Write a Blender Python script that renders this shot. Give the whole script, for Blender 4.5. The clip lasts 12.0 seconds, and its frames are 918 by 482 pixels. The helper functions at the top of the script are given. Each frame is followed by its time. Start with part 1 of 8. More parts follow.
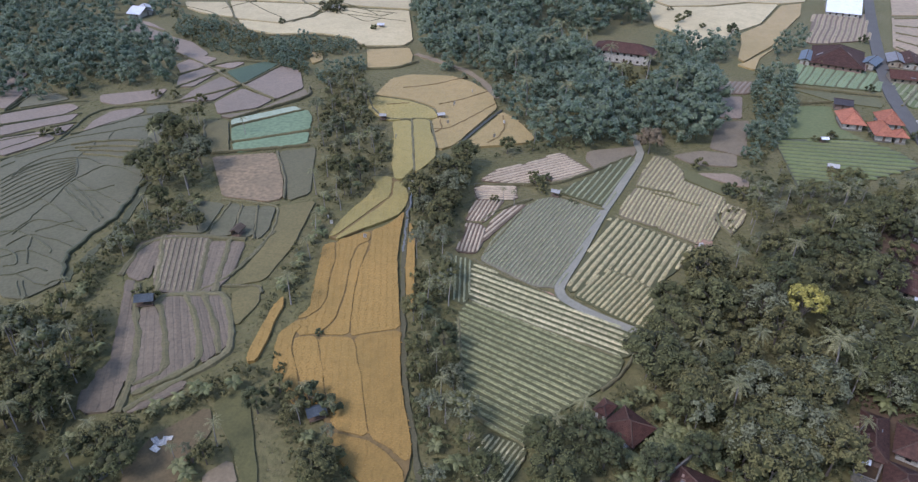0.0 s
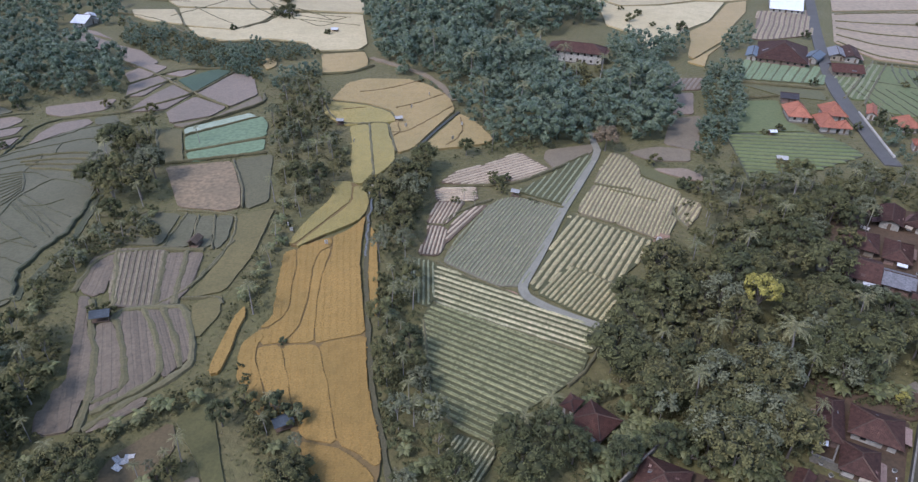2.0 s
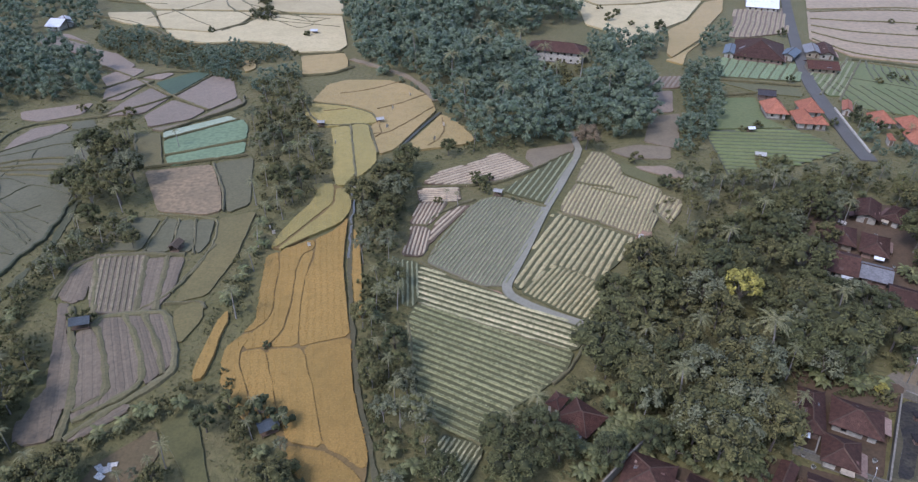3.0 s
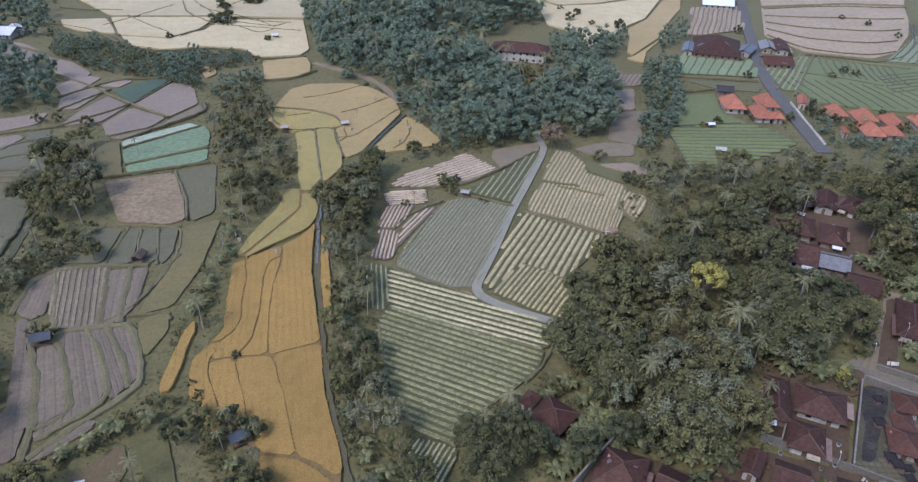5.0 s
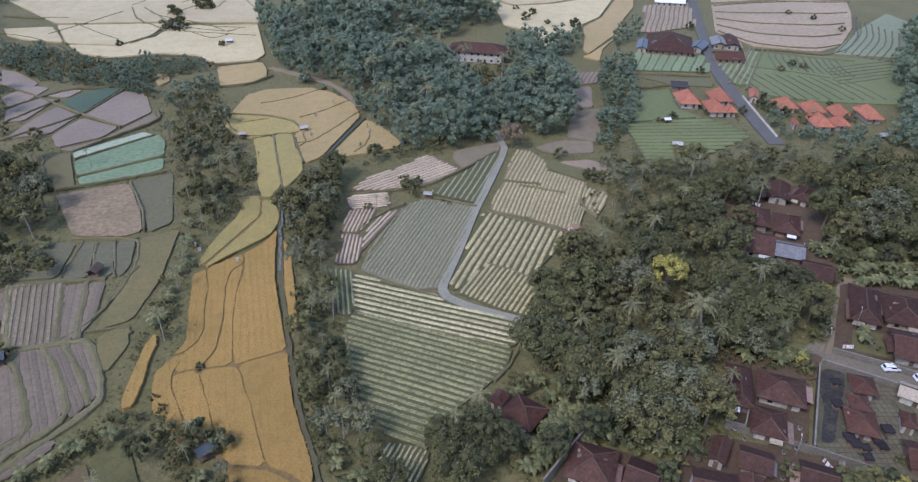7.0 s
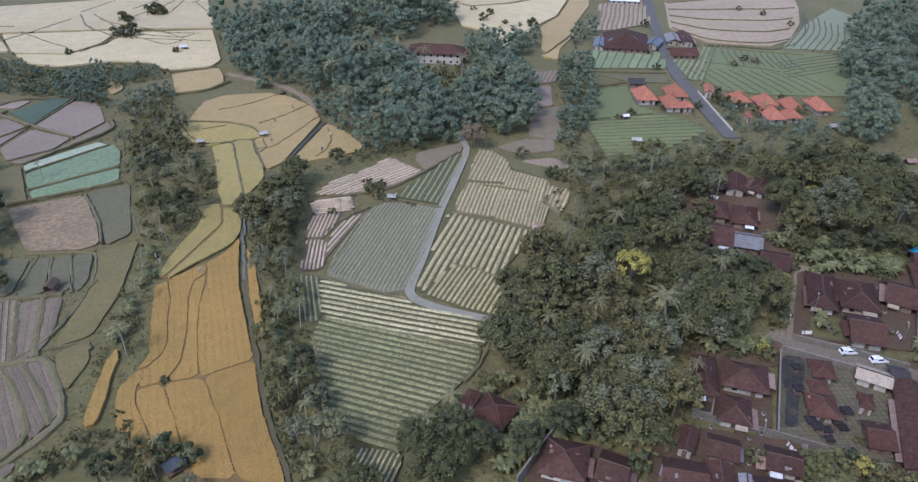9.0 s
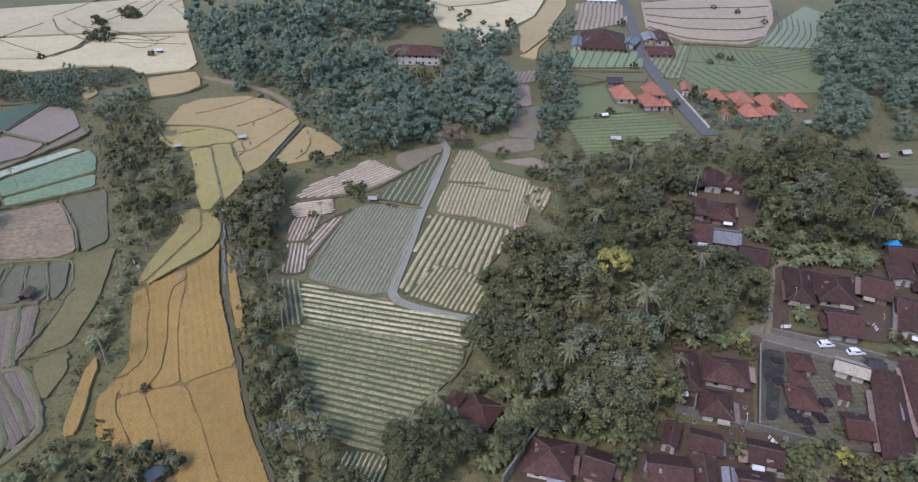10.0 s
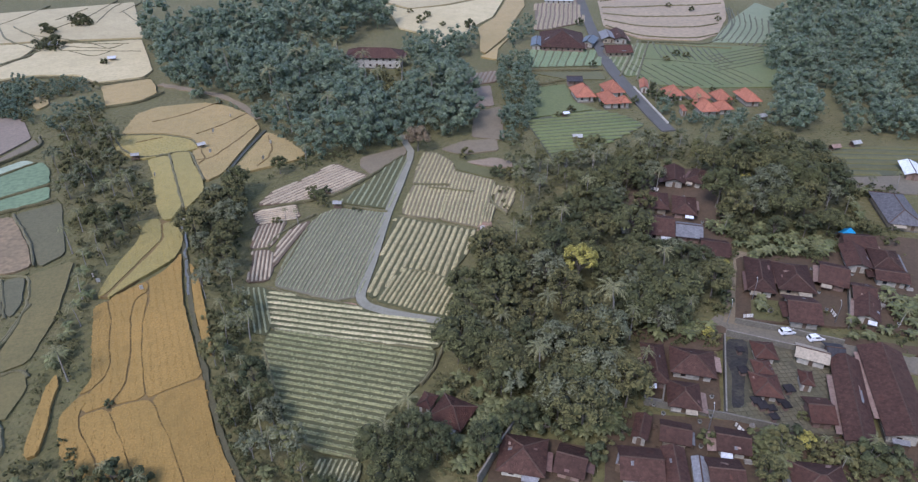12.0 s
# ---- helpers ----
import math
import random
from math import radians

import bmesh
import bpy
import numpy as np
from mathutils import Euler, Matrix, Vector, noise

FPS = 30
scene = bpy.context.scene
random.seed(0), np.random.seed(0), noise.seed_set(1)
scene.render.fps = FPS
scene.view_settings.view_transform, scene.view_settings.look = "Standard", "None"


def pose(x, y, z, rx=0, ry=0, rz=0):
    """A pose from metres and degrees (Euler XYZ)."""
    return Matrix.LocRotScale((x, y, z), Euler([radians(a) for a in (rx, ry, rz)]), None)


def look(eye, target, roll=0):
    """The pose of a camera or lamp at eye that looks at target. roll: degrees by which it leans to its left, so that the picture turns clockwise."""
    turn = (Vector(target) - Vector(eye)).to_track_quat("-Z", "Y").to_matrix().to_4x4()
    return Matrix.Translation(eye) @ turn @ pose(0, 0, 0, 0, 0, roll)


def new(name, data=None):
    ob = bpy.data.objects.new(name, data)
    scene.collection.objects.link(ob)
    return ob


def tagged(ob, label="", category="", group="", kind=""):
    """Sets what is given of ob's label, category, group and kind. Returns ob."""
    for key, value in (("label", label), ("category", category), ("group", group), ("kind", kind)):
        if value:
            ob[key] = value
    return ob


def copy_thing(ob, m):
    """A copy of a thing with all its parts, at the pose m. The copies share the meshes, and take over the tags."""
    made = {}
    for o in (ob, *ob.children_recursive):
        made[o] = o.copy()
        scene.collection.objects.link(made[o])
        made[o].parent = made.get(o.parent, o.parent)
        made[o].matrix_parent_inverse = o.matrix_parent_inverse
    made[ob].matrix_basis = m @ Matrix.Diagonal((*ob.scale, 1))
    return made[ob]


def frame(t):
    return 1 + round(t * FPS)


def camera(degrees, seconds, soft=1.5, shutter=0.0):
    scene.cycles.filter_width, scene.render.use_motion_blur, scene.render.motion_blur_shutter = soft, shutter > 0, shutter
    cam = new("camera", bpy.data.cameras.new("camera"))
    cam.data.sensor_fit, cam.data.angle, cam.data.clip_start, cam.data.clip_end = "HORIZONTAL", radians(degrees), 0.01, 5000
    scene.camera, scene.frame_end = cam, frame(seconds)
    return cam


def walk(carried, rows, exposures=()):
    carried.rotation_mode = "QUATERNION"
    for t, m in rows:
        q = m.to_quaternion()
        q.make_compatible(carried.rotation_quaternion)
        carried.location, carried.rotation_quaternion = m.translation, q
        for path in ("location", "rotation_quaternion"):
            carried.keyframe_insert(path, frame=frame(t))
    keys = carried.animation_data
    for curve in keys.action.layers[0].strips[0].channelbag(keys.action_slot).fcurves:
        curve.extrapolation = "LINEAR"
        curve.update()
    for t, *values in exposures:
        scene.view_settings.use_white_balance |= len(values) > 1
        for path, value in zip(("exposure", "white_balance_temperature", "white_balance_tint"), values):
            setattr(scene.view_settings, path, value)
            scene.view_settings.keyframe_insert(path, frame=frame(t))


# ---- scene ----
cam = camera(68.3, 12.0, soft=1.3)
PATH = [
    (0, (8.001, -0.938, 108.991), (7.851, 0.728, 107.893), 0.7),
    (0.5, (8.02, -1.007, 108.989), (7.897, 0.662, 107.893), 0.7),
    (1, (8.028, -1.079, 108.987), (7.933, 0.592, 107.893), 0.7),
    (1.5, (8.029, -1.148, 108.988), (7.961, 0.525, 107.895), 0.7),
    (2, (8.02, -1.206, 108.991), (7.981, 0.47, 107.901), 0.7),
    (2.5, (8.014, -1.244, 108.995), (7.996, 0.433, 107.905), 0.7),
    (3, (8.02, -1.26, 109.003), (8.03, 0.418, 107.914), 0.7),
    (5, (8.092, -1.316, 109.095), (8.194, 0.361, 108.011), 0.7),
    (5.5, (8.128, -1.322, 109.106), (8.254, 0.355, 108.023), 0.6),
    (6, (8.168, -1.348, 109.116), (8.318, 0.328, 108.034), 0.6),
    (6.5, (8.2, -1.372, 109.126), (8.377, 0.301, 108.044), 0.6),
    (7, (8.213, -1.384, 109.137), (8.419, 0.286, 108.057), 0.6),
    (9, (8.147, -1.464, 109.276), (8.454, 0.193, 108.199), 0.5),
    (9.5, (8.131, -1.478, 109.294), (8.464, 0.175, 108.218), 0.5),
    (10, (8.107, -1.487, 109.315), (8.467, 0.161, 108.24), 0.5),
    (10.5, (8.092, -1.491, 109.336), (8.479, 0.151, 108.261), 0.4),
    (11, (8.09, -1.5, 109.357), (8.504, 0.136, 108.284), 0.4),
    (11.5, (8.087, -1.502, 109.373), (8.522, 0.128, 108.301), 0.4),
    (12, (8.076, -1.499, 109.384), (8.532, 0.127, 108.313), 0.4),
]
walk(cam, [(t, look(eye, target, roll)) for t, eye, target, roll in PATH], [(0, 0.74, 5610, 22), (12, 0.74, 5610, 22)])

# ---- light ----
SUN_ELEVATION, SUN_TURN = 50.0, 228.0   # a high sun behind thin cloud, behind the camera to its left
world = bpy.data.worlds.new("overcast_sky")
scene.world = world
world.use_nodes = True
wn = world.node_tree.nodes
sky = wn.new("ShaderNodeTexSky")
sky.sky_type, sky.sun_disc = "NISHITA", False
sky.sun_elevation, sky.sun_rotation = radians(SUN_ELEVATION), radians(SUN_TURN)
sky.air_density, sky.dust_density, sky.ozone_density = 1.4, 1.5, 1.0
world.node_tree.links.new(sky.outputs[0], wn["Background"].inputs[0])
wn["Background"].inputs[1].default_value = 0.135
sun = new("sun", bpy.data.lights.new("sun", "SUN"))
sun.data.energy, sun.data.angle, sun.data.color = 1.5, radians(16), (1.0, 0.96, 0.90)
sun.matrix_world = look((0, 0, 300), (-math.sin(radians(SUN_TURN)) * 100, -math.cos(radians(SUN_TURN)) * 100, 300 - 100 * math.tan(radians(SUN_ELEVATION))))


# ---- materials ----
def nodes_of(name):
    m = bpy.data.materials.new(name)
    m.use_nodes = True
    return m, m.node_tree.nodes, m.node_tree.links, m.node_tree.nodes["Principled BSDF"]


def mix_node(n, l, fac, a, b):
    x = n.new("ShaderNodeMix")
    x.data_type = "RGBA"
    for socket, v in ((x.inputs["Factor"], fac), (x.inputs["A"], a), (x.inputs["B"], b)):
        if hasattr(v, "is_linked"):
            l.new(v, socket)
        else:
            socket.default_value = (*v, 1) if isinstance(v, tuple) else v
    return x.outputs["Result"]


def noise_node(n, l, vec, scale, detail=4.0, lo=0.35, hi=0.65):
    x = n.new("ShaderNodeTexNoise")
    x.inputs["Scale"].default_value, x.inputs["Detail"].default_value = scale, detail
    l.new(vec, x.inputs["Vector"])
    r = n.new("ShaderNodeMapRange")
    r.inputs["From Min"].default_value, r.inputs["From Max"].default_value = lo, hi
    l.new(x.outputs["Fac"], r.inputs["Value"])
    return r.outputs["Result"], x.outputs["Fac"]


def earth(name, a, b, c, big=0.06, fine=2.5, rough=0.92, bump=0.5, dist=0.15, patch=0.6, wet=0.0, fuzz_haze=0.16):
    """Ground, soil or crop: two colours in large patches, a third in fine grain, with relief."""
    m, n, l, p = nodes_of(name)
    pos = n.new("ShaderNodeNewGeometry").outputs["Position"]
    f1, _ = noise_node(n, l, pos, big, 5.0)
    f2, raw = noise_node(n, l, pos, fine, 6.0, 0.4, 0.7)
    f3, _ = noise_node(n, l, pos, big * 7, 3.0, 0.45, 0.75)
    col = mix_node(n, l, f1, a, b)
    g = n.new("ShaderNodeMath"); g.operation = "MULTIPLY"; g.inputs[1].default_value = patch
    l.new(f2, g.inputs[0])
    col = mix_node(n, l, g.outputs[0], col, c)
    h = n.new("ShaderNodeMath"); h.operation = "MULTIPLY"; h.inputs[1].default_value = 0.45
    l.new(f3, h.inputs[0])
    col = mix_node(n, l, h.outputs[0], col, tuple(0.72 * v for v in b))
    oi = n.new("ShaderNodeObjectInfo")
    hs = n.new("ShaderNodeHueSaturation")
    mr = n.new("ShaderNodeMapRange"); mr.inputs["To Min"].default_value, mr.inputs["To Max"].default_value = 0.88, 1.12
    l.new(oi.outputs["Random"], mr.inputs["Value"]); l.new(mr.outputs["Result"], hs.inputs["Value"])
    l.new(col, hs.inputs["Color"])
    l.new(hs.outputs["Color"], p.inputs["Base Color"])
    p.inputs["Roughness"].default_value = rough
    p.inputs["Specular IOR Level"].default_value = 0.25 + wet
    # crop tops and grass catch the sky; the pale blue tint also imitates haze
    p.inputs["Sheen Weight"].default_value, p.inputs["Sheen Roughness"].default_value = fuzz_haze, 0.4
    p.inputs["Sheen Tint"].default_value = (0.9, 0.95, 1.0, 1)
    bn = n.new("ShaderNodeBump"); bn.inputs["Strength"].default_value, bn.inputs["Distance"].default_value = bump, dist
    l.new(raw, bn.inputs["Height"]); l.new(bn.outputs["Normal"], p.inputs["Normal"])
    return m


def leafy(name, a, b, rough=0.75, shine=0.12, low=0.62, high=1.42, patchy=False, fuzz_haze=0.04):
    """Foliage: each tree a tone between two colours, each leaf a little lighter or darker."""
    m, n, l, p = nodes_of(name)
    oi, ge = n.new("ShaderNodeObjectInfo"), n.new("ShaderNodeNewGeometry")
    tone = oi.outputs["Random"]
    if patchy:
        # tree by tree within one joined wood
        tone, _ = noise_node(n, l, ge.outputs["Position"], 0.13, 2.0, 0.38, 0.62)
    col = mix_node(n, l, tone, a, b)
    mr = n.new("ShaderNodeMapRange"); mr.inputs["To Min"].default_value, mr.inputs["To Max"].default_value = low, high
    l.new(ge.outputs["Random Per Island"], mr.inputs["Value"])
    hs = n.new("ShaderNodeHueSaturation")
    # sprays of young and old leaves
    spray, _ = noise_node(n, l, ge.outputs["Position"], 0.5, 2.0, 0.3, 0.7)
    sm = n.new("ShaderNodeMapRange"); sm.inputs["To Min"].default_value, sm.inputs["To Max"].default_value = 0.8, 1.22
    l.new(spray, sm.inputs["Value"])
    both = n.new("ShaderNodeMath"); both.operation = "MULTIPLY"
    l.new(mr.outputs["Result"], both.inputs[0]); l.new(sm.outputs["Result"], both.inputs[1])
    l.new(both.outputs[0], hs.inputs["Value"]); l.new(col, hs.inputs["Color"])
    l.new(hs.outputs["Color"], p.inputs["Base Color"])
    p.inputs["Roughness"].default_value, p.inputs["Specular IOR Level"].default_value = rough, shine
    # bluish sheen, stronger on far leaves to imitate haze
    p.inputs["Sheen Weight"].default_value, p.inputs["Sheen Roughness"].default_value = fuzz_haze, 0.5
    p.inputs["Sheen Tint"].default_value = (0.86, 0.94, 1.0, 1)
    # leaves let part of the light through
    tr, mx = n.new("ShaderNodeBsdfTranslucent"), n.new("ShaderNodeMixShader")
    l.new(hs.outputs["Color"], tr.inputs["Color"])
    mx.inputs[0].default_value = 0.15
    l.new(p.outputs[0], mx.inputs[1]); l.new(tr.outputs[0], mx.inputs[2])
    l.new(mx.outputs[0], n["Material Output"].inputs["Surface"])
    return m


def surface(name, a, b, fine=4.0, rough=0.7, bump=0.25, dist=0.03, metal=0.0, courses=0.0):
    """Built surfaces: two tones of wear and stain, and, for tiles, courses of relief down the slope."""
    m, n, l, p = nodes_of(name)
    pos = n.new("ShaderNodeTexCoord").outputs["Object"]
    f1, _ = noise_node(n, l, pos, 0.5, 5.0, 0.3, 0.7)
    f2, raw = noise_node(n, l, pos, fine, 5.0, 0.3, 0.75)
    col = mix_node(n, l, f1, a, b)
    g = n.new("ShaderNodeMath"); g.operation = "MULTIPLY"; g.inputs[1].default_value = 0.75
    l.new(f2, g.inputs[0])
    col = mix_node(n, l, g.outputs[0], col, tuple(0.4 * v for v in a))
    f4, _ = noise_node(n, l, pos, fine * 2.3, 2.0, 0.62, 0.78)
    k4 = n.new("ShaderNodeMath"); k4.operation = "MULTIPLY"; k4.inputs[1].default_value = 0.5
    l.new(f4, k4.inputs[0])
    col = mix_node(n, l, k4.outputs[0], col, tuple(min(0.85, 1.7 * v + 0.02) for v in b))
    oi = n.new("ShaderNodeObjectInfo")
    hs = n.new("ShaderNodeHueSaturation")
    mr = n.new("ShaderNodeMapRange"); mr.inputs["To Min"].default_value, mr.inputs["To Max"].default_value = 0.78, 1.2
    l.new(oi.outputs["Random"], mr.inputs["Value"]); l.new(mr.outputs["Result"], hs.inputs["Value"])
    l.new(col, hs.inputs["Color"]); l.new(hs.outputs["Color"], p.inputs["Base Color"])
    p.inputs["Roughness"].default_value, p.inputs["Metallic"].default_value = rough, metal
    p.inputs["Specular IOR Level"].default_value = 0.5 if rough < 0.6 else 0.2
    height = raw
    if courses:
        w = n.new("ShaderNodeTexWave"); w.bands_direction = "Z"; w.wave_profile = "SAW"
        w.inputs["Scale"].default_value, w.inputs["Distortion"].default_value = courses, 0.6
        l.new(pos, w.inputs["Vector"])
        ad = n.new("ShaderNodeMath"); ad.operation = "ADD"
        l.new(w.outputs["Fac"], ad.inputs[0]); l.new(raw, ad.inputs[1])
        height = ad.outputs[0]
    bn = n.new("ShaderNodeBump"); bn.inputs["Strength"].default_value, bn.inputs["Distance"].default_value = bump, dist
    l.new(height, bn.inputs["Height"]); l.new(bn.outputs["Normal"], p.inputs["Normal"])
    return m


GROUND = earth("rough_grass_and_weeds", (0.116, 0.106, 0.040), (0.144, 0.123, 0.054), (0.068, 0.067, 0.025), 0.04, 0.7, bump=0.9, dist=0.6, fuzz_haze=0.06)
# bank and edge grass: the shade of terrace risers is in these dark colours
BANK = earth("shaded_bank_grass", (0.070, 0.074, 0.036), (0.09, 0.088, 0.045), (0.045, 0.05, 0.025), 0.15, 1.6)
EDGE = earth("shaded_edge_grass", (0.078, 0.078, 0.038), (0.098, 0.092, 0.047), (0.050, 0.050, 0.026), 0.15, 1.6)
BUND = earth("grassy_bund", (0.130, 0.116, 0.054), (0.158, 0.134, 0.068), (0.07, 0.066, 0.031), 0.15, 1.6)
RIPE = earth("ripe_rice", (0.318, 0.194, 0.055), (0.270, 0.172, 0.049), (0.205, 0.130, 0.039), 0.05, 2.2, bump=0.6, dist=0.15, patch=0.7, fuzz_haze=0.08)
YELLOW = earth("yellowing_rice", (0.345, 0.262, 0.082), (0.285, 0.230, 0.074), (0.185, 0.155, 0.052), 0.05, 2.0, bump=0.7, dist=0.3)
STRAW = earth("dry_rice", (0.385, 0.272, 0.112), (0.325, 0.240, 0.094), (0.22, 0.165, 0.068), 0.04, 1.4, bump=0.6, dist=0.3)
STRAW_LINE = earth("trodden_straw", (0.195, 0.128, 0.050), (0.160, 0.108, 0.043), (0.098, 0.070, 0.030), 0.1, 1.5, fuzz_haze=0.05)
PALE = earth("pale_ripe_rice", (0.50, 0.405, 0.222), (0.43, 0.345, 0.182), (0.33, 0.27, 0.142), 0.02, 0.8, bump=0.4, dist=0.3)
STRAW_BED = earth("straw_mulch", (0.56, 0.480, 0.285), (0.44, 0.395, 0.222), (0.165, 0.162, 0.080), 0.06, 1.6, patch=0.9)
GREENISH_BED = earth("weedy_straw_mulch", (0.325, 0.305, 0.152), (0.240, 0.236, 0.114), (0.092, 0.098, 0.042), 0.06, 1.5, patch=0.95, fuzz_haze=0.06)
YELLOW_BED = earth("dry_straw_mulch", (0.57, 0.462, 0.242), (0.475, 0.388, 0.200), (0.23, 0.190, 0.096), 0.06, 1.6, patch=0.85)
PINK_BED = earth("dry_earth_bed", (0.52, 0.410, 0.275), (0.44, 0.350, 0.235), (0.27, 0.212, 0.142), 0.1, 1.8, patch=0.8)
STRAW_SOIL_BED = earth("straw_strewn_soil", (0.245, 0.198, 0.118), (0.195, 0.160, 0.095), (0.135, 0.110, 0.066), 0.1, 1.1, patch=0.9)
SOIL_BED = earth("grey_earth_bed", (0.25, 0.198, 0.140), (0.212, 0.172, 0.122), (0.14, 0.113, 0.080), 0.1, 3.0)
MINT_BED = earth("pale_green_bed", (0.190, 0.235, 0.115), (0.160, 0.205, 0.096), (0.112, 0.145, 0.068), 0.1, 3.0)
PALE_LEAF_BED = earth("grey_green_leaf_row", (0.290, 0.288, 0.170), (0.250, 0.255, 0.148), (0.172, 0.178, 0.103), 0.1, 3.0)
GREEN_FURROW = earth("weedy_furrow", (0.108, 0.103, 0.048), (0.094, 0.092, 0.042), (0.060, 0.060, 0.027), 0.08, 2.0, fuzz_haze=0.06)
TAN_FURROW = earth("tan_furrow", (0.215, 0.172, 0.100), (0.185, 0.151, 0.087), (0.12, 0.098, 0.057), 0.08, 2.0)
GREY_CROP = earth("grey_green_crop", (0.245, 0.212, 0.140), (0.212, 0.194, 0.124), (0.150, 0.136, 0.084), 0.06, 1.8, bump=0.7, dist=0.3)
SOIL = earth("damp_earth", (0.165, 0.112, 0.070), (0.142, 0.100, 0.064), (0.092, 0.066, 0.043), 0.08, 2.5)
PURPLE_SOIL = earth("wet_ploughed_soil", (0.240, 0.178, 0.124), (0.204, 0.156, 0.108), (0.146, 0.113, 0.080), 0.05, 1.2, rough=0.8, wet=0.1, patch=0.8)
WET_SOIL = earth("damp_ploughed_soil", (0.182, 0.138, 0.088), (0.154, 0.119, 0.077), (0.110, 0.085, 0.056), 0.05, 1.3, rough=0.8, wet=0.1, patch=0.85)
BROWN_SOIL = earth("brown_soil", (0.205, 0.160, 0.100), (0.172, 0.137, 0.086), (0.112, 0.090, 0.058), 0.05, 1.5)
SOIL_PINK = earth("pinkish_soil", (0.29, 0.215, 0.145), (0.25, 0.187, 0.125), (0.16, 0.122, 0.083), 0.06, 1.5)
DARK_GREEN = earth("dark_seedlings", (0.07, 0.105, 0.055), (0.06, 0.09, 0.05), (0.04, 0.06, 0.035), 0.06, 1.2)
MINT = earth("rice_seedlings", (0.185, 0.250, 0.135), (0.158, 0.214, 0.114), (0.106, 0.147, 0.079), 0.08, 0.6, patch=0.8)
MINT_PALE = earth("pale_seedlings", (0.40, 0.43, 0.32), (0.30, 0.35, 0.23), (0.21, 0.27, 0.17), 0.08, 0.6)
OLIVE = earth("olive_grass", (0.160, 0.128, 0.050), (0.130, 0.110, 0.044), (0.09, 0.08, 0.031), 0.06, 1.4)
OLIVE_DARK = earth("dull_grass", (0.135, 0.120, 0.062), (0.115, 0.105, 0.054), (0.08, 0.074, 0.038), 0.05, 1.4)
STUBBLE = earth("straw_stubble", (0.30, 0.215, 0.122), (0.235, 0.172, 0.098), (0.135, 0.102, 0.06), 0.09, 0.7, patch=0.9)
PINK_STUBBLE = earth("pink_stubble", (0.345, 0.255, 0.158), (0.290, 0.217, 0.134), (0.195, 0.147, 0.092), 0.03, 0.4, patch=0.8)
GREEN_PLOT = earth("short_green_crop", (0.138, 0.124, 0.070), (0.116, 0.107, 0.058), (0.080, 0.076, 0.040), 0.05, 1.2)
GRASS_PLOT = earth("mown_grass", (0.122, 0.112, 0.042), (0.106, 0.098, 0.037), (0.070, 0.066, 0.025), 0.07, 1.6)
TERRACE_GREEN = earth("green_terrace_crop", (0.130, 0.155, 0.058), (0.158, 0.170, 0.068), (0.086, 0.104, 0.040), 0.05, 0.9, fuzz_haze=0.1)
TERRACE_PALE = earth("pale_terrace_crop", (0.195, 0.212, 0.118), (0.165, 0.187, 0.100), (0.115, 0.135, 0.072), 0.04, 0.8)
BROWN_YARD = earth("bare_brown_yard", (0.150, 0.108, 0.055), (0.125, 0.094, 0.047), (0.08, 0.064, 0.030), 0.09, 1.6)
VILLAGE_YARD = earth("trodden_village_earth", (0.112, 0.073, 0.044), (0.090, 0.061, 0.037), (0.055, 0.040, 0.024), 0.09, 1.4, fuzz_haze=0.05)
PALE_YARD = earth("pale_bare_earth", (0.235, 0.180, 0.110), (0.195, 0.150, 0.092), (0.135, 0.107, 0.065), 0.1, 1.8)
TEMPLE_COURT = earth("mossy_court", (0.115, 0.098, 0.062), (0.09, 0.082, 0.05), (0.055, 0.052, 0.032), 0.12, 1.5)
BLACK_GRAVEL = earth("black_gravel", (0.034, 0.031, 0.030), (0.078, 0.068, 0.050), (0.02, 0.02, 0.02), 0.35, 1.6, bump=0.8, dist=0.2, patch=0.9)
RED_EARTH = earth("turned_red_earth", (0.34, 0.20, 0.13), (0.28, 0.17, 0.11), (0.18, 0.11, 0.075), 0.2, 2.0)
CONCRETE = earth("worn_concrete", (0.315, 0.292, 0.222), (0.265, 0.248, 0.188), (0.19, 0.178, 0.136), 0.15, 3.0, bump=0.15, dist=0.03, fuzz_haze=0.0)
ASPHALT = earth("grey_asphalt", (0.120, 0.114, 0.104), (0.104, 0.099, 0.090), (0.075, 0.072, 0.066), 0.15, 3.0, bump=0.15, dist=0.03, fuzz_haze=0.0)
PATH_DIRT = earth("dark_path_earth", (0.118, 0.102, 0.056), (0.096, 0.087, 0.046), (0.060, 0.057, 0.030), 0.2, 2.5, fuzz_haze=0.05)
PAVED_DUST = earth("dusty_paving", (0.185, 0.155, 0.112), (0.152, 0.130, 0.094), (0.10, 0.087, 0.064), 0.12, 2.0, bump=0.15, dist=0.03, fuzz_haze=0.0)
WATER = earth("still_canal_water", (0.05, 0.052, 0.036), (0.065, 0.060, 0.042), (0.04, 0.038, 0.028), 0.2, 1.0, rough=0.45, bump=0.03, wet=0.1, fuzz_haze=0.0)

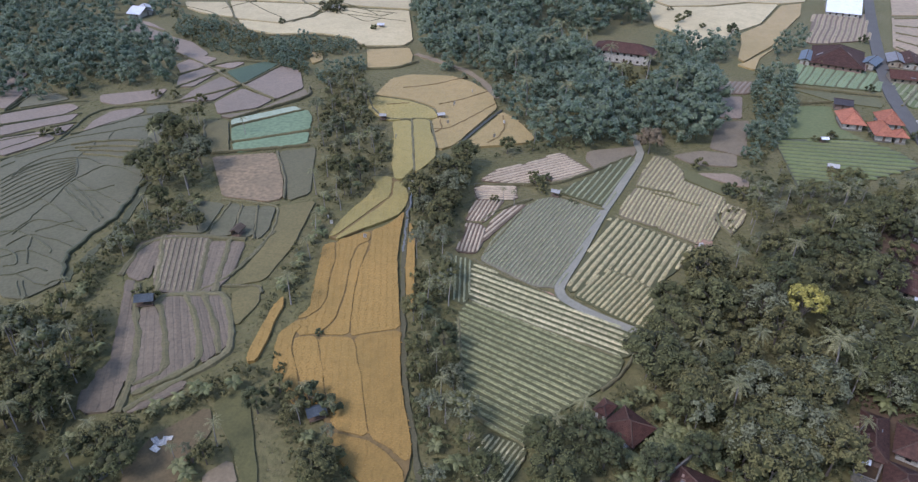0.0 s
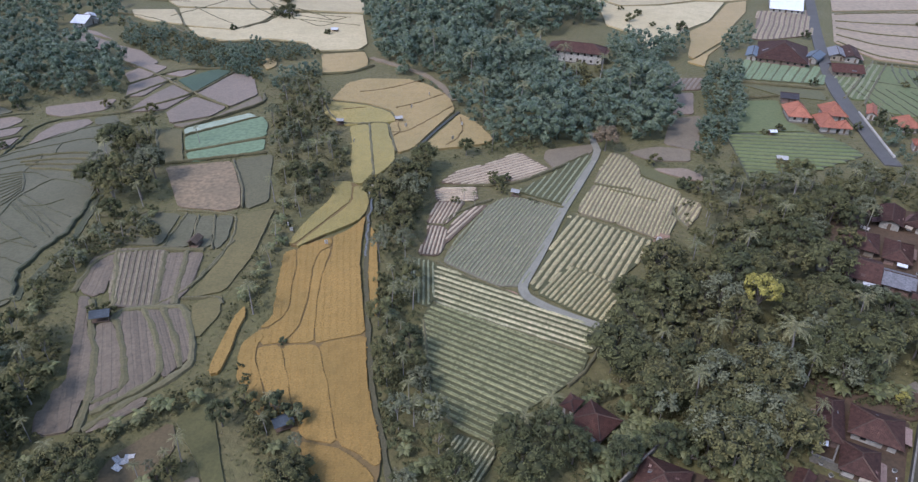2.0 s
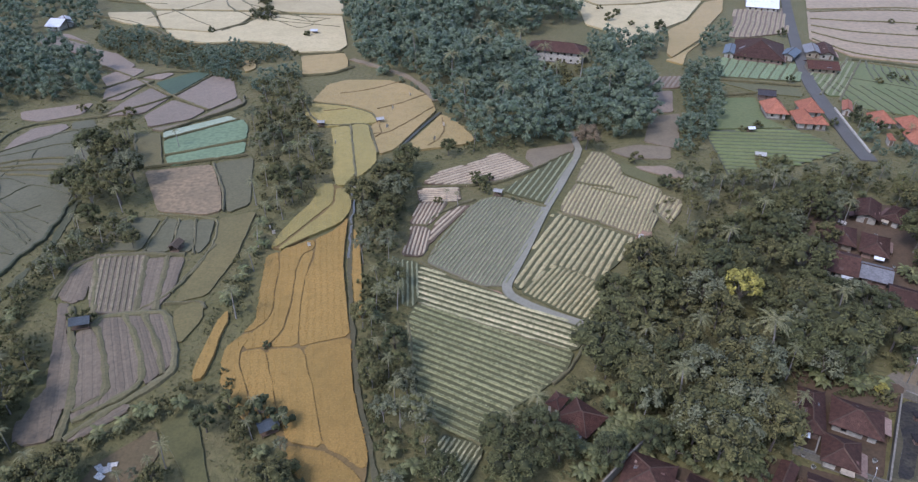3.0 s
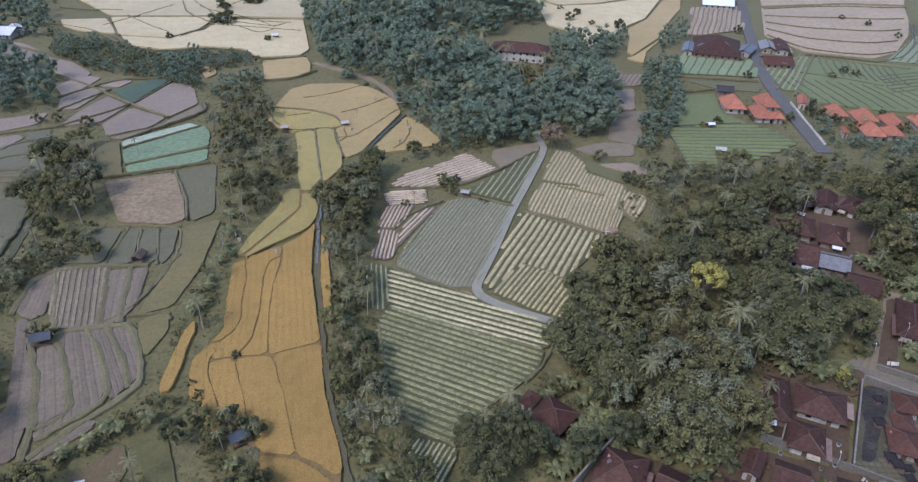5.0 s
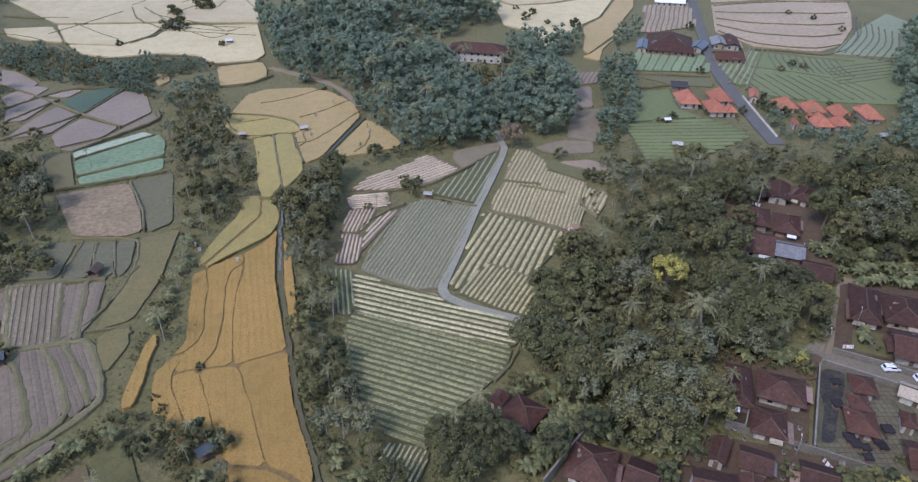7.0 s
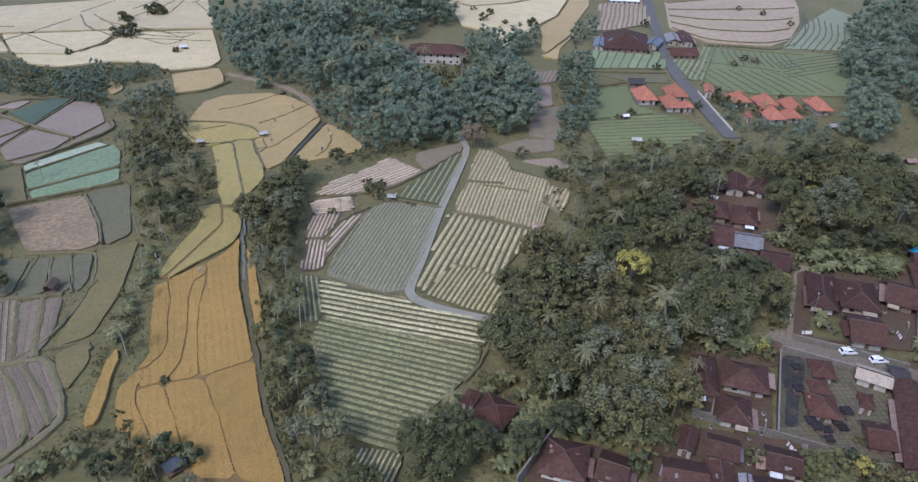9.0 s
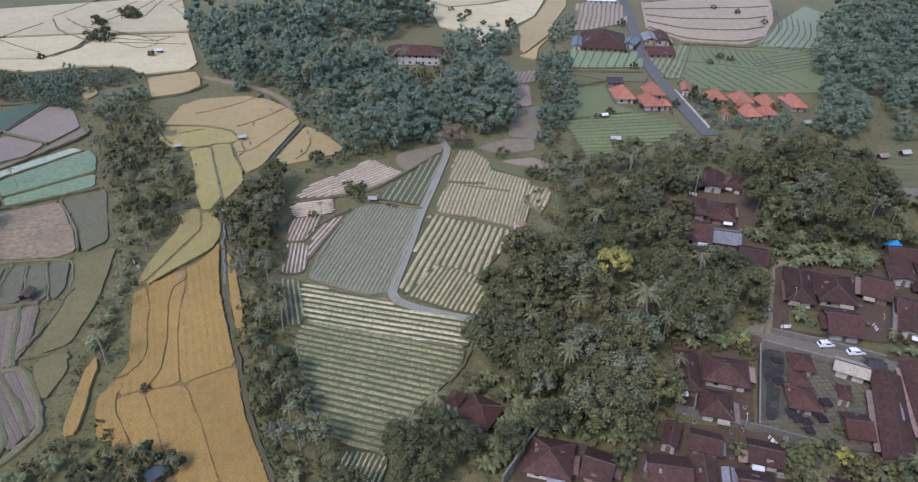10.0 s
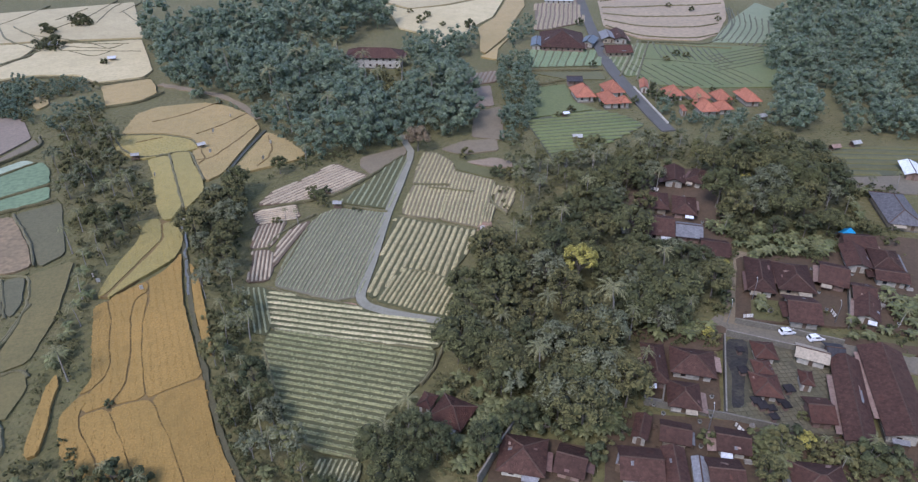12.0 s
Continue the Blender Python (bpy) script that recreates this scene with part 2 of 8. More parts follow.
RILL_WATER = earth("shallow_running_water", (0.10, 0.10, 0.09), (0.13, 0.13, 0.115), (0.07, 0.07, 0.06), 0.3, 1.5, rough=0.3, bump=0.06, wet=0.35)
BROWN_TILE = surface("brown_clay_tiles", (0.070, 0.035, 0.026), (0.098, 0.050, 0.037), 1.3, 0.75, 0.7, 0.05, courses=9.0)
RUST_TILE = surface("red_brown_clay_tiles", (0.112, 0.049, 0.034), (0.092, 0.045, 0.033), 1.3, 0.75, 0.7, 0.05, courses=9.0)
ORANGE_TILE = surface("orange_clay_tiles", (0.42, 0.165, 0.10), (0.34, 0.134, 0.083), 1.3, 0.7, 0.6, 0.05, courses=9.0)
SLATE_TILE = surface("grey_roof_tiles", (0.11, 0.105, 0.11), (0.15, 0.14, 0.145), 1.3, 0.7, 0.6, 0.05, courses=9.0)
GREY_SHEET = surface("weathered_roof_sheet", (0.24, 0.235, 0.24), (0.18, 0.175, 0.175), 2.0, 0.6)
CREAM_SHEET = surface("cream_roof_sheet", (0.36, 0.30, 0.22), (0.30, 0.25, 0.185), 2.0, 0.65)
WHITE_SHEET = surface("white_roof_sheet", (0.75, 0.76, 0.78), (0.65, 0.66, 0.68), 2.0, 0.5)
BLUE_SHEET = surface("blue_roof_sheet", (0.14, 0.17, 0.20), (0.16, 0.19, 0.215), 2.0, 0.7)
DARK_SHEET = surface("dark_roof_sheet", (0.045, 0.04, 0.045), (0.06, 0.055, 0.055), 2.0, 0.6)
FLAT_ROOF = surface("stained_flat_roof", (0.19, 0.11, 0.09), (0.15, 0.095, 0.08), 1.5, 0.8)
TIN = surface("dull_tin_sheet", (0.42, 0.41, 0.385), (0.31, 0.30, 0.285), 2.0, 0.6)
RUST_SHEET = surface("rusty_sheet", (0.28, 0.18, 0.14), (0.34, 0.24, 0.19), 2.0, 0.6)
BLUE_TARP = surface("blue_tarpaulin", (0.02, 0.30, 0.55), (0.02, 0.25, 0.48), 2.0, 0.4)
GREY_TARP = surface("blue_grey_tarpaulin", (0.075, 0.088, 0.098), (0.045, 0.055, 0.062), 2.0, 0.75)
THATCH = surface("old_thatch", (0.10, 0.075, 0.055), (0.14, 0.105, 0.075), 6.0, 0.95, 0.8, 0.08)
BLACK_THATCH = surface("black_palm_fibre_thatch", (0.025, 0.022, 0.024), (0.035, 0.03, 0.03), 6.0, 0.95, 0.8, 0.06)
PLASTER = surface("stained_white_plaster", (0.48, 0.45, 0.39), (0.36, 0.335, 0.285), 1.5, 0.85)
CREAM_WALL = surface("cream_wall_paint", (0.36, 0.30, 0.22), (0.28, 0.235, 0.175), 1.5, 0.85)
BRICK_WALL = surface("red_grey_brick", (0.26, 0.17, 0.135), (0.20, 0.15, 0.125), 3.0, 0.9)
STONE_WALL = surface("mossy_wall_stone", (0.20, 0.18, 0.145), (0.145, 0.135, 0.105), 2.5, 0.9)
PAVING = earth("worn_paving_slab", (0.165, 0.138, 0.085), (0.125, 0.112, 0.066), (0.075, 0.07, 0.042), 0.15, 2.0)
COPING = surface("grey_coping", (0.24, 0.21, 0.17), (0.18, 0.165, 0.135), 1.5, 0.9)
WOOD = surface("weathered_timber", (0.16, 0.11, 0.075), (0.12, 0.085, 0.06), 5.0, 0.8)
RIDGE = surface("ridge_mortar", (0.110, 0.068, 0.052), (0.090, 0.058, 0.045), 3.0, 0.85)
WHITE_PAINT = surface("white_car_paint", (0.80, 0.81, 0.83), (0.76, 0.77, 0.79), 1.0, 0.25, 0.02)
BLACK_PAINT = surface("black_car_paint", (0.03, 0.03, 0.035), (0.035, 0.035, 0.04), 1.0, 0.25, 0.02)
GLASS = surface("dark_window_glass", (0.02, 0.024, 0.028), (0.025, 0.03, 0.034), 1.0, 0.08, 0.0)
RUBBER = surface("tyre_rubber", (0.02, 0.02, 0.02), (0.025, 0.025, 0.025), 4.0, 0.85)
STEEL = surface("grey_steel", (0.35, 0.35, 0.36), (0.30, 0.30, 0.31), 3.0, 0.45, metal=0.6)
CLOTH = surface("white_plastic_cloth", (0.70, 0.66, 0.60), (0.58, 0.54, 0.49), 3.0, 0.6)

BARK = surface("grey_brown_bark", (0.13, 0.11, 0.09), (0.19, 0.165, 0.14), 6.0, 0.95, 0.6, 0.05)
PALE_BARK = surface("pale_bark", (0.30, 0.275, 0.24), (0.24, 0.22, 0.19), 6.0, 0.9, 0.5, 0.04)
LEAF = leafy("dull_green_leaves", (0.084, 0.090, 0.038), (0.124, 0.122, 0.052), low=0.74, high=1.28)
LEAF_OLIVE = leafy("olive_leaves", (0.110, 0.106, 0.044), (0.144, 0.130, 0.054), low=0.74, high=1.28)
LEAF_DEEP = leafy("deep_green_leaves", (0.062, 0.071, 0.034), (0.085, 0.092, 0.044), low=0.72, high=1.3)
# far woods: distance haze is put into a bluer, paler leaf colour
LEAF_HAZE = leafy("far_haze_tinted_leaves", (0.098, 0.136, 0.086), (0.146, 0.176, 0.100), 0.6, 0.3, 0.8, 1.25, True, fuzz_haze=0.25)
LEAF_PALE = leafy("grey_green_leaves", (0.135, 0.142, 0.084), (0.166, 0.167, 0.098), low=0.74, high=1.28)
# far inner lumps: same haze tint, darker for the shade between leaves
LEAF_HAZE_CORE = leafy("hazed_shaded_inner_leaves", (0.076, 0.106, 0.066), (0.106, 0.128, 0.074), 0.85, 0.06, 0.85, 1.15, True, fuzz_haze=0.15)
# half as bright as outer leaves: shade inside the crown is painted in
LEAF_SHADE_CORE = leafy("shaded_inner_leaves", (0.044, 0.046, 0.020), (0.056, 0.056, 0.025))
LEAF_YELLOW = leafy("yellow_blossom_leaves", (0.26, 0.235, 0.060), (0.30, 0.26, 0.07))
LEAF_BROWN = leafy("brown_dry_leaves", (0.15, 0.115, 0.075), (0.19, 0.145, 0.09))
PALM_LEAF = leafy("palm_fronds", (0.142, 0.140, 0.066), (0.192, 0.180, 0.088), 0.55, 0.2)
BANANA_LEAF = leafy("banana_leaves", (0.112, 0.122, 0.048), (0.168, 0.166, 0.070), 0.5, 0.2)
WEED = leafy("weed_blades", (0.108, 0.106, 0.044), (0.108, 0.106, 0.044))
DRY_WEED = leafy("dry_grass_blades", (0.165, 0.148, 0.082), (0.165, 0.148, 0.082))
CROP_LEAF = leafy("crop_leaves", (0.250, 0.262, 0.140), (0.310, 0.308, 0.170))


# ---- helpers of this place ----
def mesh_ob(name, verts, faces, material, parent=None, label=""):
    me = bpy.data.meshes.new(name)
    me.from_pydata([tuple(map(float, v)) for v in verts], [], [tuple(map(int, f)) for f in faces])
    me.materials.append(material)
    me.update()
    ob = new(name, me)
    if parent is not None:
        ob.parent = parent
    if label:
        ob["label"] = label
    return ob


def part(name, bm, material, parent, label=""):
    me = bpy.data.meshes.new(name)
    bm.to_mesh(me)
    bm.free()
    me.materials.append(material)
    ob = new(name, me)
    ob.parent = parent
    if label:
        ob["label"] = label
    return ob


def rise(x, y):
    """Height of the open ground."""
    return -0.3 + 0.13 * math.sin(x / 19.0 + 0.7) * math.cos(y / 27.0) + 0.1 * math.sin(x / 7.3 + y / 9.1)


def area(poly):
    return 0.5 * sum(poly[i - 1][0] * p[1] - p[0] * poly[i - 1][1] for i, p in enumerate(poly))


def inside(x, y, poly):
    hit, j = False, len(poly) - 1
    for i in range(len(poly)):
        (xi, yi), (xj, yj) = poly[i], poly[j]
        if (yi > y) != (yj > y) and x < (xj - xi) * (y - yi) / (yj - yi) + xi:
            hit = not hit
        j = i
    return hit


def rounded(poly, times=1, closed=True):
    """Corners cut, as worn field edges are."""
    for _ in range(times):
        n, res = len(poly), []
        for i in range(n if closed else n - 1):
            (ax, ay), (bx, by) = poly[i], poly[(i + 1) % n]
            f = min(0.18, 1.2 / max(0.1, math.hypot(bx - ax, by - ay))) if closed else 0.18
            res += [(ax + (bx - ax) * f, ay + (by - ay) * f), (bx + (ax - bx) * f, by + (ay - by) * f)]
        poly = res if closed else [poly[0], *res, poly[-1]]
    return poly


def ragged(poly, step=2.0, amp=0.25):
    """The outline in short steps with a small wander."""
    res = []
    for i in range(len(poly)):
        (ax, ay), (bx, by) = poly[i], poly[(i + 1) % len(poly)]
        k = max(1, int(math.hypot(bx - ax, by - ay) / step))
        for q in range(k):
            x, y = ax + (bx - ax) * q / k, ay + (by - ay) * q / k
            v = noise.noise_vector(Vector((x * 0.35, y * 0.35, 3.1)))
            res.append((x + amp * v.x, y + amp * v.y))
    return res


def slab(name, poly, h, material, parent=None, deep=0.9, step=2.0, amp=0.3):
    poly = ragged(rounded(poly), step, amp)
    h += 0.004 * (len(SLABS) % 17)
    SLABS.append(h)
    FIELDS.append(poly)
    if area(poly) < 0:
        poly.reverse()
    n = len(poly)
    verts = [(x, y, h) for x, y in poly] + [(x, y, h - deep) for x, y in poly]
    faces = [list(range(n))] + [(i, i + n, (i + 1) % n + n, (i + 1) % n) for i in range(n)]
    ob = mesh_ob(name, verts, faces, material, parent)
    bm = bmesh.new()
    bm.from_mesh(ob.data)
    bmesh.ops.triangulate(bm, faces=[f for f in bm.faces if len(f.verts) > 4])
    bmesh.ops.recalc_face_normals(bm, faces=bm.faces)
    bm.to_mesh(ob.data)
    bm.free()
    return ob, poly


LINES, CLEAR, SLABS, FIELDS = [], [], [], []


def ribbon(name, line, width, h, material, parent=None, crown=0.0, wobble=0.0, step=3.0, deep=0.8, times=2):
    """A road, path or ridge swept along a line."""
    line = rounded(line, times, False)
    fine = []
    for i in range(len(line) - 1):
        (ax, ay), (bx, by) = line[i], line[i + 1]
        k = max(1, int(math.hypot(bx - ax, by - ay) / step))
        fine += [(ax + (bx - ax) * q / k, ay + (by - ay) * q / k) for q in range(k)]
    fine.append(line[-1])
    verts, faces = [], []
    for i, (x, y) in enumerate(fine):
        (ax, ay), (bx, by) = fine[max(0, i - 1)], fine[min(len(fine) - 1, i + 1)]
        d = math.hypot(bx - ax, by - ay) or 1
        nx, ny = -(by - ay) / d, (bx - ax) / d
        s = noise.noise(Vector((x * 0.3, y * 0.3, 0))) * wobble
        w = width * (1 + 0.7 * noise.noise(Vector((x * 0.45, y * 0.45, 9)))) if wobble else width
        up = h + (0.3 * h * noise.noise(Vector((x * 0.5, y * 0.5, 5))) if wobble else 0)
        for o, z in ((-0.5, up - deep), (-0.5 if not crown else -0.36, up - crown * 0.4), (0, up + crown * 0.3), (0.5 if not crown else 0.36, up - crown * 0.4), (0.5, up - deep)):
            verts.append((x + nx * (o * w + s), y + ny * (o * w + s), z))
    for i in range(len(fine) - 1):
        for j in range(4):
            a = i * 5 + j
            faces.append((a, a + 1, a + 6, a + 5))
    for e in (0, (len(fine) - 1) * 5):
        faces.append([e + j for j in range(5)])
    return mesh_ob(name, verts, faces, material, parent), fine


def box(bm, cx, cy, cz, sx, sy, sz, bevel=0.0):
    r = bmesh.ops.create_cube(bm, size=1.0, matrix=Matrix.Translation((cx, cy, cz)) @ Matrix.Diagonal((sx, sy, sz, 1)))
    if bevel:
        edges = list({e for v in r["verts"] for e in v.link_edges})
        bmesh.ops.bevel(bm, geom=edges, offset=bevel, segments=2, affect="EDGES")
    return bm


def tube(bm, points, radii, sides=7):
    """A tapered tube through points."""
    rings = []
    for i, p in enumerate(points):
        d = (Vector(points[min(i + 1, len(points) - 1)]) - Vector(points[max(i - 1, 0)])).normalized()
        q = d.to_track_quat("Z", "Y")
        rings.append([bm.verts.new(Vector(p) + q @ Vector((radii[i] * math.cos(a), radii[i] * math.sin(a), 0))) for a in (2 * math.pi * k / sides for k in range(sides))])
    for a, b in zip(rings, rings[1:]):
        for k in range(sides):
            bm.faces.new((a[k], a[(k + 1) % sides], b[(k + 1) % sides], b[k]))
    bm.faces.new(rings[-1])
    bm.faces.new(rings[0][::-1])
    return bm


# ---- ground, to the horizon ----
def build_ground():
    near = np.arange(-320, 421, 5.0)
    xs = np.concatenate(([-4000, -2500, -1500, -900, -600, -430], near, [520, 700, 1000, 1600, 2600, 4000]))
    near_y = np.arange(20, 521, 5.0)
    ys = np.concatenate(([-4000, -2000, -900, -400, -150, -50], near_y, [620, 800, 1100, 1700, 2700, 4300]))
    verts = [(x, y, rise(x, y)) for y in ys for x in xs]
    w = len(xs)
    faces = [(j * w + i, j * w + i + 1, (j + 1) * w + i + 1, (j + 1) * w + i) for j in range(len(ys) - 1) for i in range(w - 1)]
    ob = mesh_ob("ground", verts, faces, GROUND)
    for p in ob.data.polygons:
        p.use_smooth = True
    tagged(ob, "rough weedy green ground between the fields", "ground", kind="structure")


build_ground()


def farm_road(line):
    ob, fine = ribbon("road", line, 2.6, 0.30, CONCRETE, times=1)
    tagged(ob, "narrow pale grey concrete farm road between vegetable beds", "road", kind="structure")
    LINES.append((fine, 3.0))


def main_road(line):
    ob, fine = ribbon("road", line, 6.0, 0.25, ASPHALT)
    tagged(ob, "winding grey asphalt road through the fields", "road", kind="structure")
    LINES.append((fine, 6.0))


def village_road(line):
    ob, fine = ribbon("road", line, 6.5, 0.12, PAVED_DUST)
    tagged(ob, "dusty grey village street between walled yards", "road", kind="structure")
    LINES.append((fine, 5.0))


def canal_path(line):
    ob, fine = ribbon("path", line, 1.15, 0.25, PATH_DIRT, wobble=0.3)
    tagged(ob, "dark trodden path beside the ripe rice", "path", kind="structure")
    LINES.append((fine, 1.2))


def dirt_track(line):
    ob, fine = ribbon("path", line, 3.0, 0.15, PALE_YARD, wobble=0.4)
    tagged(ob, "pale dirt track at the edge of the wood", "path", kind="structure")
    LINES.append((fine, 3.0))


def canal(line):
    ob, fine = ribbon("water", line, 1.2, 0.1, WATER)
    tagged(ob, "straight dark irrigation canal between rice plots", "water", kind="structure")
    LINES.append((fine, 1.5))


# -- roads --
farm_road([(53.8, 246.4), (53.5, 237.2), (54.0, 229.1), (43.2, 201.6), (36.3, 184.9), (27.7, 160.3), (22.4, 146.7), (21.7, 143.5), (22.8, 140.0), (27.7, 135.9), (34.7, 131.7), (42.1, 127.9)])
main_road([(243.4, 510.6), (223.8, 457.0), (203.3, 399.1), (184.4, 342.4), (172.6, 303.3), (167.4, 275.0), (164.2, 254.8), (161.6, 238.6), (159.6, 223.3)])
village_road([(107.1, 111.8), (109.4, 107.6), (117.9, 101.8), (126.5, 95.7), (135.5, 90.4), (144.2, 83.9), (151.2, 78.9)])
canal_path([(-26.6, 192.9), (-23.3, 169.5), (-21.2, 151.2), (-18.4, 133.2), (-15.7, 117.9), (-13.5, 106.5), (-11.2, 98.1), (-8.9, 90.4), (-7.2, 83.4), (-6.2, 78.8)])
dirt_track([(-45.0, 333.9), (-29.2, 321.4), (-16.8, 311.1), (-7.5, 295.7), (-1.3, 278.4)])
dirt_track([(110.6, 109.2), (117.3, 118.0), (125.6, 127.0), (133.9, 137.2)])
canal([(1.1, 265.5), (-6.7, 247.6), (-14.0, 228.3)])
# -- end of roads --


# ---- fields ----
RICE_LABEL = {"ripe_rice": "ripe orange-gold rice crop with trodden lines between plots", "yellowing_rice": "yellow-green rice crop not yet ripe",
              "dry_rice": "straw-coloured ripe rice crop in a flat plot", "pale_ripe_rice": "pale yellow rice crop on the far plain"}


def rice_field(poly, material):
    h = 0.55
    field, edge = slab("rice_field", poly, h, material)
    tagged(field, RICE_LABEL[material.name], "rice field", "rice plots", "structure")
    xs, ys = [p[0] for p in edge], [p[1] for p in edge]
    far = min(ys) > 190
    if far and min(ys) > 260:
        return
    # the tops of the crop: small tilted tufts, joined
    s = 0.55 if not far else 1.1
    verts, faces = [], []
    rng = random.Random(len(edge) * 7 + int(xs[0]))
    gx, gy = np.arange(min(xs), max(xs), s), np.arange(min(ys), max(ys), s)
    for y in gy:
        for x in gx:
            if not inside(x, y, edge):
                continue
            cx, cy, r = x + s * rng.uniform(-0.38, 0.38), y + s * rng.uniform(-0.38, 0.38), s * rng.uniform(0.45, 0.75)
            row = math.sin(3.6 * (0.985 * x + 0.17 * y) + 2.0 * noise.noise(Vector((x * 0.05, y * 0.05, 1))))
            a, z = rng.uniform(0, 6.28), h + rng.uniform(0.05, 0.17) + (0.08 * row if not far else 0)
            b = len(verts)
            verts.append((cx, cy, z))
            verts += [(cx + r * math.cos(a + k * 2.094), cy + r * math.sin(a + k * 2.094), h - 0.02 + rng.uniform(-0.02, 0.06)) for k in range(3)]
            faces += [(b, b + 1, b + 2), (b, b + 2, b + 3), (b, b + 3, b + 1)]
    tufts = mesh_ob("crop", verts, faces, material, field)
    tagged(tufts, kind="stuff")


def soil_plot(poly, material):
    ob, _ = slab("field_plot", poly, 0.16 if material is not BLACK_GRAVEL else 0.27, material, step=2.5)
    tagged(ob, PLOT_LABEL.get(material.name, material.name.replace("_", " ") + " in a banked plot"), "field", "field plots", "structure")


PLOT_LABEL = {"wet_ploughed_soil": "purple-brown wet ploughed plot with low banks", "rice_seedlings": "mint-green plot of rice seedlings", "pale_seedlings": "whitish green plot of young seedlings",
              "short_green_crop": "dull green terrace plot with grassy banks", "straw_stubble": "tan plot of straw stubble", "mossy_court": "mossy paved temple court",
              "pink_stubble": "pinkish stubble field beside the asphalt road", "green_terrace_crop": "green terraced field with curved banks", "olive_grass": "olive-green grassy plot"}


def spans(poly, ox, oy, dx, dy):
    """Where a line through (ox, oy) runs inside an outline."""
    cuts = []
    for i in range(len(poly)):
        (ax, ay), (bx, by) = poly[i - 1], poly[i]
        ex, ey = bx - ax, by - ay
        den = dx * ey - dy * ex
        if abs(den) < 1e-9:
            continue
        t = ((ax - ox) * ey - (ay - oy) * ex) / den
        u = ((ax - ox) * dy - (ay - oy) * dx) / den
        if 0 <= u < 1:
            cuts.append(t)
    cuts.sort()
    return list(zip(cuts[::2], cuts[1::2]))


def beds(field, poly, pitch, angle, material, width, h, base, name, bow=0.25, uneven=0.25, far=0.035):
    dx, dy = math.cos(radians(angle)), math.sin(radians(angle))
    nx, ny = -dy, dx
    offs = [x * nx + y * ny for x, y in poly]
    made, rng = [], random.Random(int(poly[0][0] * 10))
    o = min(offs) + pitch * 0.5
    while o < max(offs):
        for a, b in spans(poly, nx * o, ny * o, dx, dy):
            a, b = a + 0.1 + rng.random() * 0.5, b - 0.1 - rng.random() * 0.5
            if b - a < 1.5:
                continue
            k = max(2, int((b - a) / 1.3))
            verts, faces, mid = [], [], []
            for i in range(k + 1):
                t = a + (b - a) * i / k
                x, y = nx * o + dx * t, ny * o + dy * t
                s = bow * noise.noise(Vector((x * far, y * far, 2))) * pitch + 0.10 * noise.noise(Vector((x * 0.6, y * 0.6, o)))
                w = width * pitch * (1 + uneven * noise.noise(Vector((x * 0.8, y * 0.8, o + 4))))
                up = base + h * (1 + 0.35 * noise.noise(Vector((x * 0.9, y * 0.9, o + 8))))
                if i in (0, k):
                    w, up = w * 0.8, base + 0.12
                mid.append((x + nx * s, y + ny * s, up))
                for q, z in ((-0.5, base - 0.05), (-0.3, up), (0.3, up), (0.5, base - 0.05)):
                    verts.append((x + nx * (s + q * w), y + ny * (s + q * w), z))
            for i in range(k):
                for j in range(3):
                    c = i * 4 + j
                    faces.append((c, c + 4, c + 5, c + 1))
            mesh_ob(name, verts, faces, material, field)
            made.append(mid)
        o += pitch
    return made


BED_LABEL = {"vegetable": "field of long straw-mulched vegetable beds with weedy furrows", "onion": "grey-green field with thin pale leaf rows", "fresh": "plot of freshly raised bare earth beds", "straw": "field of yellow straw-covered beds in parallel rows", "cover": "plot of broad beds under a pale green cover crop"}


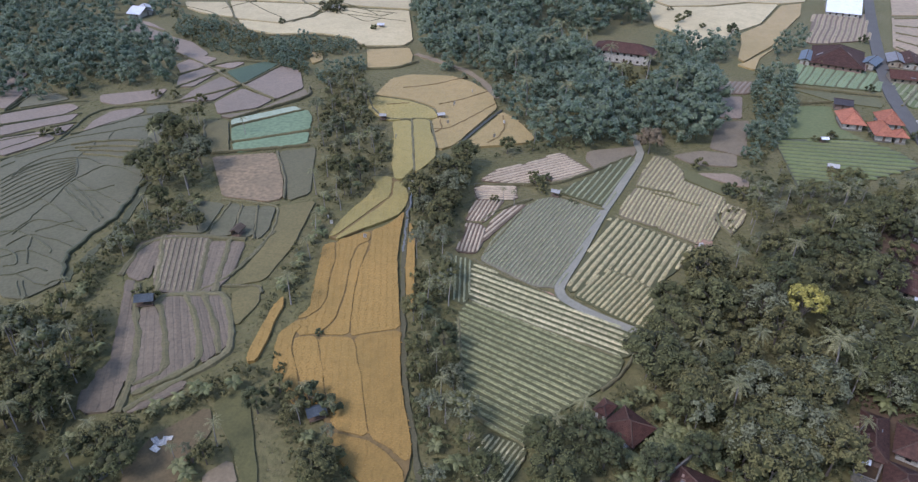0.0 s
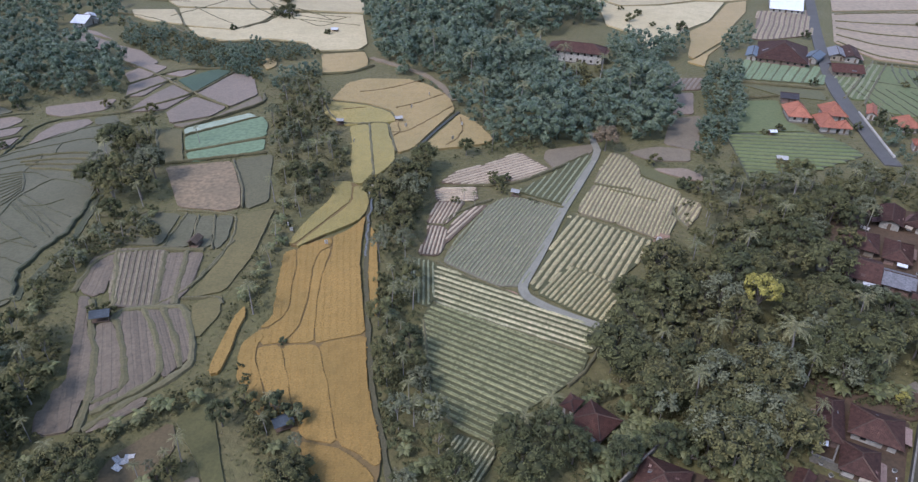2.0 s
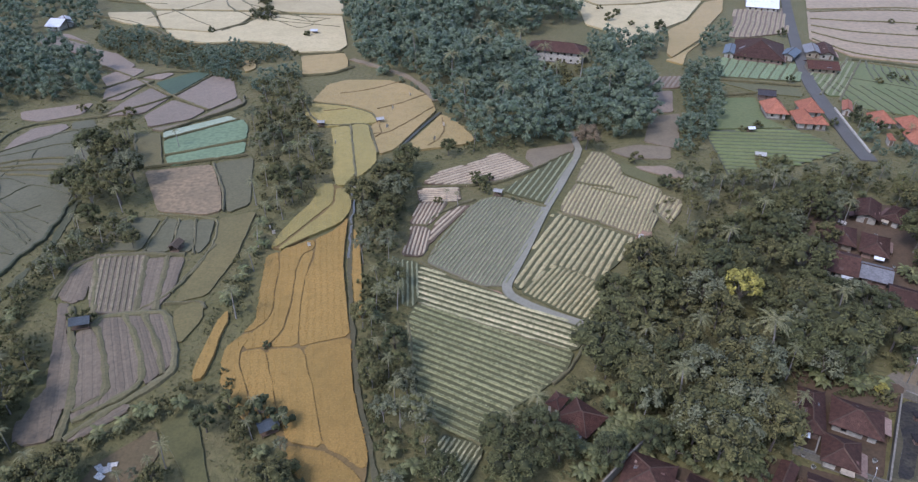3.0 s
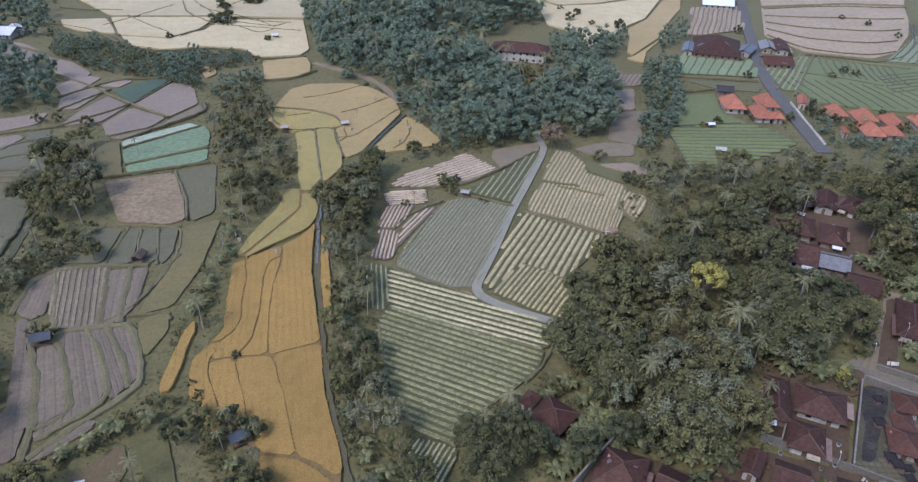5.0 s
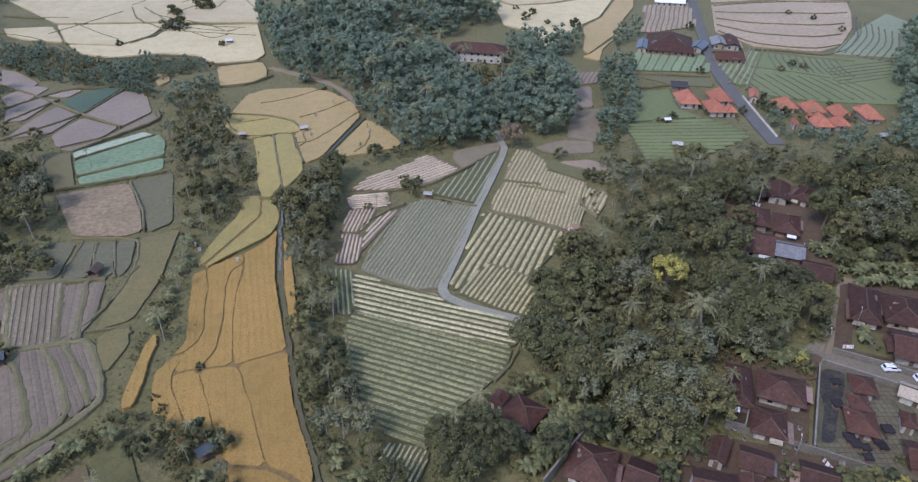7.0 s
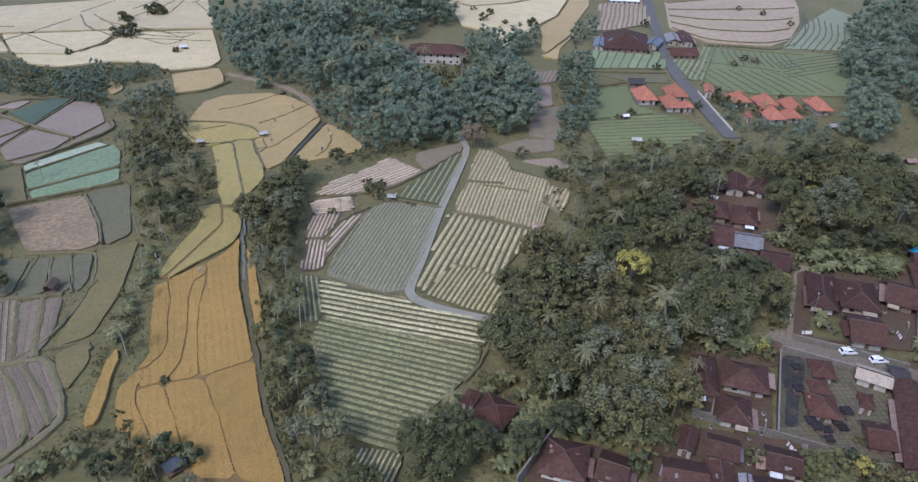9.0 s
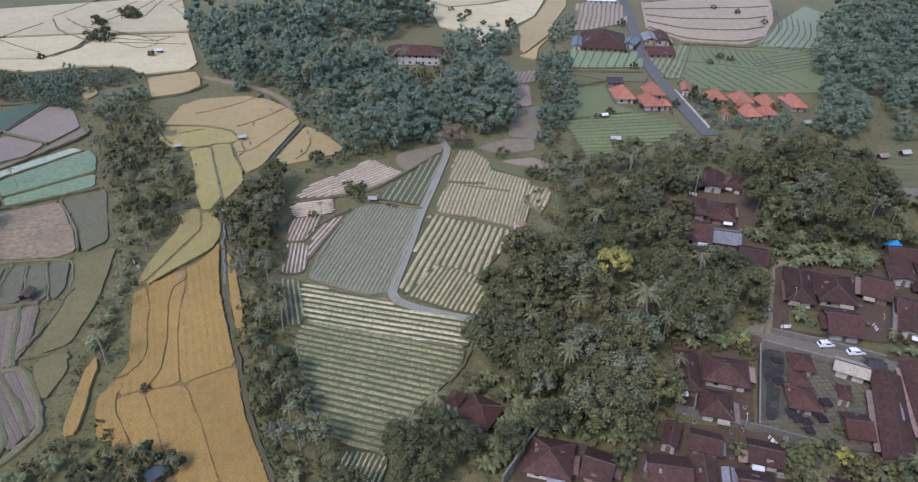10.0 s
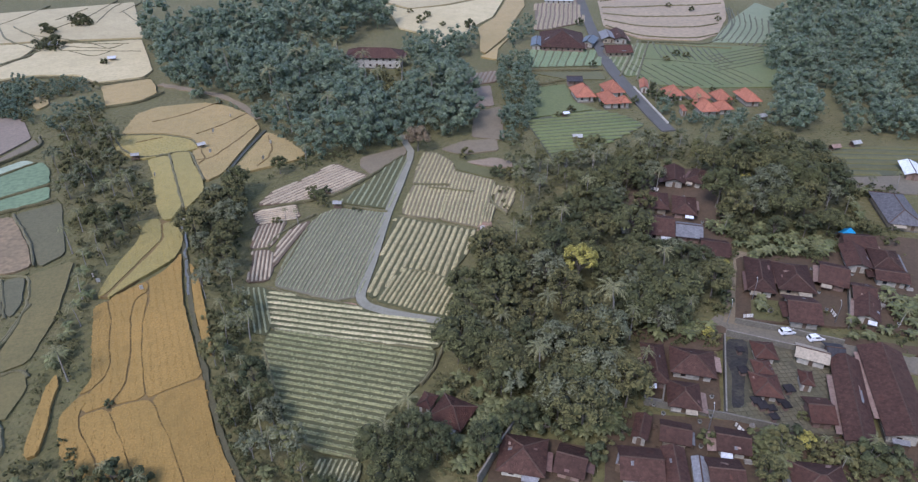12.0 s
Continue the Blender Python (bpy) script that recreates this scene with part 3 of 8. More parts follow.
def bed_field(poly, pitch, angle, bed_mat, base_mat, crop):
    field, edge = slab("vegetable_field", poly, 0.14, base_mat)
    tagged(field, BED_LABEL[crop], "vegetable field", "vegetable fields", "structure")
    width = {"vegetable": 0.54, "onion": 0.42, "fresh": 0.68, "straw": 0.64, "cover": 0.86}[crop]
    made = beds(field, edge, pitch, angle, bed_mat, width, 0.28 if crop != "cover" else 0.16, 0.14, "bed")
    if crop == "fresh":
        return
    verts, faces, rng = [], [], random.Random(11)
    for mid in made:
        for (ax, ay, az), (bx, by, bz) in zip(mid, mid[1:]):
            for q in range(3):
                if rng.random() < 0.25:
                    continue
                t = (q + rng.random()) / 3
                x, y, z = ax + (bx - ax) * t, ay + (by - ay) * t, max(0.3, az + (bz - az) * t)
                x, y = x + rng.uniform(-0.15, 0.15), y + rng.uniform(-0.15, 0.15)
                r, up = rng.uniform(0.14, 0.30), rng.uniform(0.1, 0.25)
                a = rng.random() * 6.28
                for k in range(3):
                    c, s, b = math.cos(a + k * 2.09), math.sin(a + k * 2.09), len(verts)
                    verts += [(x, y, z - 0.05), (x + r * (c - s * 0.4), y + r * (s + c * 0.4), z + up), (x + r * 1.5 * c, y + r * 1.5 * s, z + up * 0.7), (x + r * (c + s * 0.4), y + r * (s - c * 0.4), z + up)]
                    faces.append((b, b + 1, b + 2, b + 3))
    if verts:
        tagged(mesh_ob("crop", verts, faces, CROP_LEAF, field, "small pale green crop plants on the beds"), kind="stuff")


def ploughed_plot(poly, pitch, angle):
    field, edge = slab("ploughed_field", poly, 0.14, WET_SOIL)
    tagged(field, "purple-brown ploughed plot with shallow wet furrows", "field", "ploughed plots", "structure")
    beds(field, edge, 1.5 * pitch, angle, WET_SOIL, 0.95, 0.10, 0.14, "ridge")


def terrace_field(poly, pitch, angle, top, bow=2.5):
    """Narrow curved terrace strips, one slightly above the next."""
    # the dark base shows between strips as their painted riser shade
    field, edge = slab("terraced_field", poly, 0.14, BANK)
    tagged(field, "terraced plot of narrow curved green strips", "terraced field", "terraced fields", "structure")
    beds(field, edge, pitch, angle, top, 0.74, 0.35, 0.14, "terrace", bow, 0.06, 0.013)


def ditch(line):
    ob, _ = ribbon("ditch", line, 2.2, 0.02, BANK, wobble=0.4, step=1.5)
    tagged(ob, "overgrown dark ditch along the terraces", "ditch", kind="structure")


def terrace_bank(line):
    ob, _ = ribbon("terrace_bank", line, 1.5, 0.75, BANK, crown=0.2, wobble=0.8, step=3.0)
    tagged(ob, "curved grassy bank of a green terrace, coloured dark as shade", "bank", "terrace banks", "structure")


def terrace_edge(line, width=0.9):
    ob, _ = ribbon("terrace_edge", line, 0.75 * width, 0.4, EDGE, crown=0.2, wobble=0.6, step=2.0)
    tagged(ob, "thin grassy edge between two terraces, shade put into its colour", "bank", "terrace edges", "structure")


def terrace_set(first, last, count, width=0.9):
    """Edges of narrow terraces, passing evenly from one curve to another."""
    for k in range(count):
        f = k / (count - 1)
        terrace_edge([(a + (c - a) * f, b + (d - b) * f) for (a, b), (c, d) in zip(first, last)], width)


def rill(line):
    ob, _ = ribbon("water", line, 0.6, 0.30, RILL_WATER, wobble=0.7, step=1.5)
    tagged(ob, "shining water running in a narrow field channel", "water", kind="structure")


def pond(poly):
    ob, _ = slab("water", poly, 0.2, RILL_WATER, amp=0.5)
    tagged(ob, "small grey pond among weeds and palms", "pond", kind="structure")


def trodden(line):
    ob, _ = ribbon("track", line, 0.5, 0.74, STRAW_LINE, wobble=0.4, step=1.5)
    tagged(ob, "trodden line through the ripe rice", "track", "trodden lines", "structure")


def bund(line, width=0):
    far = sum(p[1] for p in line) / len(line) > 190
    ob, _ = ribbon("bund", line, width or (0.9 if not far else 1.0), 0.42 if not far else 0.78, BUND, crown=0.25, wobble=0.5, step=1.5)
    tagged(ob, "low grassy bank between two plots", "bank", "field banks", "structure")


def straw_bed(poly):
    """The trodden straw between the plots of one rice field."""
    ob, _ = slab("field_bed", poly, 0.36, STRAW_LINE, amp=0.1)
    tagged(ob, "trodden straw between plots of ripe rice", "field", kind="structure")


straw_bed([(-45.3, 157.3), (-42.0, 160.0), (-34.0, 166.3), (-29.3, 170.6), (-25.5, 178.5), (-24.8, 167.0), (-23.3, 153.0), (-20.3, 138.0), (-17.3, 123.0), (-14.3, 106.0), (-10.4, 93.0), (-8.6, 84.0), (-9.2, 79.4), (-16.6, 78.5), (-23.5, 84.5), (-27.0, 91.0), (-29.5, 95.5), (-34.5, 97.4), (-36.6, 97.2), (-40.7, 104.5), (-43.4, 106.6), (-45.3, 112.6), (-45.7, 118.8), (-43.3, 124.5), (-41.5, 128.7), (-42.8, 138.0), (-44.3, 148.6)])
straw_bed([(-45.3, 162.2), (-44.4, 168.7), (-42.0, 177.7), (-38.4, 187.5), (-37.2, 195.7), (-40.6, 200.1), (-33.8, 201.0), (-28.3, 197.0), (-25.7, 187.1), (-25.8, 181.1), (-27.5, 176.1), (-33.3, 170.2), (-42.2, 161.1)])
# -- rice --
rice_field([(-45.5, 157.3), (-42.6, 159.5), (-40.2, 149.1), (-39.9, 142.2), (-38.1, 132.9), (-38.9, 128.5), (-41.6, 124.8), (-43.5, 124.5), (-41.5, 128.7), (-42.8, 137.9), (-44.4, 148.6)], RIPE)
rice_field([(-42.3, 159.9), (-34.4, 165.9), (-33.0, 164.4), (-32.8, 161.0), (-35.6, 158.8), (-36.2, 152.4), (-34.9, 141.4), (-34.2, 133.9), (-34.1, 125.6), (-35.2, 122.1), (-36.8, 119.3), (-41.9, 118.3), (-41.2, 124.6), (-38.5, 128.1), (-37.8, 133.0), (-39.5, 141.7), (-39.9, 149.1)], RIPE)
rice_field([(-32.7, 160.4), (-35.3, 158.2), (-35.8, 152.2), (-34.6, 141.5), (-33.7, 133.9), (-33.7, 124.5), (-36.0, 119.2), (-29.3, 119.7), (-30.3, 126.0), (-31.9, 136.6), (-32.7, 147.1), (-32.6, 155.8)], RIPE)
rice_field([(-25.3, 179.0), (-24.8, 167.7), (-23.3, 153.9), (-20.3, 137.9), (-17.3, 123.7), (-27.9, 119.9), (-28.9, 120.0), (-30.3, 127.2), (-31.6, 136.6), (-32.6, 148.2), (-31.8, 157.1), (-32.5, 163.5), (-33.4, 166.3), (-29.5, 170.1), (-27.0, 174.2)], RIPE)
rice_field([(-41.9, 117.7), (-36.7, 118.5), (-32.6, 108.1), (-29.0, 97.8), (-34.5, 97.2), (-36.5, 104.0), (-39.4, 109.3), (-41.2, 114.0)], RIPE)
rice_field([(-36.2, 118.3), (-28.2, 119.2), (-23.6, 107.2), (-20.5, 97.1), (-18.2, 89.6), (-25.7, 90.9), (-27.9, 96.3), (-31.2, 104.6)], RIPE)
rice_field([(-27.7, 119.3), (-17.1, 123.0), (-15.4, 111.9), (-14.3, 106.4), (-12.4, 99.6), (-10.4, 93.3), (-8.5, 85.4), (-9.9, 84.7), (-13.9, 87.8), (-17.9, 89.5), (-20.2, 97.1), (-23.5, 107.2)], RIPE)
rice_field([(-25.8, 90.1), (-21.4, 89.4), (-18.0, 88.6), (-14.3, 86.6), (-10.0, 82.8), (-8.9, 79.2), (-16.6, 78.4), (-19.4, 80.7), (-23.2, 84.5)], RIPE)
rice_field([(-43.5, 123.6), (-40.7, 124.2), (-42.4, 118.1), (-41.5, 113.4), (-37.7, 105.7), (-34.7, 97.2), (-36.6, 97.0), (-40.7, 104.4), (-43.5, 106.5), (-45.4, 112.6), (-45.9, 118.8)], RIPE)
rice_field([(-49.6, 133.1), (-50.9, 127.6), (-51.1, 120.3), (-51.1, 111.5), (-50.5, 108.3), (-48.3, 108.9), (-48.1, 114.7), (-48.4, 122.4), (-48.4, 129.4)], RIPE)
rice_field([(-22.8, 172.9), (-20.4, 166.5), (-17.2, 146.1), (-15.4, 131.1), (-17.0, 131.0), (-20.2, 148.5), (-21.5, 160.1)], RIPE)
rice_field([(-40.9, 200.3), (-33.8, 201.2), (-32.7, 197.5), (-31.5, 188.4), (-35.2, 180.4), (-39.7, 170.3), (-43.5, 162.6), (-45.5, 162.0), (-44.6, 168.7), (-42.2, 177.7), (-38.6, 187.5), (-37.4, 195.7)], YELLOW)
rice_field([(-32.0, 197.6), (-28.1, 197.2), (-25.5, 187.1), (-25.6, 181.1), (-27.3, 175.9), (-33.1, 170.0), (-39.1, 164.7), (-42.2, 160.8), (-43.0, 161.4), (-39.1, 169.3), (-34.3, 179.4), (-30.8, 187.7)], YELLOW)
rice_field([(-41.6, 247.4), (-34.6, 249.4), (-27.1, 207.7), (-29.2, 200.0), (-32.3, 199.6), (-35.2, 211.2), (-37.9, 230.6)], YELLOW)
rice_field([(-33.8, 250.7), (-27.3, 251.5), (-25.3, 240.2), (-21.8, 227.4), (-20.6, 217.7), (-24.0, 208.9), (-26.1, 205.1)], YELLOW)
rice_field([(-56.7, 270.1), (-54.2, 273.1), (-38.3, 269.7), (-27.9, 263.2), (-23.8, 253.7), (-26.7, 252.2), (-43.9, 248.3), (-49.9, 254.2), (-54.2, 259.9)], YELLOW)
rice_field([(-54.1, 275.2), (-50.6, 295.5), (-43.5, 302.0), (-24.3, 302.8), (-14.2, 296.3), (-6.9, 286.1), (-3.0, 278.2), (-0.7, 266.6), (-15.1, 228.2), (-20.1, 224.1), (-23.9, 239.9), (-26.0, 250.5), (-23.1, 254.4), (-27.1, 264.5), (-38.1, 271.7)], STRAW)
rice_field([(1.7, 262.4), (8.2, 254.1), (15.3, 238.1), (11.3, 233.5), (1.2, 230.2), (-9.1, 227.4), (-12.2, 227.5)], STRAW)
rice_field([(-70.8, 336.2), (-49.9, 341.9), (-46.3, 330.9), (-45.2, 320.2), (-50.9, 312.6), (-64.7, 309.1)], STRAW)
rice_field([(-202.7, 415.3), (-176.4, 417.6), (-160.4, 386.0), (-183.0, 393.2), (-195.3, 402.2)], PALE)
rice_field([(-175.7, 420.6), (-113.5, 419.3), (-117.5, 394.5), (-129.8, 377.9), (-157.9, 383.8)], PALE)
rice_field([(-155.5, 380.4), (-129.1, 375.6), (-113.4, 392.5), (-110.3, 414.2), (-61.2, 412.9), (-50.1, 355.1), (-53.5, 345.4), (-74.0, 342.7), (-84.1, 356.8), (-104.8, 361.6), (-126.1, 356.6), (-142.7, 363.2)], PALE)
rice_field([(-177.4, 424.8), (-228.7, 484.7), (-76.4, 507.5), (-60.8, 417.0), (-114.6, 423.5)], PALE)
rice_field([(85.3, 462.4), (96.6, 443.4), (124.2, 447.2), (150.5, 459.6), (168.6, 459.3), (145.5, 413.3), (128.6, 395.6), (118.0, 379.8), (97.6, 354.7), (95.5, 385.5), (83.4, 401.1)], PALE)
rice_field([(85.4, 468.6), (93.6, 532.9), (220.5, 551.9), (188.4, 469.5), (169.4, 462.3), (151.7, 464.3), (125.1, 451.7), (98.9, 446.5)], PALE)
rice_field([(184.6, 464.5), (174.7, 435.1), (158.0, 405.4), (140.0, 370.2), (117.7, 340.6), (117.1, 347.8), (125.1, 373.3), (128.5, 389.9), (146.2, 410.9), (169.6, 456.5)], STRAW)
rice_field([(156.2, 399.3), (143.2, 370.6), (127.3, 347.3), (120.3, 328.9), (113.3, 336.5), (117.8, 338.9), (139.5, 366.1)], STRAW)
rice_field([(-100.1, 328.5), (-91.7, 327.7), (-88.9, 317.2), (-92.2, 311.5)], STRAW)
# -- end of rice --
# -- rows --
bed_field([(-1.9, 154.9), (5.0, 149.6), (15.4, 143.4), (21.4, 139.5), (27.9, 135.1), (34.9, 130.9), (41.0, 127.0), (40.3, 123.1), (36.3, 118.8), (25.1, 123.4), (12.3, 129.5), (4.9, 133.7), (-2.1, 137.1), (-2.4, 148.4)], 1.98, -26, STRAW_BED, GREEN_FURROW, 'vegetable')
bed_field([(-1.6, 136.7), (5.5, 133.7), (13.0, 129.6), (25.6, 123.6), (36.4, 119.0), (34.5, 113.7), (30.9, 109.3), (24.6, 103.9), (20.1, 100.4), (16.8, 93.0), (13.5, 90.6), (6.2, 95.3), (2.3, 98.7), (0.2, 101.1), (-0.8, 110.0), (-3.2, 119.7), (-4.3, 128.4), (-3.3, 134.3)], 1.81, -28, GREENISH_BED, GREEN_FURROW, 'vegetable')
bed_field([(11.6, 185.5), (16.4, 191.6), (21.6, 194.0), (36.6, 187.4), (28.6, 163.1), (21.7, 144.5), (14.9, 144.5), (0.2, 155.0), (-0.0, 157.1), (3.3, 167.6)], 1.2, 65, PALE_LEAF_BED, GREY_CROP, 'onion')
bed_field([(22.6, 197.7), (37.8, 213.8), (48.9, 227.0), (51.8, 225.7), (38.1, 188.8), (26.2, 195.4)], 2.00, 65, PALE_LEAF_BED, GREEN_FURROW, 'onion')
bed_field([(-3.6, 202.4), (1.9, 211.4), (12.2, 216.7), (23.1, 226.6), (25.8, 226.7), (30.0, 220.5), (35.6, 214.0), (30.3, 208.7), (22.5, 203.3), (17.7, 207.7), (12.9, 200.6)], 1.62, 32, PINK_BED, SOIL, 'fresh')
bed_field([(-5.2, 198.0), (9.1, 200.2), (9.7, 190.9), (-3.8, 189.2)], 1.35, 4, PINK_BED, SOIL, 'fresh')
bed_field([(-3.9, 189.5), (5.6, 189.9), (2.6, 181.3), (-0.3, 175.1), (-6.3, 175.7)], 1.2, -104, PINK_BED, SOIL, 'fresh')
bed_field([(-5.7, 175.3), (-0.5, 174.5), (1.1, 169.5), (-0.1, 162.8), (-1.7, 158.1), (-7.8, 159.1), (-5.8, 167.5)], 1.15, -96, PINK_BED, SOIL, 'fresh')
bed_field([(12.8, 188.2), (0.0, 163.9), (0.1, 171.2), (2.9, 179.8), (8.5, 186.9)], 1.35, -118, PINK_BED, SOIL, 'fresh')
bed_field([(-8.6, 157.0), (-2.0, 155.5), (-1.1, 140.4), (-2.7, 134.6), (-5.8, 136.1), (-8.3, 147.9)], 1.32, -86, PALE_LEAF_BED, GREEN_FURROW, 'onion')
bed_field([(38.9, 183.9), (48.5, 177.5), (57.4, 172.1), (61.7, 169.0), (59.4, 164.0), (53.8, 155.3), (46.1, 146.4), (41.1, 150.6), (36.0, 154.5), (30.6, 147.8), (24.9, 142.5), (23.7, 145.5)], 2.01, 63, YELLOW_BED, GREEN_FURROW, 'straw')
bed_field([(35.7, 155.1), (41.9, 150.9), (46.1, 147.4), (49.0, 145.9), (45.4, 138.2), (42.3, 129.9), (40.8, 130.6), (34.7, 134.6), (25.1, 141.9)], 1.45, 57, YELLOW_BED, GREEN_FURROW, 'straw')
bed_field([(58.3, 229.1), (62.5, 227.7), (66.7, 218.6), (66.1, 210.6), (61.5, 200.2), (49.0, 204.2), (51.0, 210.9)], 1.51, 65, YELLOW_BED, TAN_FURROW, 'straw')
bed_field([(49.0, 203.9), (61.2, 199.8), (52.2, 178.2), (41.2, 184.3), (42.5, 190.0)], 1.40, 67, YELLOW_BED, TAN_FURROW, 'straw')
bed_field([(65.5, 210.6), (77.5, 199.6), (75.8, 193.9), (71.8, 186.9), (63.3, 170.2), (61.2, 171.5), (51.8, 178.7), (60.2, 199.0)], 1.31, 66, YELLOW_BED, TAN_FURROW, 'straw')
bed_field([(76.2, 196.1), (82.4, 192.2), (79.4, 184.5), (74.2, 176.9), (72.2, 183.7)], 1.54, 61, YELLOW_BED, TAN_FURROW, 'straw')
bed_field([(69.7, 186.0), (72.3, 182.2), (66.7, 171.7), (64.6, 173.5)], 0.97, 65, YELLOW_BED, TAN_FURROW, 'straw')
bed_field([(5.2, 93.9), (14.3, 90.7), (12.2, 84.9), (9.7, 80.7), (4.5, 80.5), (3.5, 89.1)], 1.09, 62, STRAW_BED, GREEN_FURROW, 'vegetable')
bed_field([(-94.1, 157.9), (-79.9, 158.3), (-76.6, 147.9), (-72.8, 131.5), (-84.0, 131.5), (-90.6, 146.0)], 1.50, 107, STRAW_SOIL_BED, WET_SOIL, 'fresh')
bed_field([(98.8, 311.4), (115.3, 313.3), (110.2, 297.5), (95.5, 295.1)], 2.01, 63, SOIL_BED, SOIL, 'fresh')
bed_field([(184.2, 440.2), (216.7, 444.9), (198.2, 388.7), (167.5, 377.7), (160.7, 378.3)], 2.83, 66, PINK_STUBBLE, SOIL, 'cover')
bed_field([(142.9, 343.1), (179.5, 333.1), (170.2, 307.1), (131.6, 313.8)], 4.45, 61, MINT_BED, GREEN_FURROW, 'cover')
bed_field([(178.9, 321.8), (206.8, 339.9), (211.3, 336.1), (181.5, 288.5), (174.3, 289.1)], 2.79, 56, PALE_LEAF_BED, TERRACE_GREEN, 'onion')
terrace_field([(107.0, 249.4), (141.3, 251.8), (150.0, 242.6), (153.5, 231.5), (127.1, 217.1), (114.5, 208.1), (103.2, 209.0)], 3.14, -5, TERRACE_GREEN, 1.0)
terrace_field([(196.0, 191.7), (217.6, 193.0), (244.1, 183.2), (255.7, 174.2), (240.1, 159.7), (226.6, 165.1), (205.1, 168.9), (194.4, 171.8)], 4.59, -20, GRASS_PLOT, 1.5)
ploughed_plot([(-93.8, 136.0), (-90.3, 134.8), (-86.6, 125.1), (-79.1, 113.0), (-75.5, 101.6), (-73.3, 91.2), (-79.8, 89.7), (-82.2, 97.2), (-81.6, 108.6), (-89.6, 125.2)], 1.66, 112)
ploughed_plot([(-83.9, 124.5), (-80.8, 126.1), (-74.8, 117.8), (-68.2, 104.6), (-73.5, 99.1), (-77.6, 109.0), (-79.3, 115.0)], 1.38, 115)
ploughed_plot([(-81.0, 129.4), (-75.2, 130.6), (-67.7, 120.8), (-62.7, 110.7), (-62.9, 105.9), (-66.4, 102.4), (-71.5, 96.5), (-73.1, 98.2), (-67.6, 103.9), (-74.0, 117.8)], 1.16, 116)
ploughed_plot([(-74.7, 130.6), (-70.5, 130.9), (-62.0, 119.2), (-58.3, 111.1), (-60.0, 106.9), (-62.1, 109.5), (-67.1, 120.7)], 0.84, 120)
ploughed_plot([(-69.7, 131.2), (-65.3, 131.7), (-59.6, 121.7), (-56.8, 113.7), (-57.9, 111.4), (-62.7, 121.2)], 0.79, 118)
ploughed_plot([(-70.7, 92.1), (-63.9, 101.1), (-61.2, 101.0), (-61.4, 98.3), (-69.5, 90.6)], 1.02, 48)
ploughed_plot([(-98.9, 152.2), (-93.7, 157.6), (-89.1, 143.5), (-89.2, 135.2), (-94.4, 137.3)], 1.62, 101)
ploughed_plot([(-79.0, 155.8), (-73.7, 156.7), (-68.9, 132.8), (-72.6, 132.4)], 1.13, 103)
ploughed_plot([(-73.1, 156.8), (-68.4, 156.7), (-66.5, 140.5), (-68.1, 133.5)], 1.11, 100)
# -- end of rows --
# -- plots --
soil_plot([(-216.1, 360.1), (-209.4, 366.9), (-184.1, 349.8), (-180.5, 335.5), (-209.3, 351.9)], PURPLE_SOIL)
soil_plot([(-182.5, 347.8), (-164.0, 337.7), (-147.8, 320.3), (-151.3, 309.0), (-164.7, 320.0), (-171.6, 333.6)], PURPLE_SOIL)
soil_plot([(-156.9, 303.0), (-150.8, 318.1), (-140.7, 313.9), (-144.0, 298.8), (-148.1, 290.1)], PURPLE_SOIL)
soil_plot([(-148.4, 287.6), (-140.9, 301.7), (-132.1, 297.8), (-136.6, 275.5), (-143.7, 274.6)], PURPLE_SOIL)
soil_plot([(-140.5, 304.3), (-131.4, 310.7), (-125.2, 309.8), (-128.4, 300.8)], PURPLE_SOIL)
soil_plot([(-114.6, 279.0), (-106.2, 307.1), (-95.4, 301.7), (-87.7, 280.2), (-95.7, 265.8)], PURPLE_SOIL)
soil_plot([(-134.5, 272.1), (-129.0, 290.1), (-116.4, 278.8), (-121.3, 261.3), (-135.8, 257.4)], PURPLE_SOIL)
soil_plot([(-119.8, 258.8), (-114.0, 276.1), (-96.7, 265.0), (-100.0, 255.4), (-113.8, 247.4)], PURPLE_SOIL)
soil_plot([(-171.5, 261.1), (-146.3, 272.0), (-145.1, 259.6), (-158.4, 251.3), (-167.2, 253.5)], PURPLE_SOIL)
soil_plot([(-212.3, 372.6), (-203.1, 370.2), (-187.0, 356.1), (-203.4, 365.4)], PURPLE_SOIL)
soil_plot([(-112.4, 245.2), (-99.1, 253.0), (-86.2, 279.0), (-83.2, 272.2), (-106.4, 243.5)], BROWN_SOIL)
soil_plot([(-129.3, 296.5), (-117.1, 311.7), (-108.4, 310.2), (-116.1, 281.8)], DARK_GREEN)
soil_plot([(-106.0, 242.4), (-85.0, 259.2), (-80.5, 255.3), (-103.8, 236.8)], MINT_PALE)
soil_plot([(-103.0, 234.6), (-79.0, 256.1), (-74.7, 248.6), (-72.4, 237.3), (-98.3, 222.7)], MINT)
soil_plot([(-97.6, 220.8), (-71.8, 234.5), (-69.9, 224.6), (-93.5, 213.7)], MINT)
soil_plot([(-115.9, 240.0), (-106.9, 241.7), (-95.6, 213.0), (-104.4, 211.9)], OLIVE)
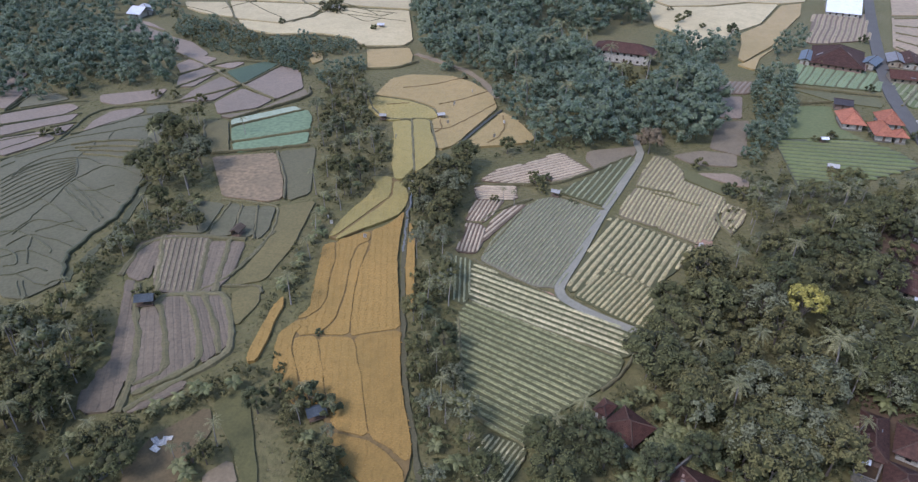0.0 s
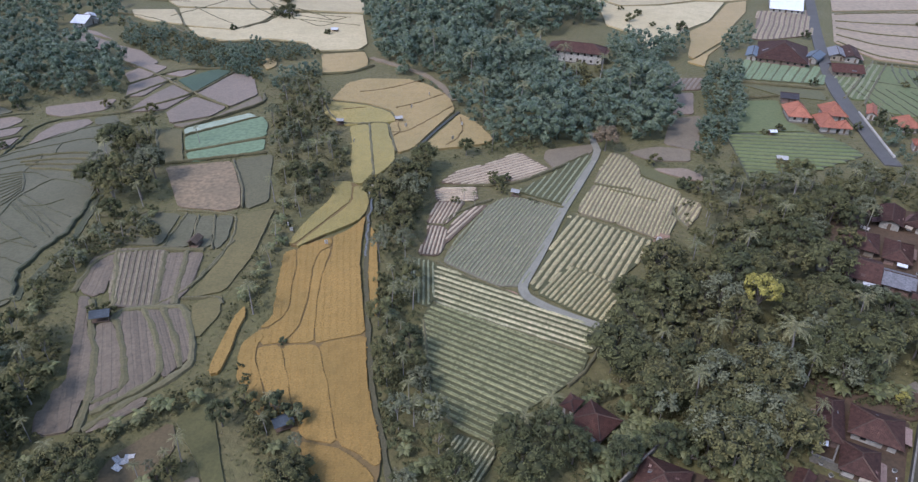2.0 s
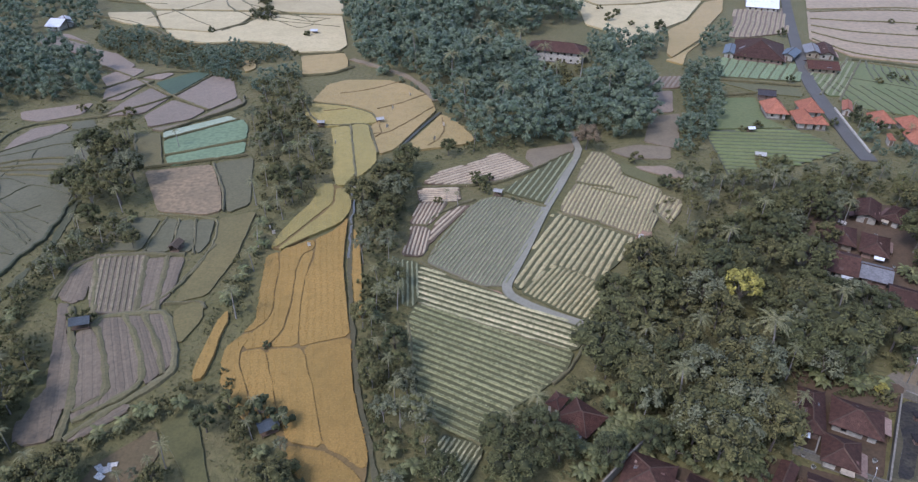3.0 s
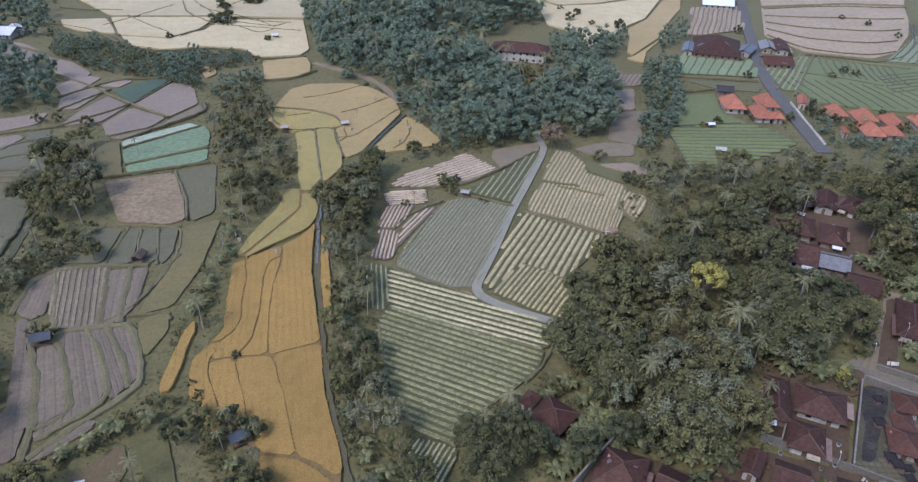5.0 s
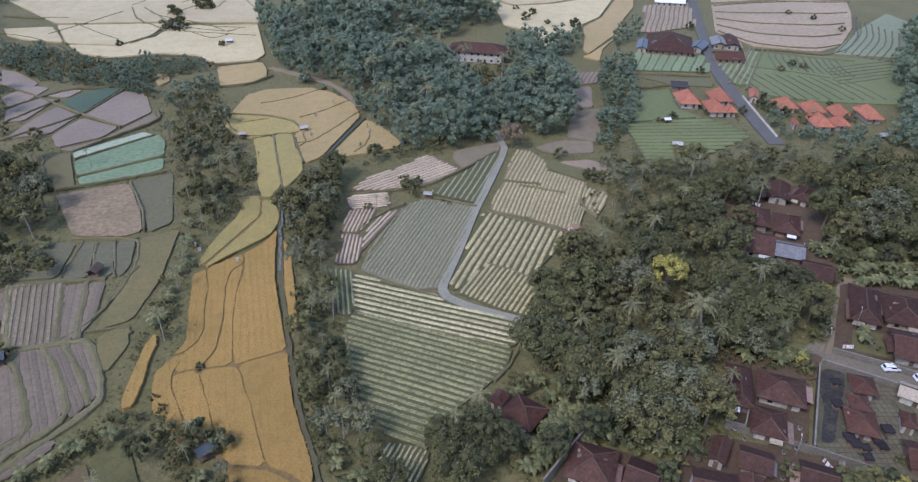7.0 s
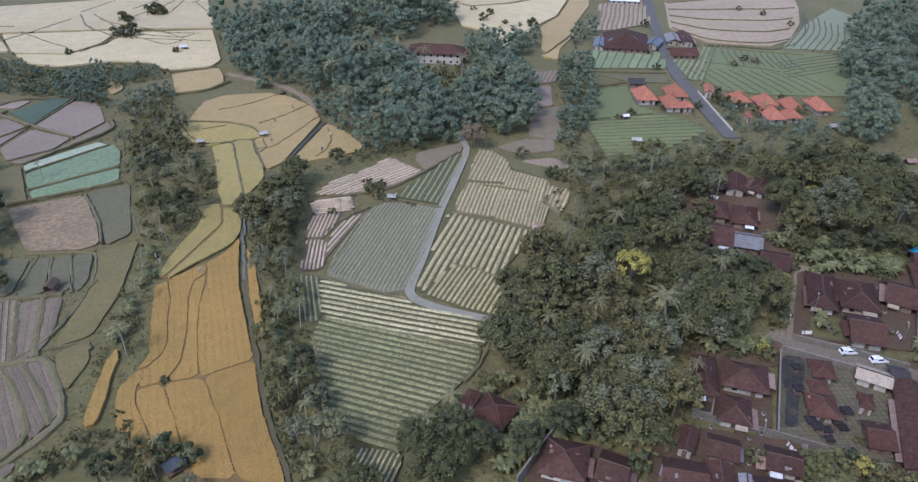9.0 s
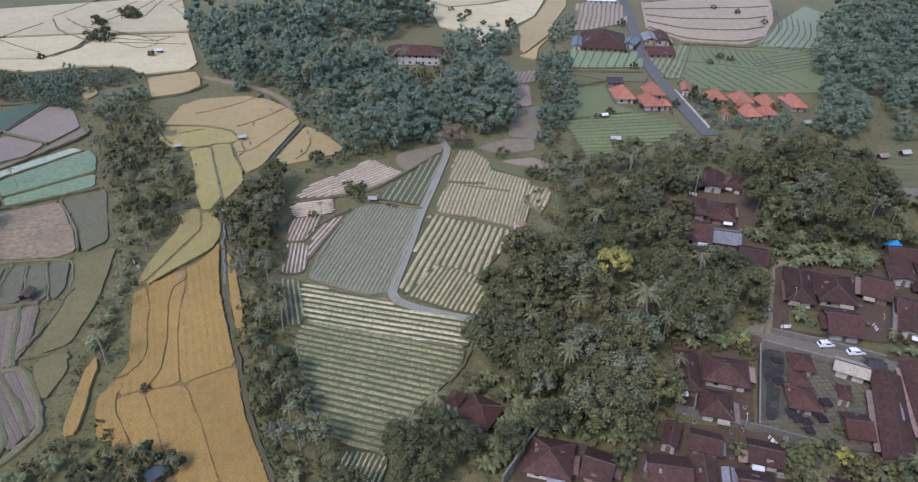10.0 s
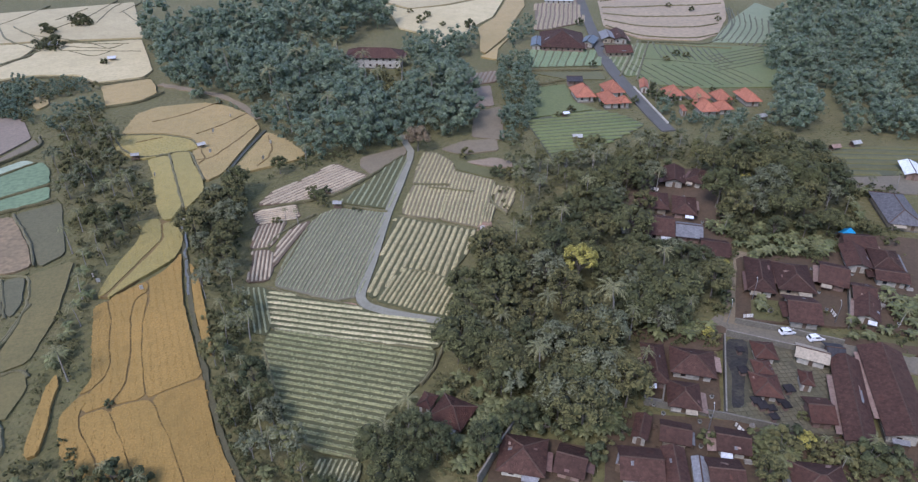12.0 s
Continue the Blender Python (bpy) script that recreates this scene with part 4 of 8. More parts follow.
soil_plot([(-100.2, 209.1), (-78.6, 215.0), (-69.2, 194.0), (-66.0, 182.8), (-70.4, 180.3), (-85.6, 182.0)], STUBBLE)
soil_plot([(-77.9, 216.1), (-65.5, 221.1), (-58.0, 187.2), (-63.7, 181.5), (-69.1, 196.1)], OLIVE_DARK)
soil_plot([(-96.1, 159.8), (-94.6, 178.3), (-83.1, 177.7), (-82.2, 160.1)], GREEN_PLOT)
soil_plot([(-81.2, 159.5), (-81.0, 177.6), (-77.7, 177.2), (-73.9, 159.4)], GREEN_PLOT)
soil_plot([(-72.7, 159.2), (-76.6, 176.6), (-72.4, 177.1), (-67.6, 159.8)], GREEN_PLOT)
soil_plot([(-67.2, 161.1), (-71.6, 177.2), (-66.5, 177.8), (-64.2, 164.8), (-65.5, 158.8)], GREEN_PLOT)
soil_plot([(-65.4, 177.9), (-54.9, 182.9), (-54.3, 156.3), (-56.9, 139.5), (-65.0, 135.9), (-63.3, 152.3), (-62.9, 164.9)], OLIVE)
soil_plot([(-63.2, 134.1), (-57.0, 138.1), (-55.1, 129.1), (-57.5, 120.1), (-62.0, 128.3)], OLIVE)
soil_plot([(-82.6, 76.7), (-83.3, 88.3), (-82.0, 90.1), (-78.7, 77.4)], GRASS_PLOT)
soil_plot([(-77.3, 72.2), (-76.2, 77.7), (-78.5, 87.2), (-72.5, 85.1), (-68.1, 73.2)], GRASS_PLOT)
soil_plot([(-63.4, 77.4), (-61.5, 86.0), (-53.4, 94.8), (-50.3, 89.0), (-51.7, 74.9), (-62.1, 73.8)], BROWN_YARD)
soil_plot([(-47.7, 77.5), (-43.7, 82.0), (-40.1, 76.1), (-46.8, 75.4)], PALE_YARD)
soil_plot([(-53.1, 95.2), (-48.3, 102.3), (-42.2, 89.9), (-36.4, 76.5), (-39.5, 76.2), (-43.8, 83.0)], GRASS_PLOT)
soil_plot([(34.4, 229.7), (53.2, 236.2), (51.5, 228.4), (36.6, 214.6), (33.2, 222.7)], BROWN_SOIL)
soil_plot([(65.0, 229.4), (76.5, 235.2), (89.0, 233.1), (86.6, 223.1), (71.9, 223.1)], BROWN_SOIL)
soil_plot([(71.0, 216.5), (83.1, 217.3), (88.3, 212.3), (86.5, 207.1), (77.6, 211.6)], SOIL_PINK)
soil_plot([(67.4, 219.5), (71.6, 216.5), (79.3, 205.7), (77.5, 200.7), (66.5, 211.3)], GRASS_PLOT)
soil_plot([(93.4, 291.7), (105.8, 293.3), (99.1, 267.7), (88.1, 268.8)], PURPLE_SOIL)
soil_plot([(88.4, 262.8), (101.7, 266.3), (91.8, 231.2), (80.0, 237.7)], BROWN_SOIL)
soil_plot([(229.2, 437.7), (289.0, 446.0), (326.3, 439.6), (309.2, 407.7), (289.1, 376.0), (261.6, 343.5), (243.5, 334.2), (213.0, 347.1), (204.2, 376.6)], PINK_STUBBLE)
soil_plot([(258.1, 510.0), (368.1, 505.8), (329.3, 444.3), (291.7, 450.8), (231.9, 443.8)], PINK_STUBBLE)
soil_plot([(212.2, 335.9), (244.6, 325.4), (277.1, 312.4), (237.6, 257.0), (202.3, 264.5), (183.2, 274.0), (179.6, 287.7)], TERRACE_GREEN)
soil_plot([(288.4, 370.1), (332.5, 406.6), (332.7, 380.1), (287.0, 317.4), (248.1, 330.0)], TERRACE_PALE)
soil_plot([(130.2, 306.5), (146.9, 302.3), (165.3, 298.8), (162.5, 287.1), (144.3, 292.0)], GRASS_PLOT)
soil_plot([(119.3, 283.6), (140.7, 286.1), (135.7, 263.0), (141.3, 253.0), (108.1, 250.7)], TERRACE_GREEN)
soil_plot([(195.0, 170.8), (204.5, 168.8), (225.6, 164.6), (239.2, 159.6), (223.0, 144.8), (213.6, 152.8), (201.1, 157.0), (193.2, 164.4)], PAVED_DUST)
soil_plot([(106.3, 104.2), (127.4, 92.6), (111.9, 70.7), (100.9, 75.3), (90.6, 81.9)], TEMPLE_COURT)
soil_plot([(14.2, 144.1), (20.4, 141.9), (20.0, 139.6), (15.1, 141.6)], RED_EARTH)
soil_plot([(64.7, 174.3), (67.8, 172.2), (64.6, 165.6), (61.3, 168.6)], RED_EARTH)
soil_plot([(85.7, 107.5), (101.5, 100.7), (90.9, 83.1), (75.9, 89.4)], VILLAGE_YARD)
soil_plot([(67.7, 89.9), (95.7, 78.9), (85.5, 63.7), (57.4, 71.3)], VILLAGE_YARD)
soil_plot([(130.3, 134.9), (164.5, 129.0), (139.0, 99.7), (112.6, 109.6)], VILLAGE_YARD)
soil_plot([(172.6, 137.8), (191.8, 128.5), (154.5, 92.0), (138.6, 99.3)], VILLAGE_YARD)
soil_plot([(134.8, 97.3), (153.1, 87.2), (150.7, 84.9), (132.7, 94.9)], VILLAGE_YARD)
soil_plot([(85.1, 114.1), (109.2, 108.6), (103.0, 100.3), (85.2, 107.2)], VILLAGE_YARD)
soil_plot([(111.6, 70.3), (118.1, 66.6), (128.6, 63.8), (118.0, 53.5), (84.7, 62.6), (94.9, 77.7), (100.6, 74.9)], VILLAGE_YARD)
soil_plot([(124.0, 195.8), (155.5, 188.5), (136.1, 145.0), (128.7, 135.3), (110.5, 153.6), (107.2, 161.7)], VILLAGE_YARD)
soil_plot([(40.4, 87.6), (52.5, 85.9), (59.7, 81.6), (55.2, 71.9), (35.9, 77.1)], VILLAGE_YARD)
soil_plot([(122.4, 116.9), (130.2, 112.9), (124.8, 105.5), (117.0, 109.3)], GRASS_PLOT)
soil_plot([(141.0, 112.7), (147.5, 110.1), (140.2, 101.9), (136.2, 102.0), (136.6, 107.3)], GRASS_PLOT)
soil_plot([(140.0, 100.2), (150.3, 90.5), (145.7, 85.9), (135.8, 95.5)], GRASS_PLOT)
soil_plot([(106.2, 104.2), (110.7, 102.3), (107.9, 97.4), (102.8, 91.7), (96.2, 82.8), (93.8, 83.8), (99.6, 91.6), (101.8, 97.7)], BLACK_GRAVEL)
soil_plot([(100.7, 82.9), (105.8, 80.7), (103.5, 78.2), (99.0, 80.1)], BLACK_GRAVEL)
soil_plot([(109.8, 85.9), (107.1, 81.1), (104.6, 82.1), (107.2, 85.1)], BLACK_GRAVEL)
# -- end of plots --
# -- bunds --
bund([(-73.2, 131.5), (-66.5, 140.5), (-63.3, 152.3), (-62.4, 165.0), (-65.5, 178.7), (-84.9, 180.2)])
bund([(-81.2, 178.3), (-81.3, 158.9)])
bund([(-77.2, 177.3), (-72.8, 157.9)])
bund([(-72.1, 177.5), (-66.8, 158.6)])
bund([(-106.4, 242.9), (-81.9, 270.3), (-84.8, 280.6)])
bund([(-103.4, 235.7), (-80.1, 255.4)])
bund([(-97.7, 221.2), (-71.9, 235.6)])
bund([(-101.9, 211.7), (-68.2, 222.8)])
bund([(-78.4, 215.5), (-69.1, 196.1), (-65.2, 182.5)])
bund([(-116.3, 240.5), (-104.0, 211.5)])
bund([(-164.7, 320.0), (-145.7, 306.2), (-115.3, 279.6), (-95.7, 265.2)])
bund([(-149.6, 289.1), (-131.7, 311.5), (-111.5, 312.4)])
bund([(-136.0, 256.8), (-115.1, 278.9), (-106.7, 308.7)])
bund([(-157.8, 249.5), (-136.0, 256.8)])
bund([(-143.6, 273.1), (-130.7, 298.0)])
bund([(-1.9, 155.1), (4.6, 149.9), (15.0, 144.1), (21.1, 139.9)])
bund([(-89.7, 134.2), (-84.9, 123.4), (-79.3, 114.6), (-74.2, 101.7), (-71.9, 90.8)], 2.0)
bund([(-84.4, 125.3), (-80.9, 127.2), (-80.1, 130.4), (-75.4, 131.5), (-70.3, 132.0), (-65.2, 132.9), (-58.6, 120.6), (-55.7, 111.8), (-59.7, 105.5), (-63.8, 101.0), (-71.0, 91.6)], 2.0)
bund([(-80.3, 126.5), (-74.3, 117.8), (-67.5, 103.9), (-72.7, 98.8)], 2.0)
bund([(-74.9, 130.8), (-66.8, 119.7), (-61.8, 109.2), (-62.8, 104.8), (-71.6, 96.2)], 2.0)
bund([(-70.1, 131.3), (-61.7, 119.2), (-57.8, 110.4)], 2.0)
bund([(-96.2, 137.2), (-97.5, 154.5), (-81.7, 158.8), (-69.0, 158.4)], 2.0)
bund([(-83.0, 131.4), (-93.6, 157.5)], 2.0)
bund([(-72.6, 132.0), (-79.4, 156.6)], 2.0)
bund([(-68.2, 133.0), (-73.5, 157.2)], 2.0)
bund([(40.3, 183.7), (48.6, 177.9), (61.2, 169.5)])
bund([(35.5, 154.9), (41.5, 150.8), (46.6, 146.6)])
bund([(49.3, 203.7), (60.9, 200.0)])
bund([(53.7, 199.9), (67.7, 192.9)])
bund([(-1.4, 136.8), (12.7, 129.6), (34.7, 119.4)])
bund([(12.2, 185.9), (0.6, 158.2)])
bund([(-0.9, 176.1), (1.6, 181.1), (8.8, 188.3), (14.5, 191.7)])
bund([(-5.0, 198.4), (8.7, 200.9), (22.5, 203.1), (35.2, 213.1), (49.6, 227.3)])
bund([(-5.7, 175.1), (-0.8, 175.0)])
bund([(22.3, 195.0), (36.9, 187.1)])
bund([(-3.7, 129.6), (0.1, 101.3), (2.8, 98.5), (13.4, 90.7)])
bund([(40.6, 126.3), (39.7, 122.4), (35.5, 114.2), (30.2, 108.3)])
bund([(76.5, 198.2), (71.0, 186.5), (74.0, 176.2)])
bund([(130.5, 309.1), (167.5, 301.1)])
bund([(142.7, 291.3), (120.2, 286.5)])
bund([(209.3, 343.1), (171.5, 289.7)])
bund([(213.7, 338.8), (176.1, 281.8)])
bund([(229.4, 434.6), (257.2, 439.5), (286.5, 441.4), (308.5, 437.3), (326.0, 436.5)], 0.8)
bund([(222.9, 418.7), (245.1, 414.2), (270.4, 412.3), (290.4, 408.6), (307.4, 409.9)], 0.8)
bund([(216.8, 403.8), (234.1, 391.2), (256.1, 386.3), (274.1, 382.9), (290.6, 385.9)], 0.8)
bund([(211.0, 389.8), (224.2, 370.3), (243.2, 363.0), (259.6, 359.9), (275.4, 364.3)], 0.8)
bund([(205.6, 376.5), (215.0, 351.2), (231.6, 342.0), (246.4, 339.1), (261.6, 344.6)], 0.8)
bund([(215.9, 335.0), (232.0, 325.1), (252.2, 316.5)])
soil_plot([(-172.2, 196.9), (-166.7, 208.6), (-160.9, 217.4), (-156.4, 225.5), (-151.6, 234.0), (-146.9, 241.1), (-131.4, 247.2), (-122.4, 227.9), (-125.1, 212.0), (-117.3, 192.2), (-115.8, 184.1), (-113.7, 172.8), (-113.6, 161.2), (-115.5, 150.4), (-115.7, 144.1), (-110.0, 132.8), (-115.3, 124.7), (-122.0, 125.2), (-143.2, 155.5)], GREEN_PLOT)
soil_plot([(-199.5, 235.9), (-192.1, 241.7), (-184.2, 247.1), (-178.0, 250.4), (-172.4, 246.6), (-174.5, 239.5), (-183.1, 233.7), (-193.4, 227.2)], PURPLE_SOIL)
soil_plot([(-191.9, 225.1), (-183.6, 230.7), (-175.4, 237.0), (-169.3, 241.4), (-168.1, 233.2), (-174.8, 228.3), (-186.3, 217.1)], PURPLE_SOIL)
soil_plot([(-184.6, 214.6), (-174.9, 221.1), (-173.6, 223.4), (-164.5, 217.5), (-168.0, 210.4), (-174.9, 200.8)], PURPLE_SOIL)
soil_plot([(-158.0, 224.2), (-159.3, 234.8), (-157.5, 244.7), (-147.6, 249.7), (-143.8, 245.7), (-146.6, 240.5), (-151.9, 234.5)], PURPLE_SOIL)
soil_plot([(-170.9, 226.0), (-165.0, 231.2), (-164.0, 222.4), (-166.0, 220.0)], PURPLE_SOIL)
soil_plot([(-228.2, 277.0), (-225.4, 285.3), (-218.2, 282.2), (-215.7, 270.9), (-219.1, 263.9)], PURPLE_SOIL)
soil_plot([(-216.3, 260.0), (-210.8, 267.8), (-205.7, 263.4), (-201.5, 242.5), (-203.9, 242.2)], PURPLE_SOIL)
soil_plot([(-201.8, 258.3), (-191.5, 260.9), (-181.5, 255.3), (-186.4, 250.7), (-192.5, 246.1), (-197.2, 243.6)], GREEN_PLOT)
soil_plot([(-145.5, 250.6), (-138.3, 254.0), (-133.7, 247.0), (-141.9, 243.5)], GREEN_PLOT)
terrace_edge([(-200.6, 237.6), (-196.4, 240.6), (-190.1, 244.5), (-185.3, 248.9), (-178.8, 253.0), (-172.7, 253.7)])
terrace_edge([(-192.7, 226.2), (-185.1, 231.1), (-179.3, 235.4), (-173.8, 238.4), (-168.2, 241.5)])
terrace_edge([(-172.7, 226.9), (-168.4, 229.7), (-165.2, 232.4)])
terrace_edge([(-185.2, 215.6), (-180.5, 218.8), (-175.6, 222.1)])
terrace_edge([(-162.3, 214.1), (-163.0, 228.6), (-164.4, 237.2), (-163.0, 243.4), (-159.4, 248.2), (-149.1, 252.7), (-137.7, 255.4)])
terrace_edge([(-161.2, 221.7), (-157.7, 223.7), (-153.7, 229.2), (-149.1, 233.7), (-146.8, 236.3), (-146.0, 239.4), (-141.4, 242.4), (-132.9, 245.2)])
terrace_edge([(-173.1, 198.2), (-168.2, 204.0), (-163.1, 210.0), (-160.3, 216.5), (-154.0, 221.4), (-147.0, 225.5), (-140.3, 230.8), (-129.1, 232.1)])
terrace_edge([(-169.2, 200.5), (-163.9, 206.0), (-158.9, 210.5), (-150.6, 215.5), (-142.9, 218.0), (-135.6, 219.4), (-130.8, 218.9)])
terrace_edge([(-160.6, 186.4), (-161.8, 192.7), (-159.9, 199.8), (-154.6, 207.1), (-147.6, 208.4)])
terrace_edge([(-160.3, 189.0), (-158.2, 195.4), (-154.8, 200.4), (-144.4, 203.0), (-140.4, 201.6), (-136.6, 198.8)])
terrace_edge([(-144.2, 218.4), (-146.4, 226.7)])
terrace_edge([(-146.8, 209.0), (-147.1, 215.4)])
terrace_edge([(-140.5, 151.6), (-138.3, 155.1), (-137.9, 162.9), (-138.7, 170.0), (-137.5, 171.2), (-139.4, 180.6), (-138.8, 186.4), (-137.3, 192.5), (-134.4, 198.6), (-129.9, 198.2), (-124.3, 195.8), (-118.3, 192.1)])
terrace_edge([(-142.1, 154.0), (-137.7, 155.5), (-131.0, 152.4), (-125.6, 149.6), (-121.7, 147.0), (-120.9, 145.0)])
terrace_edge([(-137.5, 171.2), (-129.9, 166.6), (-123.2, 161.8), (-117.3, 157.5)])
terrace_edge([(-140.3, 185.4), (-129.1, 176.7), (-116.4, 164.6)])
terrace_edge([(-138.5, 180.7), (-126.9, 171.3), (-116.2, 162.6)])
terrace_edge([(-136.5, 145.9), (-132.4, 145.2), (-129.3, 142.6), (-126.6, 138.6), (-129.7, 137.4)])
terrace_edge([(-127.8, 133.5), (-124.3, 134.5), (-121.0, 138.4), (-116.7, 136.9)])
terrace_edge([(-123.5, 134.5), (-116.6, 131.6), (-113.1, 130.7), (-112.8, 132.0), (-110.5, 133.6)])
terrace_edge([(-121.8, 131.5), (-117.2, 125.7)])
terrace_edge([(-120.6, 131.7), (-115.4, 125.9)])
terrace_edge([(-131.0, 152.4), (-128.7, 146.2), (-123.8, 139.5)])
terrace_edge([(-132.0, 155.2), (-128.1, 159.2), (-124.4, 162.4)])
terrace_edge([(-134.0, 180.0), (-127.5, 180.8), (-123.9, 185.2)])
terrace_edge([(-169.3, 192.7), (-167.1, 197.5)])
terrace_edge([(-217.4, 263.4), (-213.1, 271.3)])
terrace_edge([(-200.4, 240.1), (-201.6, 248.2), (-202.6, 259.6)])
terrace_edge([(-199.5, 241.4), (-199.7, 255.1), (-201.4, 259.7)])
terrace_bank([(-115.7, 189.5), (-114.9, 183.4), (-113.7, 177.3), (-113.7, 172.8), (-112.7, 166.5), (-113.4, 160.9), (-115.2, 156.1), (-115.3, 150.1), (-115.7, 144.1), (-113.4, 139.2), (-110.3, 133.3)])
bund([(-155.0, 212.1), (-149.4, 215.3), (-140.3, 217.9), (-131.9, 218.3)], 0.8)
bund([(-152.2, 209.9), (-146.4, 212.1), (-137.7, 213.5), (-130.0, 213.8)], 0.8)
bund([(-149.3, 207.8), (-143.5, 208.8), (-135.2, 209.2), (-128.0, 209.3)], 0.8)
bund([(-146.5, 205.6), (-140.5, 205.6), (-132.6, 204.8), (-126.1, 204.8)], 0.8)
terrace_edge([(-139.7, 188.8), (-142.6, 195.9), (-147.3, 202.6), (-147.1, 207.9)])
terrace_edge([(-137.5, 171.2), (-142.3, 174.0), (-144.1, 167.9), (-146.7, 160.5)])
rill([(-28.4, 198.0), (-26.5, 195.8), (-25.1, 191.1), (-24.6, 185.3), (-24.5, 179.8), (-23.7, 172.8), (-23.1, 164.6), (-22.1, 157.0)])
bund([(-160.3, 381.0), (-142.1, 359.9), (-125.1, 353.4), (-103.9, 358.5), (-83.4, 353.7), (-74.0, 339.7), (-50.0, 342.9)])
bund([(-177.7, 418.9), (-157.4, 382.6)])
bund([(-116.8, 392.0), (-129.1, 375.6)])
bund([(-64.8, 308.2), (-50.6, 310.9), (-42.4, 322.4)])
bund([(-54.4, 273.8), (-38.4, 270.3), (-27.4, 263.2), (-23.4, 254.4)])
bund([(-34.3, 250.6), (-26.5, 206.0)])
bund([(-56.4, 271.5), (-51.1, 257.7), (-43.3, 248.9), (-27.1, 252.1), (-24.4, 240.4), (-20.9, 225.0)])
bund([(-173.8, 402.3), (-161.4, 422.9), (-147.3, 449.9)])
bund([(-144.8, 460.3), (-134.2, 431.0), (-111.1, 404.1)])
bund([(-110.8, 402.9), (-119.9, 388.0), (-127.8, 377.3)])
bund([(-137.0, 459.9), (-125.8, 438.9), (-90.2, 415.7), (-75.2, 397.5)])
bund([(-167.0, 424.5), (-148.4, 403.5), (-132.7, 388.7)])
bund([(-216.1, 445.8), (-196.2, 439.3), (-174.7, 437.0)])
bund([(-100.5, 401.2), (-59.3, 389.6)])
bund([(-213.3, 409.1), (-199.2, 406.0), (-175.0, 393.1), (-159.3, 375.7), (-141.0, 357.4)])
trodden([(-24.2, 242.1), (-19.0, 242.7), (-11.8, 253.4), (-2.1, 270.3)])
trodden([(-43.3, 284.4), (-30.9, 289.7), (-16.1, 302.3)])
trodden([(-25.4, 267.3), (-16.1, 273.8), (-5.5, 284.9)])
trodden([(-23.0, 251.4), (-21.0, 242.5), (-23.1, 238.9)])
trodden([(2.1, 258.2), (3.4, 245.4), (0.8, 236.4), (-2.9, 231.7)])
trodden([(-47.5, 264.6), (-37.9, 267.1)])
ditch([(-114.6, 188.6), (-111.9, 177.8), (-108.6, 160.3), (-109.9, 145.2), (-110.0, 136.2), (-109.1, 133.1)])
bund([(-99.9, 166.8), (-87.4, 163.8)])
bund([(-98.0, 174.9), (-88.4, 168.1)])
bund([(-67.0, 135.7), (-57.8, 136.8), (-55.6, 133.9)])
bund([(-66.5, 140.5), (-61.9, 163.4)])
bund([(-107.1, 175.7), (-97.7, 174.2), (-93.8, 178.4)])
bund([(-143.5, 456.1), (-133.6, 428.9), (-114.6, 409.3)])
bund([(-131.3, 450.5), (-119.4, 431.3), (-108.3, 413.3)])
bund([(-123.8, 379.0), (-117.2, 390.0), (-110.6, 403.9)])
bund([(-102.0, 418.5), (-85.7, 409.8), (-67.3, 406.3)])
bund([(-100.2, 409.0), (-75.1, 398.1), (-70.2, 405.9)])
bund([(-95.4, 399.0), (-81.7, 385.0), (-74.5, 393.6)])
bund([(-116.6, 469.7), (-102.9, 496.2)])
bund([(-115.8, 442.7), (-105.5, 462.7)])
bund([(-91.4, 456.4), (-88.3, 492.6), (-83.2, 507.7)])
bund([(-99.0, 472.5), (-87.9, 515.7)])
bund([(-81.4, 480.0), (-72.0, 504.9)])
bund([(-146.0, 466.1), (-135.4, 489.0), (-128.2, 510.6)])
bund([(-80.0, 482.7), (-70.2, 458.0), (-62.3, 446.3)])
terrace_edge([(193.8, 313.4), (209.7, 305.2), (224.7, 293.4)], 1.5)
terrace_edge([(210.6, 341.4), (227.7, 335.8), (242.9, 327.3), (263.2, 337.8), (284.2, 361.7), (306.4, 398.8)], 1.5)
terrace_set([(216.4, 338.7), (210.7, 325.2), (206.4, 310.2)], [(243.9, 321.2), (238.4, 304.1), (237.3, 293.1)], 11, 1.5)
terrace_set([(230.5, 306.1), (248.8, 311.0), (274.5, 315.7)], [(223.6, 285.0), (237.9, 288.0), (254.0, 291.8)], 6, 1.6)
terrace_set([(181.3, 307.5), (182.0, 286.5), (182.9, 269.0)], [(229.8, 290.1), (233.0, 277.0), (233.3, 263.6)], 11, 1.2)
terrace_set([(304.5, 399.3), (286.9, 368.1), (253.1, 333.0)], [(309.8, 362.4), (291.0, 335.8), (268.9, 314.9)], 8, 1.3)
terrace_set([(-162.8, 183.6), (-160.8, 192.8), (-154.8, 200.4), (-147.5, 202.6)], [(-147.1, 161.1), (-143.6, 168.7), (-141.7, 178.7), (-139.9, 189.2)], 10, 0.9)
